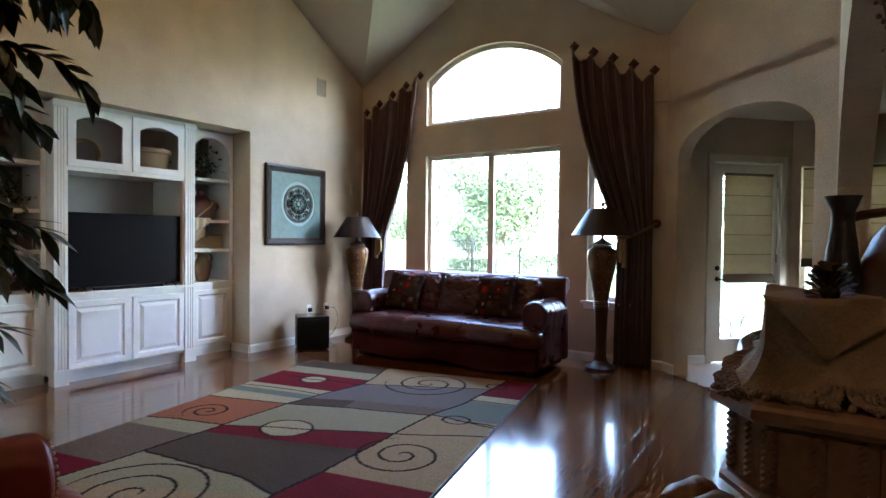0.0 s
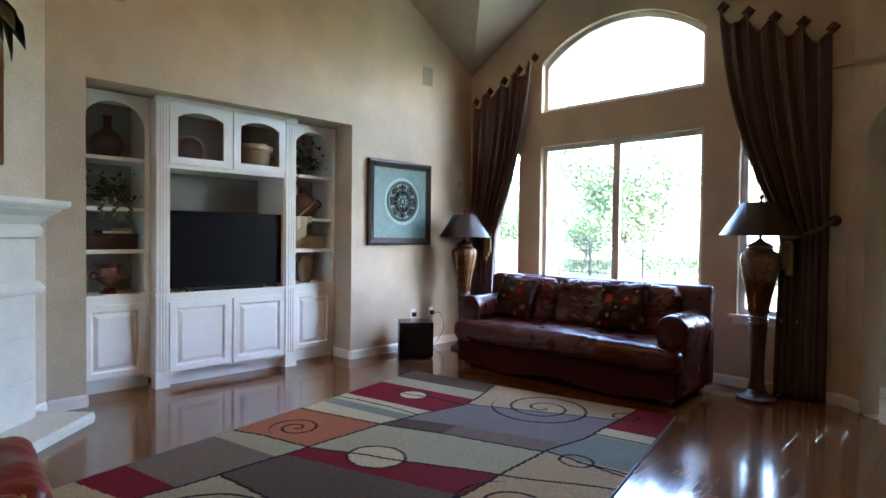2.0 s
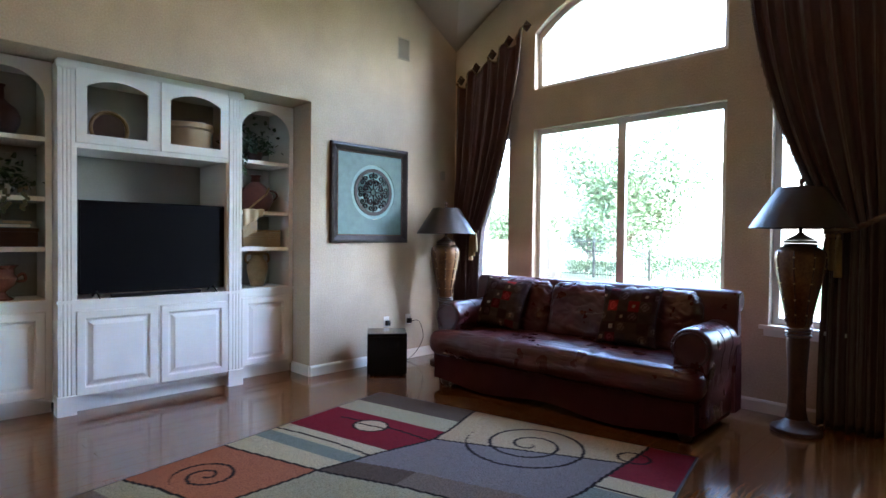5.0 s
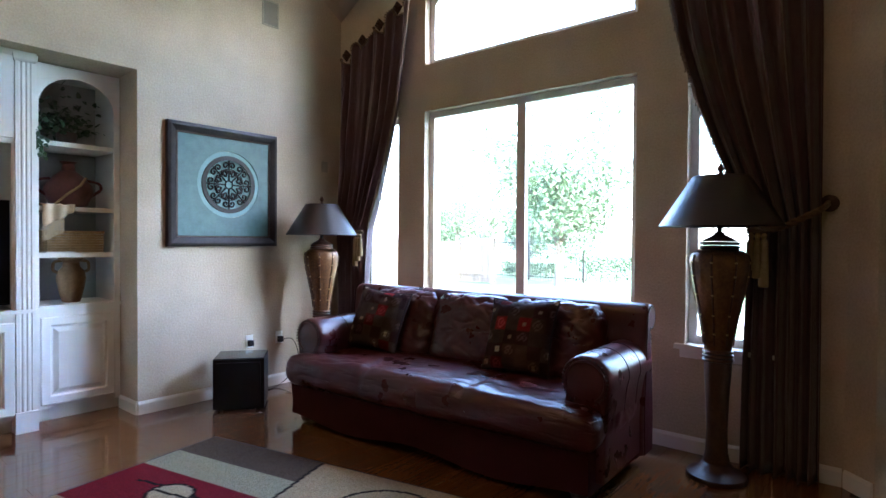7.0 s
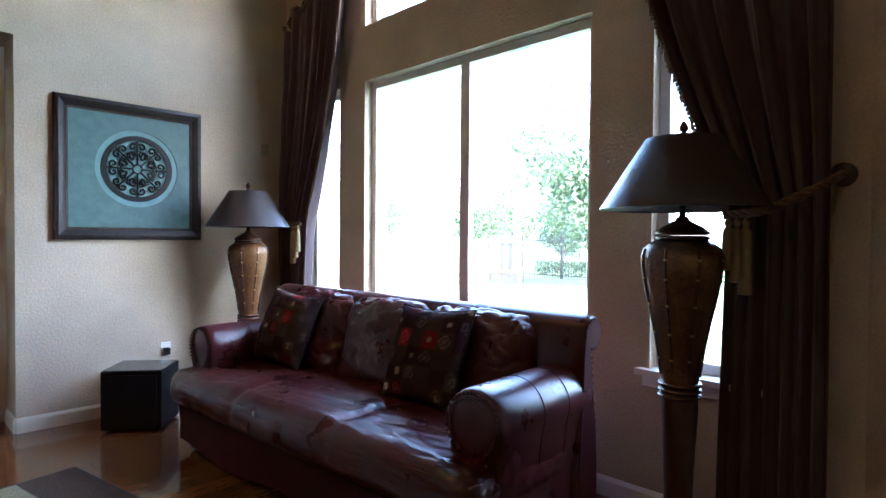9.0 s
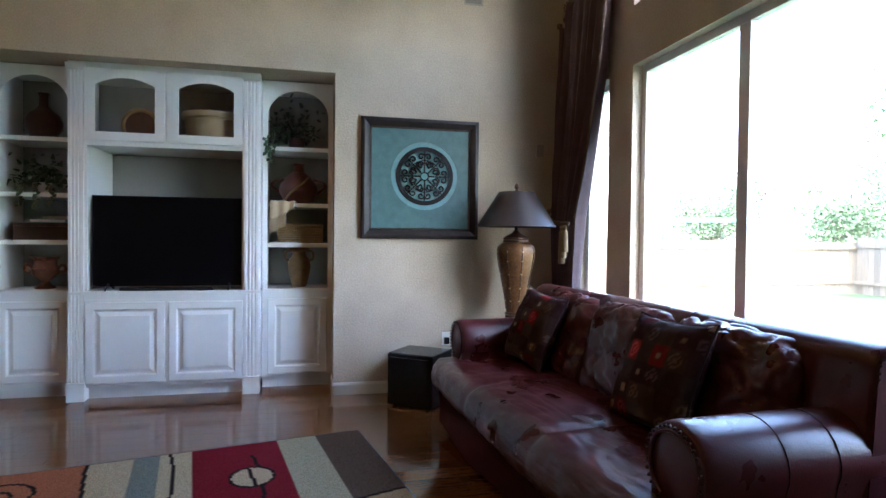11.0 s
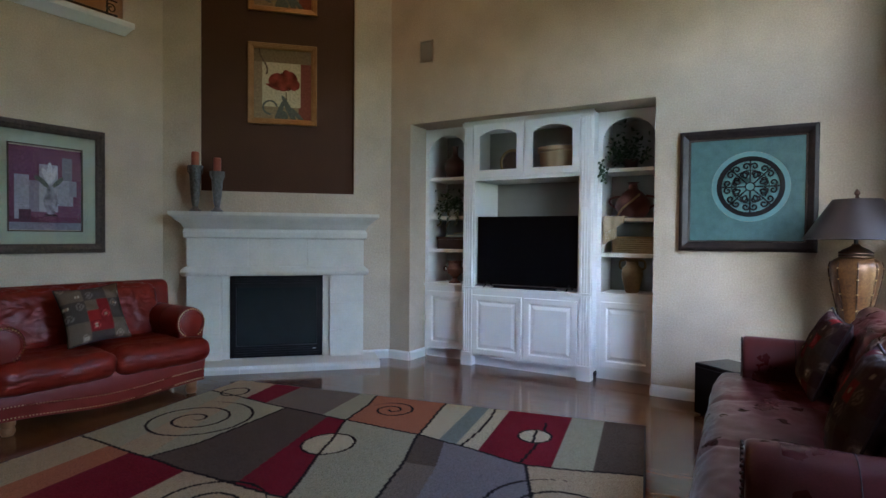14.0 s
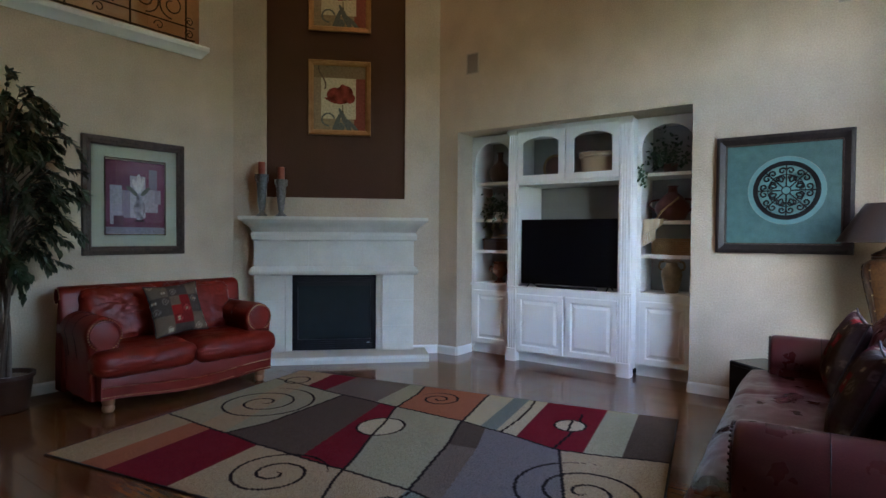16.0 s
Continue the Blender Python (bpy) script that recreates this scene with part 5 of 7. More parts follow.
for y0, y1 in ((-0.953, -0.778), (-4.645, -4.475)):
    v = thing("wall_speaker_grille", "beige rectangular in-wall speaker grille", "speaker grille", group="in-wall speaker grilles")
    part("frame", rings(y0, y1, 3.425, 3.668, [(0, 0), (0, -0.008), (0.012, -0.010), (0.014, -0.004)], W, False), VENTM, v)
    part("mesh", sheet(rect(y0 + 0.013, y1 - 0.013, 3.438, 3.655), [], W, -0.004, -0.001), mat("grille_mesh", (0.27, 0.25, 0.21), rough=0.7, fine=400, bump=0.4), v)
for y, z in ((-0.22, 2.16),):
    k = thing("wall_keypad", "small beige wall keypad near the curtain", "keypad")
    part("plate", bevel(sheet(rect(y - 0.035, y + 0.035, z - 0.055, z + 0.055), [], W, -0.012, -0.0005), 0.003, 1), VENTM, k)

# ---- upper landing: ledge and wrought-iron rail ----
led = thing("landing_ledge", "white moulded ledge below the upper landing", "ledge")
tagged(led, kind="structure")
part("moulding", loft([(3.44, 2.16, 4.9, 0.01), (3.47, 2.14, 4.9, 0.03), (3.50, 2.12, 4.9, 0.055), (3.52, 2.10, 4.9, 0.075), (3.555, 2.10, 4.9, 0.08), (3.575, 2.10, 4.9, 0.075)], on_south), TRIM, led)
IRON = mat("wrought_iron", (0.02, 0.016, 0.014), rough=0.5, fine=120, bump=0.2)
rail = thing("iron_railing", "black wrought-iron scroll railing on upper landing", "railing")
for z in (3.64, 4.42):
    part("rail_bar", tube([on_south(2.2, z, 0.06), on_south(4.82, z, 0.06)], 0.012, 6), IRON, rail)
part("rail_bar", tube([on_south(2.2, 3.78, 0.06), on_south(4.82, 3.78, 0.06)], 0.009, 6), IRON, rail)
for i in range(5):
    part("post", tube([on_south(2.30 + i * 0.6, 3.58, 0.06), on_south(2.30 + i * 0.6, 4.42, 0.06)], 0.011, 6), IRON, rail)


def rail_scroll(cx, cz, r, a0, turns, way):
    return [on_south(cx + r * (1 - 0.72 * k / 30) * math.cos(a0 + way * 2 * math.pi * turns * k / 30), cz + r * (1 - 0.72 * k / 30) * math.sin(a0 + way * 2 * math.pi * turns * k / 30), 0.06) for k in range(31)]


for i in range(4):
    x = 2.60 + i * 0.6
    for dx, way in ((-0.14, 1), (0.14, -1)):
        part("scroll", tube(rail_scroll(x + dx, 3.96, 0.15, -math.pi / 2, 1.5, way), 0.008, 6), IRON, rail, "", True)
        part("scroll", tube(rail_scroll(x + dx, 4.25, 0.13, math.pi / 2, 1.4, -way), 0.008, 6), IRON, rail, "", True)
    part("scroll", tube(rail_scroll(x, 3.71, 0.055, 0, 1.0, 1), 0.006, 6), IRON, rail, "", True)
for cx, cz in ((2.24, 3.70), (2.24, 3.84)):
    part("scroll", tube(rail_scroll(cx + 0.02, cz, 0.05, 0, 1.3, 1), 0.007, 6), IRON, rail, "", True)

# ---- candle holders on the mantel ----
PEWTER = mat("carved_pewter", (0.22, 0.215, 0.20), (0.09, 0.085, 0.08), 0.5, 40, 120, 1.0, 60, metal=0.4)
CANDLE = mat("orange_wax", (0.42, 0.11, 0.05), (0.30, 0.07, 0.035), 0.45, 12, 60, 0.1)
for w, h in ((2.125, 0.49), (1.905, 0.435)):
    p = on_southwest(w, 1.691, -0.15)
    c = thing("candle_holder", "carved pewter goblet holder with orange pillar candle", "candle holder", pose(*p), "candle holders on the mantel")
    part("foot", lathe([(0.062, 0), (0.066, 0.008), (0.06, 0.018), (0.035, 0.035), (0.026, 0.06)], 20), PEWTER, c, "", True)
    part("cup", lathe([(0.026, 0.06), (0.034, 0.08), (0.044, 0.16), (0.053, h * 0.6), (0.062, h * 0.92), (0.075, h * 0.96), (0.078, h), (0.06, h)], 20), PEWTER, c, "tall carved cup", True)
    for s in (-1, 1):
        part("handle", tube(smooth_path([(s * 0.058, 0, h * 0.80), (s * 0.085, 0, h * 0.86), (s * 0.088, 0, h * 0.95), (s * 0.07, 0, h * 0.96)], 5), 0.008, 6), PEWTER, c, "", True)
    part("candle", lathe([(0.038, h), (0.040, h + 0.01), (0.040, h + 0.14), (0.034, h + 0.147), (0.012, h + 0.138)], 20), CANDLE, c, "orange pillar candle", True)


# ---- plants ----
LEAF = mat("ficus_leaf", (0.030, 0.055, 0.022), (0.018, 0.034, 0.014), 0.4, 8, 60, 0.05)
IVY = mat("ivy_leaf", (0.035, 0.075, 0.035), (0.020, 0.042, 0.020), 0.45, 10, 60, 0.05)
TREELEAF = mat("tree_leaf", (0.075, 0.118, 0.056), (0.05, 0.082, 0.038), 0.6, 2, 20, 0.0)
HEDGELEAF = mat("hedge_leaf", (0.045, 0.080, 0.030), (0.028, 0.055, 0.02), 0.6, 2, 20, 0.0)
BARK = mat("bark", (0.13, 0.10, 0.075), (0.075, 0.055, 0.04), 0.85, 6, 50, 0.5)


def leaf_mesh(name, leaves, material, parent, label, shape=((0, 0), (0.25, 0.42), (0.6, 0.40), (1, 0)), fold=0.15):
    """Many leaves in one mesh. Each is (place, direction, up, length, width)."""
    verts, faces = [], []
    for p, d, up, ln, wd in leaves:
        d = d.normalized()
        s = d.cross(up)
        if s.length < 1e-4:
            s = d.orthogonal()
        s.normalize()
        n = s.cross(d)
        k = len(verts)
        mid = [p + d * (ln * a) - n * (0.10 * ln * a * a) for a, _ in shape]
        verts.append(mid[0])
        for (a, w), m in list(zip(shape, mid))[1:-1]:
            verts += [m + s * (w * wd) + n * (fold * w * wd), m, m - s * (w * wd) + n * (fold * w * wd)]
        verts.append(mid[-1])
        j = len(shape) - 2
        faces += [(k, k + 1, k + 2), (k, k + 2, k + 3)]
        for i in range(j - 1):
            b = k + 1 + 3 * i
            faces += [(b, b + 3, b + 4, b + 1), (b + 1, b + 4, b + 5, b + 2)]
        b = k + 1 + 3 * (j - 1)
        e = k + 1 + 3 * j
        faces += [(b, e, b + 1), (b + 1, e, b + 2)]
    me = bpy.data.meshes.new(name)
    me.from_pydata([tuple(v) for v in verts], [], faces)
    me.materials.append(material)
    ob = new(name, me)
    ob.parent = parent
    return tagged(ob, label, kind="stuff")


def rvec(rnd):
    while True:
        v = Vector((rnd.uniform(-1, 1), rnd.uniform(-1, 1), rnd.uniform(-1, 1)))
        if 0.05 < v.length < 1:
            return v


def ficus(m):
    rnd = random.Random(4)
    t = thing("ficus_tree", "tall potted ficus tree with dark green leaves", "plant", m)
    part("pot", lathe([(0.15, 0), (0.16, 0.01), (0.19, 0.26), (0.21, 0.28), (0.21, 0.31), (0.19, 0.31), (0.18, 0.27)], 24), DARKWOOD, t, "dark round planter", True)
    part("soil", lathe([(0.17, 0.26), (0.175, 0.275)], 20), BARK, t)
    trunk = bmesh.new()
    for k in range(3):
        a = 2.1 * k
        add_tube(trunk, smooth_path([(0.03 * math.cos(a), 0.03 * math.sin(a), 0.26), (0.03 * math.cos(a + 1.5), 0.03 * math.sin(a + 1.5), 0.7), (0.04 * math.cos(a + 3), 0.04 * math.sin(a + 3), 1.15), (0.14 * math.cos(a + 4), 0.14 * math.sin(a + 4), 1.7)], 8), 0.022, 8, 0.012)
    part("trunk", trunk, BARK, t, "braided slender trunk", True)
    tw, leaves = bmesh.new(), []
    for k in range(150):
        a, z = rnd.uniform(0, 2 * math.pi), rnd.uniform(0.95, 2.35)
        base = Vector((0.05 * math.cos(a), 0.05 * math.sin(a), z))
        rr = 0.42 * math.sin(math.pi * min(1, max(0.08, (z - 0.65) / 2.0))) ** 0.7 * rnd.uniform(0.55, 1.12)
        tip = base + Vector((rr * math.cos(a), rr * math.sin(a), rnd.uniform(0.12, 0.42)))
        midp = base.lerp(tip, 0.55) + Vector((0, 0, 0.12))
        droop = tip + Vector((0.10 * math.cos(a), 0.10 * math.sin(a), -rnd.uniform(0.03, 0.16)))
        pts = [Vector((w.x, max(w.y, -0.25), w.z)) for w in smooth_path([base, midp, tip, droop], 6)]
        add_tube(tw, pts, 0.006, 4, 0.002)
        for i in range(5, len(pts)):
            for _ in range(2):
                d = (pts[i] - pts[i - 1]).normalized() + rvec(rnd) * 0.9 + Vector((0, 0, -0.45))
                if pts[i].y < -0.2:
                    d.y = abs(d.y)
                leaves.append((pts[i], d, Vector((0, 0, 1)) + rvec(rnd) * 0.5, rnd.uniform(0.06, 0.105), rnd.uniform(0.035, 0.05)))
    tagged(part("branchwork", tw, BARK, t), kind="stuff")
    leaf_mesh("crown", leaves, LEAF, t, "dense pointed dark green leaves", ((0, 0), (0.22, 0.40), (0.5, 0.46), (0.8, 0.2), (1, 0)))
    return t


ficus(pose(4.10, -6.47, 0.002))


def ivy(parent, m, spread, n, seed, trail=()):
    rnd = random.Random(seed)
    leaves = []
    for k in range(n):
        p = Vector((rnd.uniform(-1, 1) * spread[0], rnd.gauss(0, 0.45) * spread[1], abs(rnd.gauss(0, 0.5)) * spread[2]))
        d = Vector((p.x * 0.6 + 0.35, p.y * 2, rnd.uniform(-0.5, 0.5))) + rvec(rnd) * 0.6
        leaves.append((p, d, Vector((0, 0, 1)) + rvec(rnd) * 0.6, rnd.uniform(0.035, 0.06), rnd.uniform(0.03, 0.045)))
    for q in trail:
        for k in range(9):
            p = Vector(q) + Vector((0.01 * k * 0.2, rnd.uniform(-0.025, 0.025), -0.02 * k))
            leaves.append((p, Vector((0.5, rnd.uniform(-0.6, 0.6), -0.7)), Vector((1, 0, 0.3)), rnd.uniform(0.035, 0.05), 0.035))
    ob = leaf_mesh("foliage", leaves, IVY, parent, "trailing ivy leaves", ((0, 0), (0.1, 0.5), (0.45, 0.42), (0.75, 0.3), (1, 0)))
    ob.matrix_basis = m
    return ob


# ---- things on the shelves ----
CLAY = mat("dark_red_clay", (0.12, 0.030, 0.020), (0.07, 0.020, 0.014), 0.45, 10, 60, 0.1)
BROWNGLAZE = mat("brown_glaze", (0.075, 0.030, 0.022), (0.05, 0.02, 0.016), 0.35, 10, 60, 0.05)
OCHRE = mat("ochre_pottery", (0.28, 0.18, 0.075), (0.18, 0.11, 0.045), 0.55, 10, 60, 0.2)
WICKER = mat("gold_wicker", (0.34, 0.22, 0.085), (0.20, 0.12, 0.045), 0.6, 30, 140, 0.8, 90)
PALEPOT = mat("pale_pot", (0.42, 0.30, 0.18), (0.34, 0.23, 0.13), 0.6, 8, 60, 0.1)
SHAWL = mat("cream_shawl_cloth", (0.52, 0.42, 0.28), (0.44, 0.35, 0.23), 0.85, 12, 160, 0.3)
COPPER = mat("copper_lustre", (0.30, 0.13, 0.09), (0.18, 0.08, 0.06), 0.25, 10, 50, 0.05, metal=0.5)
PAPER = mat("white_paper", (0.7, 0.69, 0.66), rough=0.7)
BOOKTEAL = mat("teal_book_cover", (0.06, 0.17, 0.19), rough=0.5)
XM = -0.55


def pot(name, profile, material, label, category, m, handles=()):
    p = thing(name, label, category, m)
    part("body", lathe(profile, 24), material, p, "", True)
    for h in handles:
        part("handle", tube(smooth_path(h, 6), 0.012, 7), material, p, "", True)
    return p


pot("vase", [(0.07, 0), (0.10, 0.02), (0.135, 0.09), (0.14, 0.14), (0.12, 0.20), (0.06, 0.25), (0.035, 0.28), (0.032, 0.36), (0.045, 0.385)], BROWNGLAZE, "brown glazed bottle vase on the shelf", "vase", pose(-0.52, -4.47, 2.15))
v = thing("ivy_plant", "trailing ivy in a small white pot on shelf", "plant", pose(-0.50, -4.47, 1.69))
part("pot", lathe([(0.055, 0), (0.06, 0.01), (0.075, 0.09), (0.07, 0.09)], 16), TRIM, v, "small white pot", True)
ivy(v, pose(0, 0, 0.05), (0.13, 0.20, 0.22), 230, 1, ((0.14, -0.10, 0.02), (0.14, 0.02, 0.0), (0.14, 0.13, 0.02)))
bx = thing("storage_box", "dark brown leather storage box on the shelf", "box", pose(-0.56, -4.45, 1.30))
part("body", bevel(add_box(bmesh.new(), -0.13, 0.13, -0.21, 0.21, 0.001, 0.115), 0.006), DARKWOOD, bx)
part("lid", bevel(add_box(bmesh.new(), -0.135, 0.135, -0.215, 0.215, 0.116, 0.145), 0.006), DARKWOOD, bx)
bk = thing("book", "teal book lying on the dark storage box", "book", pose(-0.53, -4.42, 1.446, 0, 0, 6))
part("cover", bevel(add_box(bmesh.new(), -0.09, 0.09, -0.13, 0.13, 0, 0.032), 0.002, 1), BOOKTEAL, bk)
part("pages", box(-0.085, 0.0905, -0.126, 0.126, 0.005, 0.027), PAPER, bk)
bk2 = thing("book", "small pale book on the teal book", "book", pose(-0.52, -4.36, 1.479, 0, 0, -8))
part("cover", bevel(add_box(bmesh.new(), -0.06, 0.06, -0.09, 0.09, 0, 0.022), 0.002, 1), SHAWL, bk2)
pot("urn_vase", [(0.075, 0), (0.08, 0.012), (0.045, 0.03), (0.03, 0.06), (0.055, 0.085), (0.095, 0.12), (0.105, 0.17), (0.085, 0.20), (0.085, 0.24), (0.115, 0.27), (0.10, 0.27)], COPPER, "copper lustre footed urn with two handles", "vase", pose(-0.52, -4.46, 0.889),
    ([(0, 0.10, 0.14), (0, 0.15, 0.15), (0, 0.14, 0.20), (0, 0.10, 0.18)], [(0, -0.10, 0.14), (0, -0.15, 0.15), (0, -0.14, 0.20), (0, -0.10, 0.18)]))
# behind the upper glass doors
pl = thing("wreath_plate", "dark openwork plate on a stand behind glass", "plate", pose(-0.52, -3.72, 2.10))
part("rim", tube([(0, 0.14 * math.cos(2 * math.pi * k / 32), 0.20 + 0.14 * math.sin(2 * math.pi * k / 32)) for k in range(33)], 0.016, 8), WICKER, pl, "", True)
part("disc", lathe([(0.13, 0), (0.128, 0.006)], 32), BROWNGLAZE, pl, "", False, pose(-0.02, 0, 0.20, 0, 90, 0))
part("stand", tube([(0.03, -0.06, 0.0), (0, -0.05, 0.08), (-0.05, 0, 0.0), (0, 0.05, 0.08), (0.03, 0.06, 0.0)], 0.006, 6), IRON, pl)
pot("clay_pot", [(0.10, 0), (0.12, 0.02), (0.145, 0.10), (0.15, 0.17), (0.165, 0.18), (0.165, 0.21), (0.15, 0.21)], PALEPOT, "tan clay pot with a dark rim behind glass", "pot", pose(-0.42, -3.12, 2.10) @ Matrix.Scale(1.45, 4))
# right bookcase
v = thing("ivy_plant", "trailing ivy hanging over the top shelf", "plant", pose(-0.52, -2.40, 2.15))
part("pot", lathe([(0.06, 0), (0.065, 0.01), (0.08, 0.10), (0.075, 0.10)], 16), BROWNGLAZE, v, "dark pot", True)
ivy(v, pose(0, -0.04, 0.08), (0.14, 0.26, 0.26), 260, 2, ((0.18, -0.17, -0.05), (0.18, -0.20, 0.02)))
jug = pot("jug", [(0.10, 0), (0.13, 0.02), (0.175, 0.12), (0.165, 0.18), (0.10, 0.26), (0.05, 0.30), (0.042, 0.35), (0.062, 0.37)], CLAY, "dark red clay jug with two handles and band", "jug", pose(-0.54, -2.38, 1.65),
          ([(0, 0.16, 0.10), (0, 0.235, 0.16), (0, 0.22, 0.21), (0, 0.13, 0.23)], [(0, -0.16, 0.10), (0, -0.235, 0.16), (0, -0.22, 0.21), (0, -0.13, 0.23)]))
part("band", tube([(0.12, -0.13, 0.02), (0.17, -0.06, 0.10), (0.165, 0.03, 0.17), (0.11, 0.09, 0.24)], 0.011, 6), WICKER, jug, "raised rope band")
sh = thing("shawl", "cream fringed shawl draped over the shelf edge", "shawl", pose(-0.36, -2.60, 1.65))
bm = bmesh.new()
g = []
for i in range(25):
    row = []
    for j in range(19):
        a, q = i / 24, j / 18
        x = -0.16 + 0.20 * min(1, q * 1.6)
        z = 0.012 + 0.02 * abs(noise.noise((a * 5, q * 4, 0.3))) - max(0, q - 0.62) * 0.42 * (1.1 - 0.7 * a)
        row.append(bm.verts.new((x + 0.012 * math.sin(a * 14), -0.02 + 0.24 * a * (1 - 0.15 * q), z)))
    g.append(row)
for i in range(24):
    for j in range(18):
        bm.faces.new((g[i][j], g[i + 1][j], g[i + 1][j + 1], g[i][j + 1]))
low = [tuple(g[i][18].co) for i in range(0, 16)]
cl = part("cloth", bm, SHAWL, sh, "", True)
cl.modifiers.new("thickness", "SOLIDIFY").thickness = 0.003
fr = bmesh.new()
for k, p in enumerate(low):
    for e in (0, 0.5):
        q = Vector(p) + Vector((0.004, 0.0075 * e * 2, 0))
        add_tube(fr, [q, q + Vector((0.004, 0.002 * math.sin(k * 3.0), -0.05)), q + Vector((0.002, 0.006 * math.sin(k * 2.1), -0.11))], 0.003, 4)
tagged(part("fringe", fr, SHAWL, sh, "knotted cream fringe"), kind="stuff")
bs = thing("wicker_basket", "gold woven rectangular basket on the shelf", "basket", pose(-0.55, -2.36, 1.29))
for k in range(7):
    part("weave_band", bevel(add_box(bmesh.new(), -0.12, 0.12, -0.20, 0.20, 0.002 + 0.021 * k, 0.021 + 0.021 * k), 0.005, 1), WICKER, bs)
part("lid", bevel(add_box(bmesh.new(), -0.125, 0.125, -0.205, 0.205, 0.150, 0.175), 0.008, 2), WICKER, bs)
mg = thing("magazine", "thin magazine lying on the shelf edge", "magazine", pose(-0.40, -2.50, 1.291, 0, 0, 12))
part("pages", box(-0.05, 0.05, -0.11, 0.11, 0.0, 0.008), PAPER, mg)
pot("amphora", [(0.06, 0), (0.068, 0.015), (0.09, 0.10), (0.105, 0.19), (0.095, 0.25), (0.062, 0.285), (0.058, 0.32), (0.088, 0.345), (0.088, 0.36), (0.07, 0.36)], OCHRE, "ochre pottery amphora with two small handles", "amphora", pose(-0.52, -2.37, 0.889),
    ([(0, 0.09, 0.24), (0, 0.125, 0.26), (0, 0.12, 0.32), (0, 0.07, 0.335)], [(0, -0.09, 0.24), (0, -0.125, 0.26), (0, -0.12, 0.32), (0, -0.07, 0.335)]))

# ---- carved console with cloth, vases and pinecone ----
CARVED = mat("carved_honey_wood", (0.22, 0.11, 0.052), (0.12, 0.058, 0.028), 0.45, 8, 60, 0.15)
M_CON = pose(-0.06, -0.02, 0.045)  # what stands on the console
M_BASE = pose(-0.005, 0, 0.045)
con = thing("carved_console", "carved honey-brown wooden console with canted corner", "console table", M_BASE)


def con_loop(g):
    return [(5.66 - g, -5.25 - g * 0.6), (5.745 - g * 0.6, -5.365 - g), (6.62, -5.365 - g), (6.62, -4.55 + g), (5.66 - g, -4.55 + g)]


def con_slab(levels):
    b = bmesh.new()
    lp = [[b.verts.new((x, y, z)) for x, y in con_loop(gp)] for z, gp in levels]
    for p, q in zip(lp, lp[1:]):
        for k in range(5):
            b.faces.new((p[k], p[(k + 1) % 5], q[(k + 1) % 5], q[k]))
    b.faces.new(lp[0][::-1])
    b.faces.new(lp[-1])
    return b


part("top", con_slab([(1.045, -0.015), (1.05, 0.0), (1.062, 0.012), (1.078, 0.008), (1.085, -0.004), (1.092, -0.01)]), CARVED, con, "thick moulded top")
part("frieze", con_slab([(0.90, -0.03), (1.044, -0.03)]), CARVED, con, "carved frieze")
part("lower_moulding", con_slab([(0.872, -0.02), (0.88, -0.008), (0.892, -0.008), (0.899, -0.022)]), CARVED, con)
part("body", con_slab([(0.06, -0.06), (0.871, -0.06)]), CARVED, con, "plain panelled body")
part("plinth", con_slab([(-0.045, -0.03), (0.05, -0.03), (0.059, -0.05)]), CARVED, con)
rope = bmesh.new()
edges = [((5.69, -4.6), (5.69, -5.235)), ((5.695, -5.24), (5.765, -5.335)), ((5.77, -5.336), (6.55, -5.336))]
for (ax, ay), (bx2, by2) in edges:
    n = max(2, int(math.hypot(bx2 - ax, by2 - ay) / 0.075))
    for k in range(n + 1):
        x, y = ax + (bx2 - ax) * k / n, ay + (by2 - ay) * k / n
        for i in range(9):
            add_tube(rope, [(x - 0.006, y - 0.003, 0.91 + 0.014 * i), (x + 0.006, y - 0.003, 0.922 + 0.014 * i)], 0.007, 5)
for k in range(9):
    part("frieze_panel", bevel(add_box(bmesh.new(), 5.785 + 0.0835 * k, 5.785 + 0.0835 * k + 0.058, -5.342, -5.3355, 0.912, 1.034), 0.003, 1), CARVED, con)
for k in range(7):
    part("frieze_panel", bevel(add_box(bmesh.new(), 5.683, 5.6895, -5.225 + 0.0835 * k, -5.225 + 0.0835 * k + 0.058, 0.912, 1.034), 0.003, 1), CARVED, con)
tagged(part("rope_carving", rope, CARVED, con, "carved rope strips"), kind="stuff")
for a in (0, 1):
    part("scroll", lathe([(0.02, 0), (0.05, 0.004), (0.058, 0.02), (0.052, 0.05), (0.048, 0.09), (0.03, 0.12)], 20), CARVED, con, "turned scroll bracket", True,
         pose(5.655 + 0.05 * a, -5.27 - 0.055 * a, 0.83, 90, 0, -38))
part("corner_post", lathe([(0.03, 0.0), (0.03, 0.2), (0.024, 0.4), (0.03, 0.78)], 14), CARVED, con, "", True, pose(5.715, -5.30, 0.0))

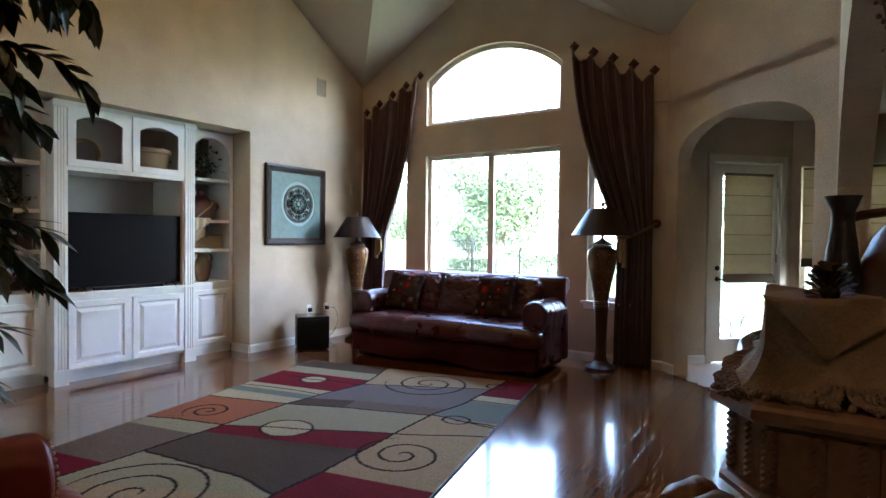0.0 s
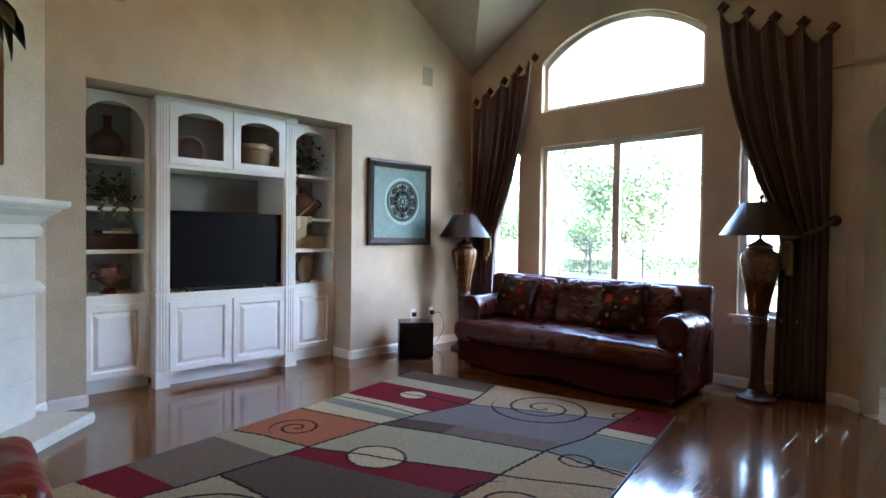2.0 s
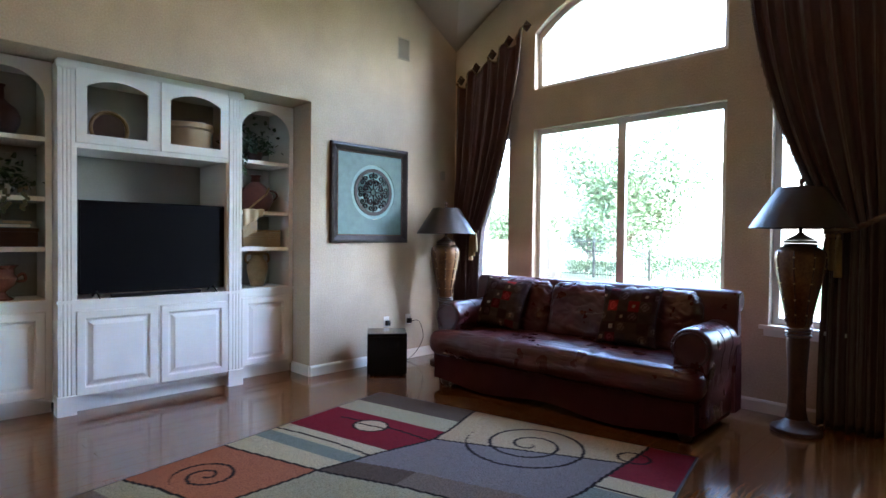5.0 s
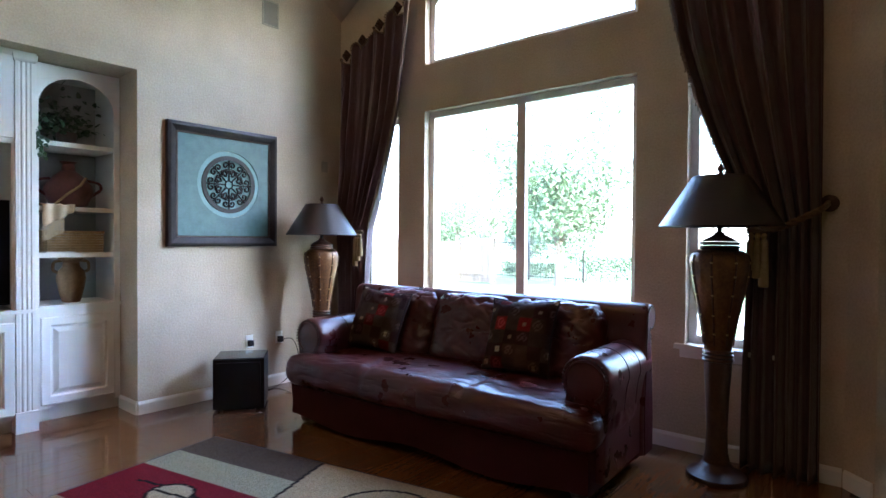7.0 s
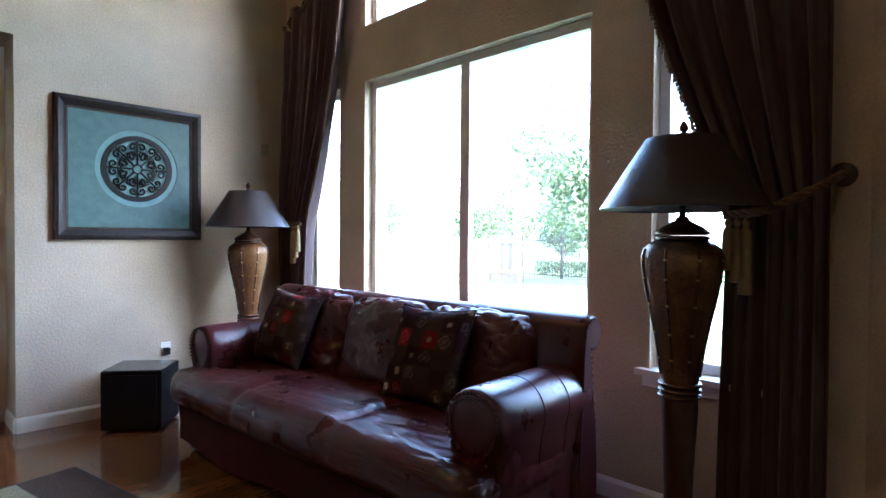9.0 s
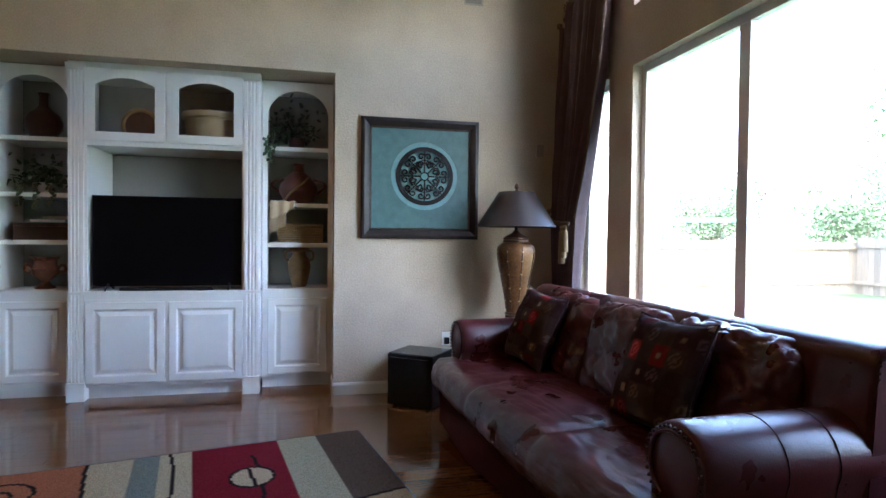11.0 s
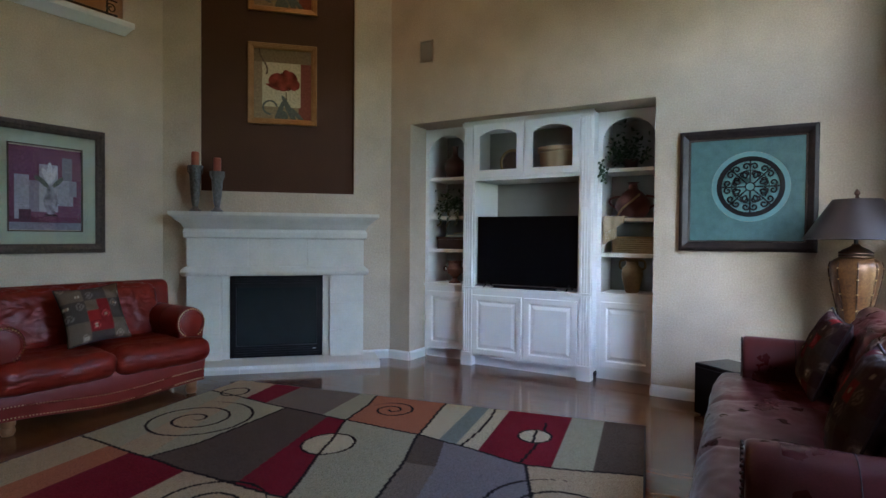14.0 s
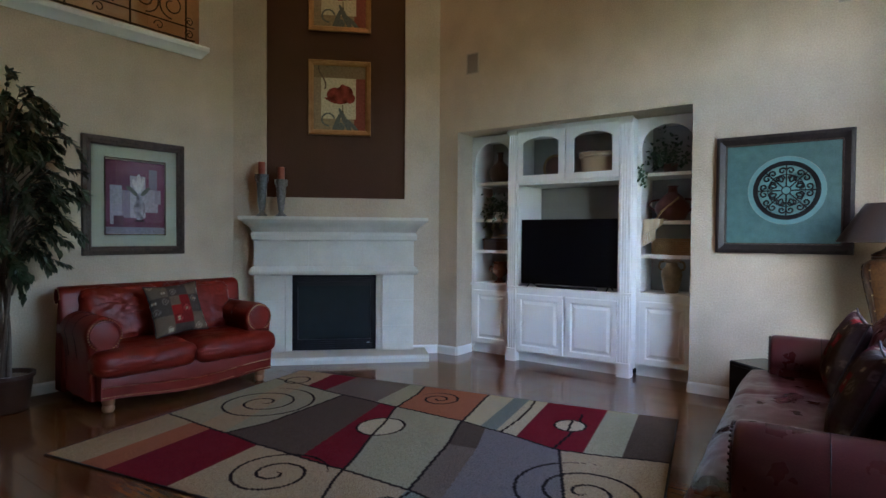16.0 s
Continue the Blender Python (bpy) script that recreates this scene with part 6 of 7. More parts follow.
FRINGE = mat("taupe_twisted_cord", (0.26, 0.19, 0.135), (0.17, 0.125, 0.09), 0.9, 30, 200, 0.3)
PINE = mat("dark_pinecone", (0.06, 0.035, 0.022), (0.03, 0.018, 0.012), 0.7, 20, 90, 0.2)
CLOTH = mat("mottled_gold_cloth", (0.30, 0.20, 0.10), (0.16, 0.11, 0.07), 0.85, 14, 160, 0.3)
cl = thing("draped_cloth", "mottled gold cloth with long twisted fringe on console", "cloth", M_CON)
bm = bmesh.new()
g = []
for i in range(49):
    row = []
    a = 2 * math.pi * i / 48
    for j in range(15):
        q = j / 14
        rx, ry = 0.145 + 0.045 * q ** 5, 0.11 + 0.04 * q ** 5
        fold = 1 + 0.07 * q * math.sin(7 * a + 1.0) + 0.03 * q * math.sin(13 * a)
        z = 1.295 - 0.012 * math.sin(a * 2) - 0.175 * q ** 1.0 + 0.010 * math.sin(5 * a + 3 * q) + 0.012 * noise.noise((4 * math.cos(a), 4 * math.sin(a), 3 * q))
        sq = 1 / max(abs(math.cos(a)), abs(math.sin(a))) ** 0.8
        row.append(bm.verts.new((5.945 + rx * math.cos(a) * fold * sq, -5.13 + ry * math.sin(a) * fold * sq, z)))
    g.append(row)
for i in range(48):
    for j in range(14):
        bm.faces.new((g[i][j], g[i + 1][j], g[i + 1][j + 1], g[i][j + 1]))
bm.faces.new([g[i][0] for i in range(48)])
hem = [Vector(g[i][14].co) for i in range(48)]
part("cloth", bm, CLOTH, cl, "", True)
flap = bmesh.new()
fg = []
for i in range(15):
    u = i / 14
    row = []
    for j in range(9):
        v = j / 8
        x = 5.80 + 0.27 * (u + (0.45 - u) * v * 0.85)
        row.append(flap.verts.new((x, -5.262 - 0.012 * v + 0.006 * math.sin(9 * u + 4 * v) - 0.02 * u, 1.302 - 0.006 * math.sin(6 * u) - 0.10 * v - 0.02 * v * math.sin(3 * u))))
    fg.append(row)
for i in range(14):
    for j in range(8):
        flap.faces.new((fg[i][j], fg[i + 1][j], fg[i + 1][j + 1], fg[i][j + 1]))
o = part("folded_corner", flap, CLOTH, cl, "lighter gold folded corner", True)
o.modifiers.new("thickness", "SOLIDIFY").thickness = 0.004
fr = bmesh.new()
rnd = random.Random(9)
for k in range(48):
    for e in range(3):
        p = hem[k].lerp(hem[(k + 1) % 48], e / 3)
        out = Vector((p.x - 5.945, p.y + 5.13, 0)).normalized()
        side = Vector((-out.y, out.x, 0)) * rnd.uniform(-0.035, 0.035)
        tip = p + out * rnd.uniform(0.06, 0.115) + side
        tip.x, tip.y, tip.z = max(5.722, tip.x), max(-5.335, tip.y), 1.099 + rnd.uniform(0, 0.012)
        mid = p + out * 0.035 + side * 0.3 + Vector((0, 0, rnd.uniform(-0.02, -0.006)))
        pts = smooth_path([p, mid, p.lerp(tip, 0.75) + Vector((0, 0, -0.004)), tip], 6)
        for s in (0, math.pi):
            add_tube(fr, [w + Vector((0.0035 * math.cos(1.3 * i + s), 0.0035 * math.sin(1.3 * i + s), 0.0025 * math.sin(1.3 * i + s))) for i, w in enumerate(pts)], 0.0042, 5)
tagged(part("fringe", fr, FRINGE, cl, "long twisted taupe fringe"), kind="stuff")
box_under = single("covered_box", bevel(add_box(bmesh.new(), 5.87, 6.02, -5.19, -5.07, 1.0925, 1.27), 0.02), DARKWOOD, "dark wooden box under the gold cloth", "box", M_CON)
cone = thing("pinecone", "large open dark brown pinecone on gold cloth", "pinecone", M_CON @ pose(5.925, -5.16, 1.292, 8, -6, 20))
sc = []
for k in range(80):
    t = k / 80
    a = k * 2.3999
    r = 0.046 * math.cos(1.25 * t) ** 0.8
    j = noise.noise((k * 1.7, 3.1, 0.4))
    sc.append((Vector((0.35 * r * math.cos(a), 0.35 * r * math.sin(a), 0.004 + 0.046 * t)), Vector((math.cos(a), math.sin(a), 0.15 + 1.6 * t + 0.5 * j)), Vector((-math.cos(a), -math.sin(a), 1)), 0.036 * (1 + 0.3 * j), 0.021))
o = leaf_mesh("scale_whorl", sc, PINE, cone, "open woody scales", ((0, 0), (0.45, 0.22), (0.85, 0.55), (1, 0.3)))
part("core", lathe([(0.016, 0.0), (0.02, 0.015), (0.016, 0.035), (0.005, 0.05)], 12), PINE, cone, "", True)
VDARK = mat("dark_pewter_vase", (0.045, 0.045, 0.05), (0.03, 0.025, 0.025), 0.35, 14, 60, 0.1, metal=0.4)
pot("tall_vase", [(0.045, 0), (0.05, 0.01), (0.052, 0.12), (0.042, 0.25), (0.026, 0.37), (0.026, 0.40), (0.042, 0.44), (0.036, 0.44)], VDARK, "slim dark pewter vase with flared rim", "vase", M_CON @ pose(5.955, -4.86, 1.093))
jar = pot("handled_jar", [(0.06, 0), (0.085, 0.03), (0.115, 0.15), (0.115, 0.25), (0.08, 0.34), (0.045, 0.38), (0.042, 0.46), (0.05, 0.52), (0.045, 0.52)], BROWNGLAZE, "dark red-brown jar with loop handles holding branches", "jar", M_CON @ pose(6.10, -4.84, 1.093),
          ([(-0.10, 0, 0.22), (-0.15, 0, 0.30), (-0.13, 0, 0.38), (-0.05, 0, 0.40)], [(0.10, 0, 0.22), (0.15, 0, 0.30), (0.13, 0, 0.38), (0.05, 0, 0.40)]))
br = thing("berry_branches", "dry brown berry branches standing in the jar", "branches", M_CON @ pose(6.10, -4.84, 1.50))
rnd = random.Random(12)
for k in range(6):
    dx, dy, h = rnd.uniform(-0.13, 0.05), rnd.uniform(-0.07, 0.07), rnd.uniform(0.6, 1.0)
    pts = smooth_path([(0, 0, 0), (dx * 0.3, dy * 0.3, h * 0.4), (dx * 0.7, dy * 0.8, h * 0.75), (dx, dy, h)], 6)
    b = tube(pts, 0.004, 5, 0.002)
    for p in pts[4:]:
        for _ in range(3):
            o = rvec(rnd) * 0.035
            add_tube(b, [p, p + o], 0.0012, 3)
            bmesh.ops.create_icosphere(b, subdivisions=1, radius=rnd.uniform(0.005, 0.009), matrix=Matrix.Translation(p + o))
    part("branch", b, BARK, br)
SILVER = mat("brushed_silver", (0.45, 0.45, 0.46), rough=0.28, metal=1.0, bump=0.02)
tr = thing("silver_tray", "silver tray with a raised scrolled rim on console", "tray", M_BASE)
b = bmesh.new()
path = smooth_path([(5.72, -5.06, 1.105), (5.682, -4.98, 1.112), (5.668, -4.88, 1.125), (5.678, -4.79, 1.132), (5.70, -4.72, 1.136), (5.72, -4.66, 1.135)], 8)
rows = [[b.verts.new(p + Vector((0.022 - 0.026 * math.cos(q), 0.0, 0.022 * math.sin(q) - 0.004))) for q in (-0.6, -0.1, 0.4, 0.9, 1.5, 2.1)] for p in path]
for p, q in zip(rows, rows[1:]):
    for k in range(5):
        b.faces.new((p[k], p[k + 1], q[k + 1], q[k]))
o = part("rim", b, SILVER, tr, "", True)
o.modifiers.new("thickness", "SOLIDIFY").thickness = 0.004
part("plate", bevel(add_box(bmesh.new(), 5.70, 6.0, -5.0, -4.66, 1.093, 1.099), 0.003, 1), SILVER, tr)

# ---- glazed door, casing and Roman shades of the nook ----
DOORPAINT = mat("cream_door_paint", (0.62, 0.58, 0.50), (0.58, 0.54, 0.46), 0.4, 4, 60, 0.03)
SHADE = mat("woven_tan_shade", (0.42, 0.33, 0.19), (0.33, 0.26, 0.15), 0.85, 20, 160, 0.4)
sn, sl = SHADE.node_tree.nodes, SHADE.node_tree.links
thru, both = sn.new("ShaderNodeBsdfTranslucent"), sn.new("ShaderNodeMixShader")
thru.inputs["Color"].default_value, both.inputs[0].default_value = (0.50, 0.41, 0.27, 1), 0.24
sl.new(sn["Principled BSDF"].outputs[0], both.inputs[1])
sl.new(thru.outputs[0], both.inputs[2])
sl.new(both.outputs[0], sn["Material Output"].inputs["Surface"])
SHADEHEM = mat("dark_shade_hem", (0.15, 0.10, 0.06), (0.11, 0.075, 0.045), 0.85, 20, 160, 0.4)
dr = thing("door_1", "cream glazed exterior door with woven Roman shade", "door")
tagged(dr, kind="structure")
D0, D1, DH = DOOR
NK = on_nook
part("slab", bevel(sheet(rect(D0 + 0.03, D1 - 0.03, 0.012, DH - 0.025), [rect(D0 + 0.15, D1 - 0.15, 0.28, DH - 0.17)], NK, 0.02, 0.065), 0.004, 1), DOORPAINT, dr)
part("jamb", sheet([(D0 + 0.001, 0.001), (D0 + 0.026, 0.001), (D0 + 0.026, DH - 0.02), (D1 - 0.026, DH - 0.02), (D1 - 0.026, 0.001), (D1 - 0.001, 0.001), (D1 - 0.001, DH - 0.001), (D0 + 0.001, DH - 0.001)], [], NK, 0.002, 0.14), DOORPAINT, dr)
part("casing", bevel(sheet([(D0 - 0.075, 0.001), (D0 + 0.008, 0.001), (D0 + 0.008, DH - 0.008), (D1 - 0.008, DH - 0.008), (D1 - 0.008, 0.001), (D1 + 0.075, 0.001), (D1 + 0.075, DH + 0.075), (D0 - 0.075, DH + 0.075)], [], NK, -0.02, -0.001), 0.005, 2), DOORPAINT, dr, "moulded cream casing")
part("threshold", box(0, 0.1, 0, 0.01, 0, 0.01), BLACK, dr).matrix_basis = Matrix.Translation(NK(D0 + 0.3, 0.0, 0.03))
g = part("pane", sheet(rect(D0 + 0.145, D1 - 0.145, 0.275, DH - 0.165), [], NK, 0.040, 0.044), GLASS, dr)
g.visible_shadow = False
part("deadbolt", lathe([(0.03, 0), (0.03, 0.012), (0.018, 0.02)], 16), BLACK, dr, "black deadbolt", True, Matrix.Translation(NK(D0 + 0.09, 1.13, 0.018)) @ pose(0, 0, 0, 90, 0, 45))
h = part("door_handle", lathe([(0.028, 0), (0.028, 0.01), (0.014, 0.02), (0.012, 0.05)], 16), BLACK, dr, "black lever handle", True, Matrix.Translation(NK(D0 + 0.09, 1.0, 0.018)) @ pose(0, 0, 0, 90, 0, 45))
part("lever", tube([NK(D0 + 0.09, 1.0, -0.03), NK(D0 + 0.15, 1.0, -0.036), NK(D0 + 0.20, 0.992, -0.032)], 0.009, 7), BLACK, dr, "", True)
for z in (0.3, 1.2, 2.1):
    part("hinge", bevel(sheet(rect(D1 - 0.04, D1 - 0.015, z, z + 0.10), [], NK, 0.008, 0.0195), 0.002, 1), SILVER, dr)


def roman_shade(u0, u1, z0, z1, to3d, t0, label, folds=5):
    s = thing("roman_shade", label, "window shade", group="woven Roman shades")
    hgt = (z1 - z0 - 0.10) / folds
    for k in range(folds):
        a = z0 + 0.10 + hgt * k
        part("fold", prism([(0.0, a + 0.003), (-0.006, a + hgt * 0.5), (0.0, a + hgt - 0.003), (0.005, a + hgt - 0.003), (-0.001, a + hgt * 0.5), (0.005, a + 0.003)], lambda u, v, t: to3d(t, v, t0 + u), u0, u1), SHADE, s)
        part("rod", tube([to3d(u0, a, t0 - 0.002), to3d(u1, a, t0 - 0.002)], 0.004, 5), SHADEHEM, s)
    part("hem", prism([(-0.05, z0), (-0.055, z0 + 0.012), (-0.012, z0 + 0.10), (0.006, z0 + 0.10), (0.0, z0 + 0.02)], lambda u, v, t: to3d(t, v, t0 + u), u0 - 0.008, u1 + 0.012), SHADEHEM, s, "darker folded hem")
    part("head_rail", bevel(prism([(-0.01, z1), (0.012, z1), (0.012, z1 + 0.03), (-0.01, z1 + 0.03)], lambda u, v, t: to3d(t, v, t0 + u), u0, u1), 0.003, 1), SHADEHEM, s)
    return s


roman_shade(D0 + 0.155, D1 - 0.12, 0.96, DH - 0.17, NK, -0.005, "tan woven Roman shade half lowered on the door")
roman_shade(5.72, 6.68, 1.15, 2.32, on_nook_north, 0.03, "tan woven Roman shade half lowered in the nook")


# ---- outside ----
GRADE = -0.15
LAWN = mat("lawn_grass", (0.055, 0.095, 0.03), (0.035, 0.065, 0.02), 0.9, 1.2, 40, 0.4, 30)
CONCRETE = mat("pale_concrete", (0.26, 0.25, 0.23), (0.21, 0.20, 0.185), 0.85, 1.5, 60, 0.1)
WOODFENCE = mat("weathered_fence_wood", (0.13, 0.11, 0.085), (0.085, 0.07, 0.052), 0.85, 3, 40, 0.3, stretch=(6, 6, 0.5), piece=0.25)
BRICK = mat("brown_brick", (0.20, 0.115, 0.085), (0.14, 0.08, 0.06), 0.85, 12, 80, 0.3, piece=0.25)
MORTAR = mat("pale_mortar", (0.42, 0.39, 0.34), rough=0.9)
TEALPAINT = mat("teal_playset_paint", (0.06, 0.30, 0.26), rough=0.5)
structure("ground", sheet(rect(-300, 300, -260, 340), [rect(-0.85, 8.3, -9.2, 0.14)], lambda u, v, t: (u, v, t), GRADE - 0.3, GRADE), LAWN, "green lawn reaching to the horizon")
structure("pavement", sheet([(-8.3, 6.2), (-2.0, 6.2), (3.0, 7.4), (13, 7.4), (13, 9), (-8.3, 9)], [], lambda u, v, t: (u, v, t), GRADE + 0.001, GRADE + 0.05), CONCRETE, "pale concrete walk across the lawn")


def tree(m, h, r, trunk_h, seed, n, label, name="tree", lean=0.15, dense=1.0):
    rnd = random.Random(seed)
    t = thing(name, label, "tree", m, "garden trees")
    tips = []
    b = bmesh.new()
    top = Vector((rnd.uniform(-lean, lean), rnd.uniform(-lean, lean), trunk_h))
    add_tube(b, smooth_path([(0, 0, -0.1), (0.02, 0.01, trunk_h * 0.5), top], 6), 0.055 * h * 0.5, 9, 0.035 * h * 0.5)
    part("trunk", b, BARK, t, "tapered brown trunk", True)
    b = bmesh.new()
    for k in range(16):
        a = 2.4 * k + rnd.uniform(-0.3, 0.3)
        f = rnd.uniform(0.25, 1.0)
        end = top + Vector((r * 0.85 * math.cos(a) * math.sin(f * 2.2), r * 0.85 * math.sin(a) * math.sin(f * 2.2), (h - trunk_h) * f * 0.9))
        mid = top.lerp(end, 0.5) + rvec(rnd) * 0.15 * r
        pts = smooth_path([top - Vector((0, 0, 0.15)), mid, end], 6)
        add_tube(b, pts, 0.018 * h * 0.5, 5, 0.005)
        tips += pts[4:]
        for _ in range(3):
            q = rnd.choice(pts[5:])
            e = q + rvec(rnd) * 0.35 * r
            add_tube(b, [q, q.lerp(e, 0.5) + rvec(rnd) * 0.05, e], 0.010, 4, 0.003)
            tips += [q.lerp(e, 0.6), e]
    part("limbs", b, BARK, t, "", True)
    leaves = []
    clumps = [p + rvec(rnd) * 0.22 * r for p in tips for _ in range(3)]
    for k in range(int(n * 2)):
        c = rnd.choice(clumps)
        p = c + Vector((rnd.gauss(0, 1), rnd.gauss(0, 1), rnd.gauss(0, 0.7))) * (0.12 * r * dense)
        leaves.append((p, rvec(rnd), rvec(rnd), rnd.uniform(0.10, 0.20) * max(1, h / 5.8), rnd.uniform(0.06, 0.105) * max(1, h / 5.8)))
    leaf_mesh("crown", leaves, TREELEAF, t, "uneven crown of small green leaves", ((0, 0), (0.5, 0.5), (1, 0)))
    return t


tree(pose(-4.55, 13.4, GRADE), 6.1, 3.0, 1.6, 1, 7000, "young oak on the lawn with an airy crown")
tree(pose(-9.4, 19.0, GRADE), 3.8, 1.5, 0.8, 2, 2200, "small leafy tree beyond the iron fence")
tree(pose(-27.0, 22.5, GRADE), 7.6, 4.6, 1.2, 3, 6000, "large leafy tree beyond the wooden fence")
tree(pose(-15.5, 21.0, GRADE), 6.4, 3.2, 0.9, 4, 4600, "leafy tree far behind the fence")
tree(pose(-21.0, 31.0, GRADE), 7.4, 4.2, 1.2, 6, 4000, "distant leafy tree behind the fence")
tree(pose(2.0, 38.0, GRADE), 8.0, 3.8, 2.0, 7, 3000, "distant leafy tree across the lawn")
tree(pose(6.5, 15.0, GRADE), 6.0, 2.6, 1.6, 8, 3000, "leafy tree at the side of the lawn")


def hedge(x0, x1, y, h, seed, label):
    rnd = random.Random(seed)
    t = thing("hedge", label, "hedge", group="clipped hedges")
    leaves = []
    for k in range(int((x1 - x0) * 1100)):
        p = Vector((rnd.uniform(x0, x1), y + rnd.uniform(-0.35, 0.35), GRADE + h * rnd.random() ** 0.6))
        leaves.append((p, rvec(rnd) + Vector((0, -0.4, 0.3)), rvec(rnd), rnd.uniform(0.06, 0.11), rnd.uniform(0.04, 0.06)))
    leaf_mesh("foliage", leaves, HEDGELEAF, t, "clipped small-leaved foliage", ((0, 0), (0.5, 0.5), (1, 0)))
    b = bmesh.new()
    n = int((x1 - x0) / 0.6)
    for k in range(n):
        add_tube(b, [(x0 + 0.3 + 0.6 * k, y, GRADE - 0.05), (x0 + 0.3 + 0.6 * k + 0.1, y, GRADE + h * 0.7)], 0.03, 5, 0.01)
    part("stems", b, BARK, t)
    return t


hedge(-5.3, 1.2, 16.4, 0.95, 3, "clipped green hedge behind the oak")
hedge(-9.2, -6.2, 17.0, 0.6, 4, "low green hedge behind the iron fence")

fence = thing("iron_fence", "black iron picket fence at the lawn's edge", "fence")
FY = 15.6
for z in (0.12, 1.05, 1.45):
    part("rail_bar", box(-9.4, -4.7, FY - 0.015, FY + 0.015, GRADE + z, GRADE + z + 0.035), IRON, fence)
for k in range(40):
    x = -9.35 + 0.118 * k
    part("picket", box(x - 0.009, x + 0.009, FY - 0.009, FY + 0.009, GRADE, GRADE + 1.62), IRON, fence)
for x in (-9.4, -7.05, -5.8, -4.7):
    p = part("post", box(x - 0.035, x + 0.035, FY - 0.035, FY + 0.035, GRADE - 0.05, GRADE + 1.78), IRON, fence)
    part("cap", lathe([(0.05, 0), (0.04, 0.03), (0.005, 0.06)], 8), IRON, p, "", False, pose(x, FY, GRADE + 1.78))

wf = thing("wooden_fence", "weathered wooden board fence around the yard", "fence")
for k in range(110):
    x = -26.0 + 0.15 * k * 1.16
    if x > -7.0:
        break
    if x < -8.6:
        continue
    hgt = 1.62 + 0.03 * noise.noise((x, 0, 0)) - (0.22 if x < -14 else 0)
    part("board", box(x, x + 0.165, 12.98, 13.0, GRADE + 0.02, GRADE + hgt), WOODFENCE, wf)
for z in (0.3, 1.35):
    part("rail_bar", box(-8.6, -6.9, 12.93, 12.98, GRADE + z, GRADE + z + 0.09), WOODFENCE, wf)
for k in range(2):
    part("post", box(-8.6 + 1.6 * k, -8.5 + 1.6 * k, 12.83, 12.93, GRADE - 0.05, GRADE + 1.7), WOODFENCE, wf)
wf2 = thing("wooden_fence", "weathered wooden side fence with a cap rail", "fence")
for k in range(75):
    y = 1.8 + 0.15 * k
    part("board", box(-8.5, -8.48, y, y + 0.142, GRADE + 0.02, GRADE + 1.5 + 0.02 * math.sin(k * 3.0)), WOODFENCE, wf2)
for z in (0.3, 1.3):
    part("rail_bar", box(-8.48, -8.43, 1.8, 13.0, GRADE + z, GRADE + z + 0.09), WOODFENCE, wf2)

ps = thing("swing_set", "teal swing-set frame beyond the fence", "swing set", pose(-12.4, 11.0, GRADE, 0, 0, 53))
part("beam", box(-1.5, 1.5, -0.07, 0.07, 2.15, 2.29), TEALPAINT, ps)
for x in (-1.4, 1.4):
    for s in (-1, 1):
        part("leg", tube([(x, 0, 2.2), (x + 0.1 * s, 1.0 * s, -0.02)], 0.05, 8), TEALPAINT, ps)
for x in (-0.6, 0.5):
    part("swing_chain", tube([(x, 0, 2.16), (x, 0, 0.6)], 0.015, 4), IRON, ps)

# patio chair seen through the glazed door
CHAIRM = mat("grey_metal_chair", (0.12, 0.13, 0.14), rough=0.4, metal=0.3, bump=0.02)
ch = thing("patio_chair", "grey metal patio chair with mesh seat outside", "chair", pose(5.0, 1.80, GRADE, 0, 0, 40) @ Matrix.Scale(0.9, 4))
part("seat", puff(-0.24, 0.24, -0.24, 0.24, 0.41, 0.44, 0.014, 0.004, wrinkle=0.0), PAPER, ch, "pale mesh seat", True)
for x in (-0.26, 0.26):
    part("side_frame", tube(smooth_path([(x, -0.28, 0), (x, -0.26, 0.4), (x, -0.24, 0.62), (x, -0.1, 0.66), (x, 0.2, 0.64), (x, 0.27, 0.4), (x, 0.32, 0)], 6), 0.014, 8), CHAIRM, ch, "", True)
part("back_frame", tube(smooth_path([(-0.24, 0.24, 0.42), (-0.24, 0.32, 0.8), (-0.15, 0.36, 0.95), (0.15, 0.36, 0.95), (0.24, 0.32, 0.8), (0.24, 0.24, 0.42)], 6), 0.014, 8), CHAIRM, ch, "", True)
part("backrest", puff(-0.22, 0.22, 0.29, 0.31, 0.5, 0.9, 0.008, 0.0, wrinkle=0.0), PAPER, ch, "pale mesh back", True)

# brick facing outside the window wall and the nook
brick_me = bpy.data.meshes.new("brick")
b = box(-0.095, 0.095, -0.045, 0.045, -0.029, 0.029, 0.003, 1)
b.to_mesh(brick_me)
b.free()
brick_me.materials.append(BRICK)
half_me = bpy.data.meshes.new("half_brick")
b = box(-0.045, 0.045, -0.045, 0.045, -0.029, 0.029, 0.003, 1)
b.to_mesh(half_me)
b.free()
half_me.materials.append(BRICK)
veneer = structure("wall_north_brick", sheet([(-1.0, GRADE), (4.22, GRADE), (4.22, 3.7), (2.2, 4.95), (0.0, 3.7), (-1.0, 3.7)], [rect(a, b, SILL - 0.05, HEAD + 0.0) for a, b in ((WIN_L, WIN_R), *SIDE_WINDOWS)] + [segment_loop(WIN_L, WIN_R, 3.02, 3.67, 0.375, 24)],
                                             lambda u, v, t: (u, t, v), 0.155, 0.235), MORTAR, "brown brick facing with pale mortar")


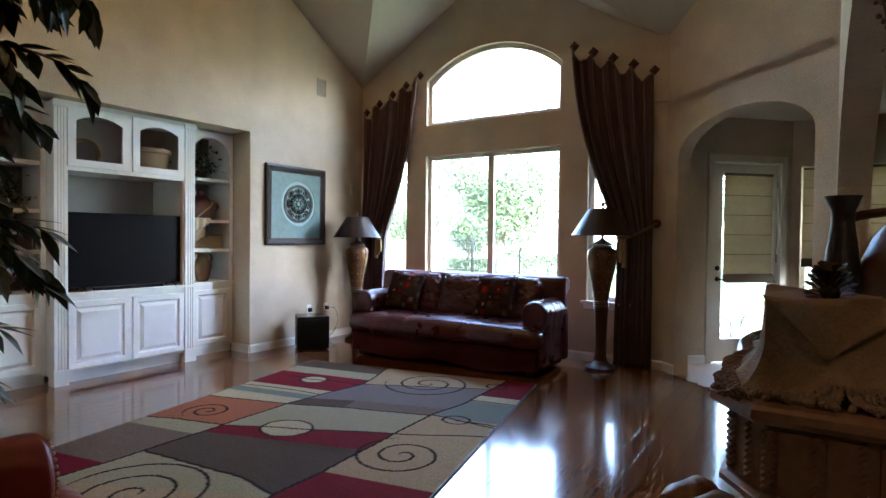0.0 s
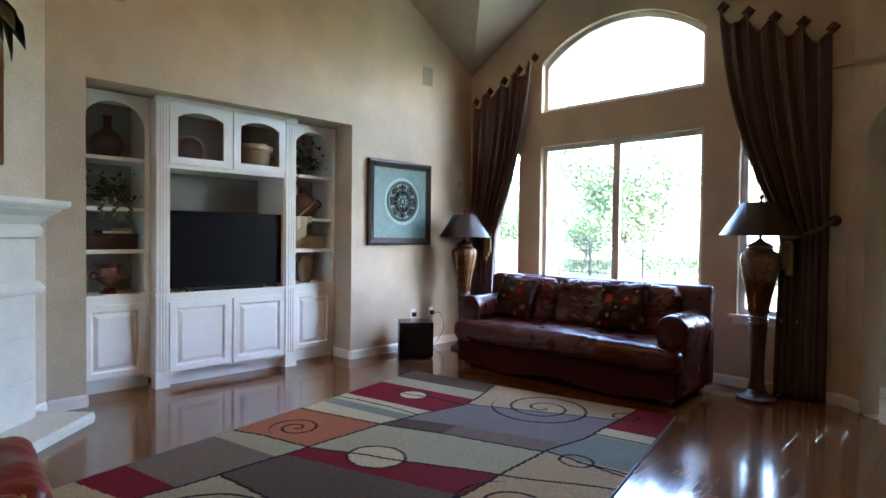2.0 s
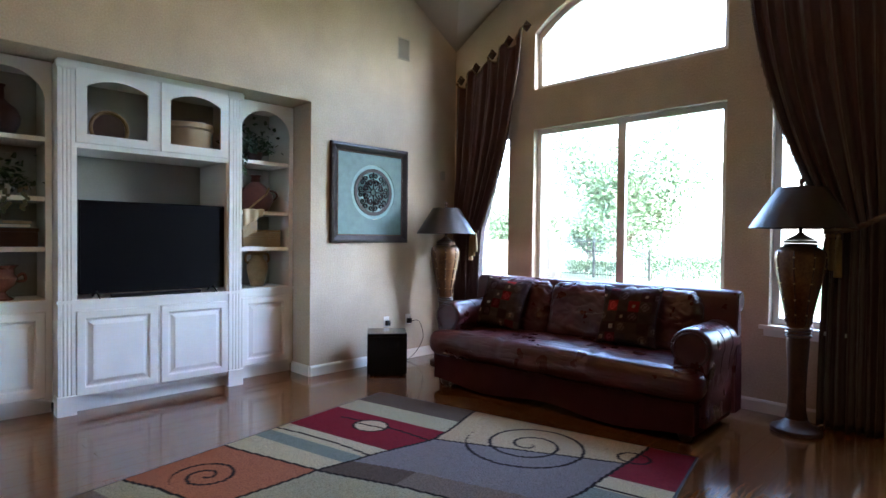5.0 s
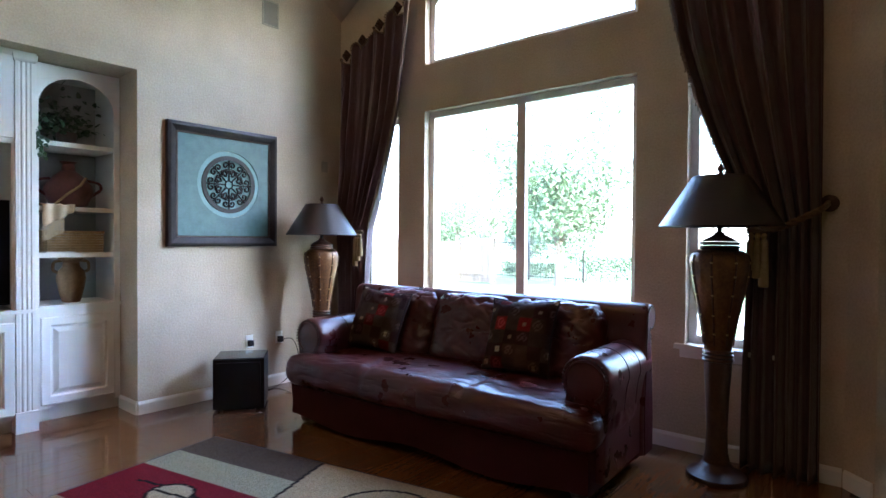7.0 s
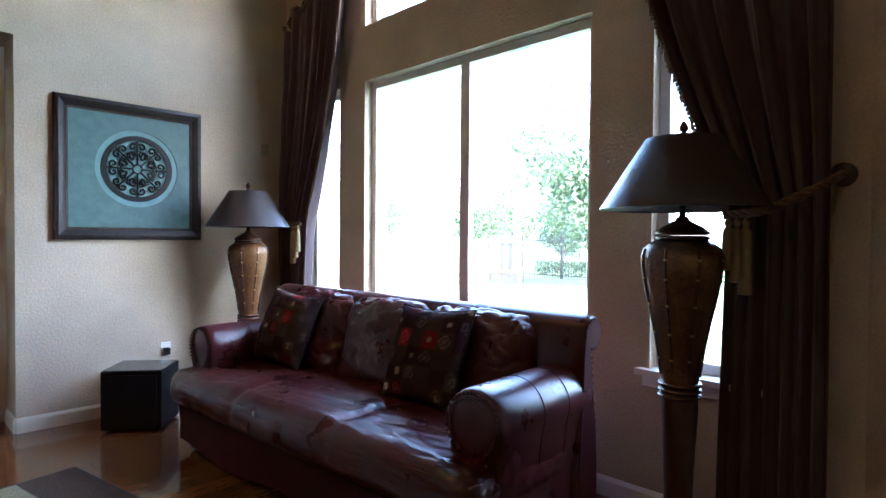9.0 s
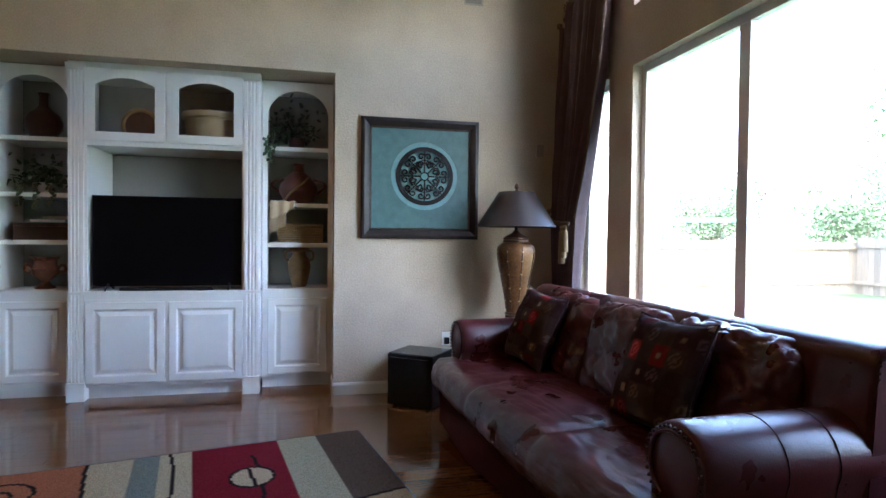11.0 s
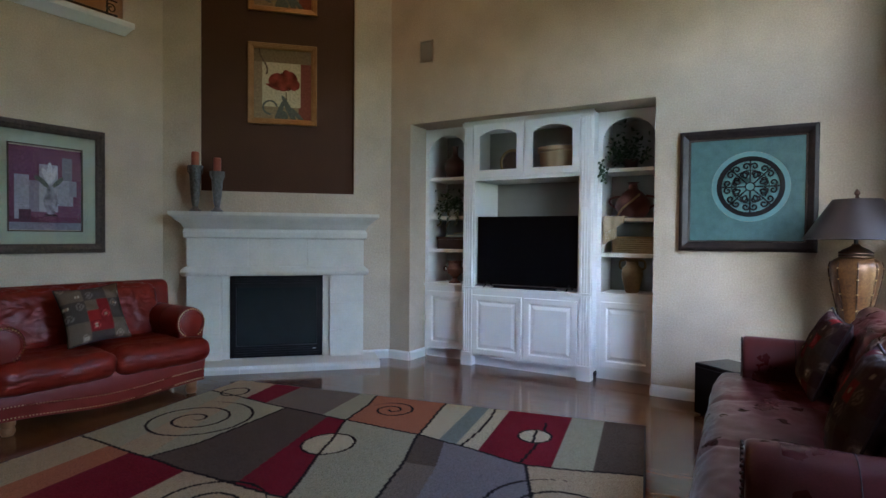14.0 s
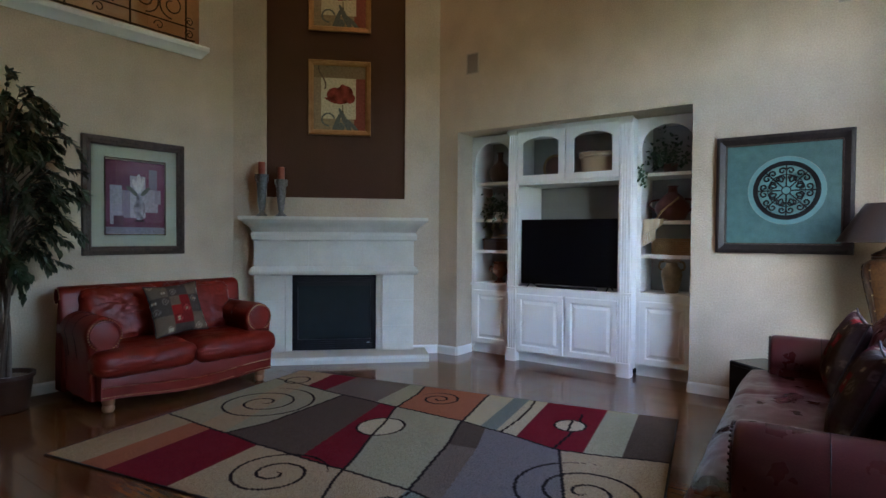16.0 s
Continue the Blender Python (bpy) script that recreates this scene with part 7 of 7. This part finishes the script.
def lay(parent, to3d, ang, u, v, t, half=False):
    ob = new("half_brick" if half else "brick", half_me if half else brick_me)
    ob.parent = parent
    ob.matrix_basis = Matrix.Translation(to3d(u, v, t)) @ Matrix.Rotation(ang, 4, "Z")


for side_u, way in ((WIN_L, -1), (WIN_R, 1), (0.36, -1), (4.06, 1)):
    for k in range(27):
        z = SILL - 0.02 + 0.07 * k
        lay(veneer, lambda u, v, t: (u, t, v), 0, side_u + way * (0.097 if k % 2 else 0.047), z, 0.195, not k % 2)
nookbrick = structure("wall_nook_brick", sheet(rect(-0.32, 0.62, GRADE, 2.95), [], on_nook, 0.155, 0.22), MORTAR, "brown brick facing outside the nook")
for k in range(40):
    z = GRADE + 0.05 + 0.07 * k
    for i in range(4):
        u = -0.22 + 0.2 * i + (0.1 if k % 2 else 0)
        if u < 0.55:
            lay(nookbrick, on_nook, radians(45), u, z, 0.185)

# ---- hardwood planks ----
def plank_mesh(name, ln, w=0.127):
    b = add_box(bmesh.new(), -w / 2 + 0.0006, w / 2 - 0.0006, 0.0006, ln - 0.0006, -0.0115, 0)
    bmesh.ops.bevel(b, geom=[e for e in b.edges if e.verts[0].co.z > -0.001 and e.verts[1].co.z > -0.001], offset=0.0005, segments=1, affect="EDGES")
    me = bpy.data.meshes.new(name)
    b.to_mesh(me)
    b.free()
    me.materials.append(WOODFLOOR)
    return me


floor_ob = bpy.data.objects["floor"]
PL = {ln: plank_mesh("plank", ln) for ln in (0.6, 0.9, 1.2, 1.5)}
rnd = random.Random(21)
near, far = [], []
x = -0.40
while x < 6.35:
    y = -9.2 - rnd.random()
    while y < 0.2:
        ln = rnd.choice((0.9, 1.2, 1.5, 1.2))
        (near if (0.2 < x < 5.9 and -6.4 < y and y + ln < min(0.1, 4.4 - x)) else far).append((x, y, ln))
        y += ln
    x += 0.127
rnd.shuffle(near)
far += near[300:]
for x, y, ln in near[:300]:
    ob = new("plank", PL[ln])
    ob.parent = floor_ob
    ob.matrix_basis = pose(x, y, 0)
verts, faces = [], []
for x, y, ln in far:
    y1 = min(y + ln, 0.14 if x < 4.4 else 4.45 - x - 0.02)
    y0 = max(y, -9.2)
    if y1 - y0 < 0.03:
        continue
    k = len(verts)
    a, b, c = 0.0629, 0.0012, 0.0005
    verts += [(x - a, y0 + b, -0.0115), (x + a, y0 + b, -0.0115), (x + a, y1 - b, -0.0115), (x - a, y1 - b, -0.0115)]
    verts += [(x - a, y0 + b, -c), (x + a, y0 + b, -c), (x + a, y1 - b, -c), (x - a, y1 - b, -c)]
    verts += [(x - a + c, y0 + b + c, 0), (x + a - c, y0 + b + c, 0), (x + a - c, y1 - b - c, 0), (x - a + c, y1 - b - c, 0)]
    for o in (0, 4):
        for q in range(4):
            r = (q + 1) % 4
            faces.append((k + o + q, k + o + r, k + o + 4 + r, k + o + 4 + q))
    faces.append((k + 8, k + 9, k + 10, k + 11))
me = bpy.data.meshes.new("planks_rest")
me.from_pydata(verts, [], faces)
me.materials.append(WOODREST)
rest = new("plank_field", me)
rest.parent = floor_ob
tagged(rest, "glossy brown hardwood planks", kind="stuff")

# hall and kitchen floor beyond the planks
structure("floor_hall", box(6.4, 8.2, -9.2, -1.53, -0.011, -0.001), TILE, "tan tile floor of the kitchen")
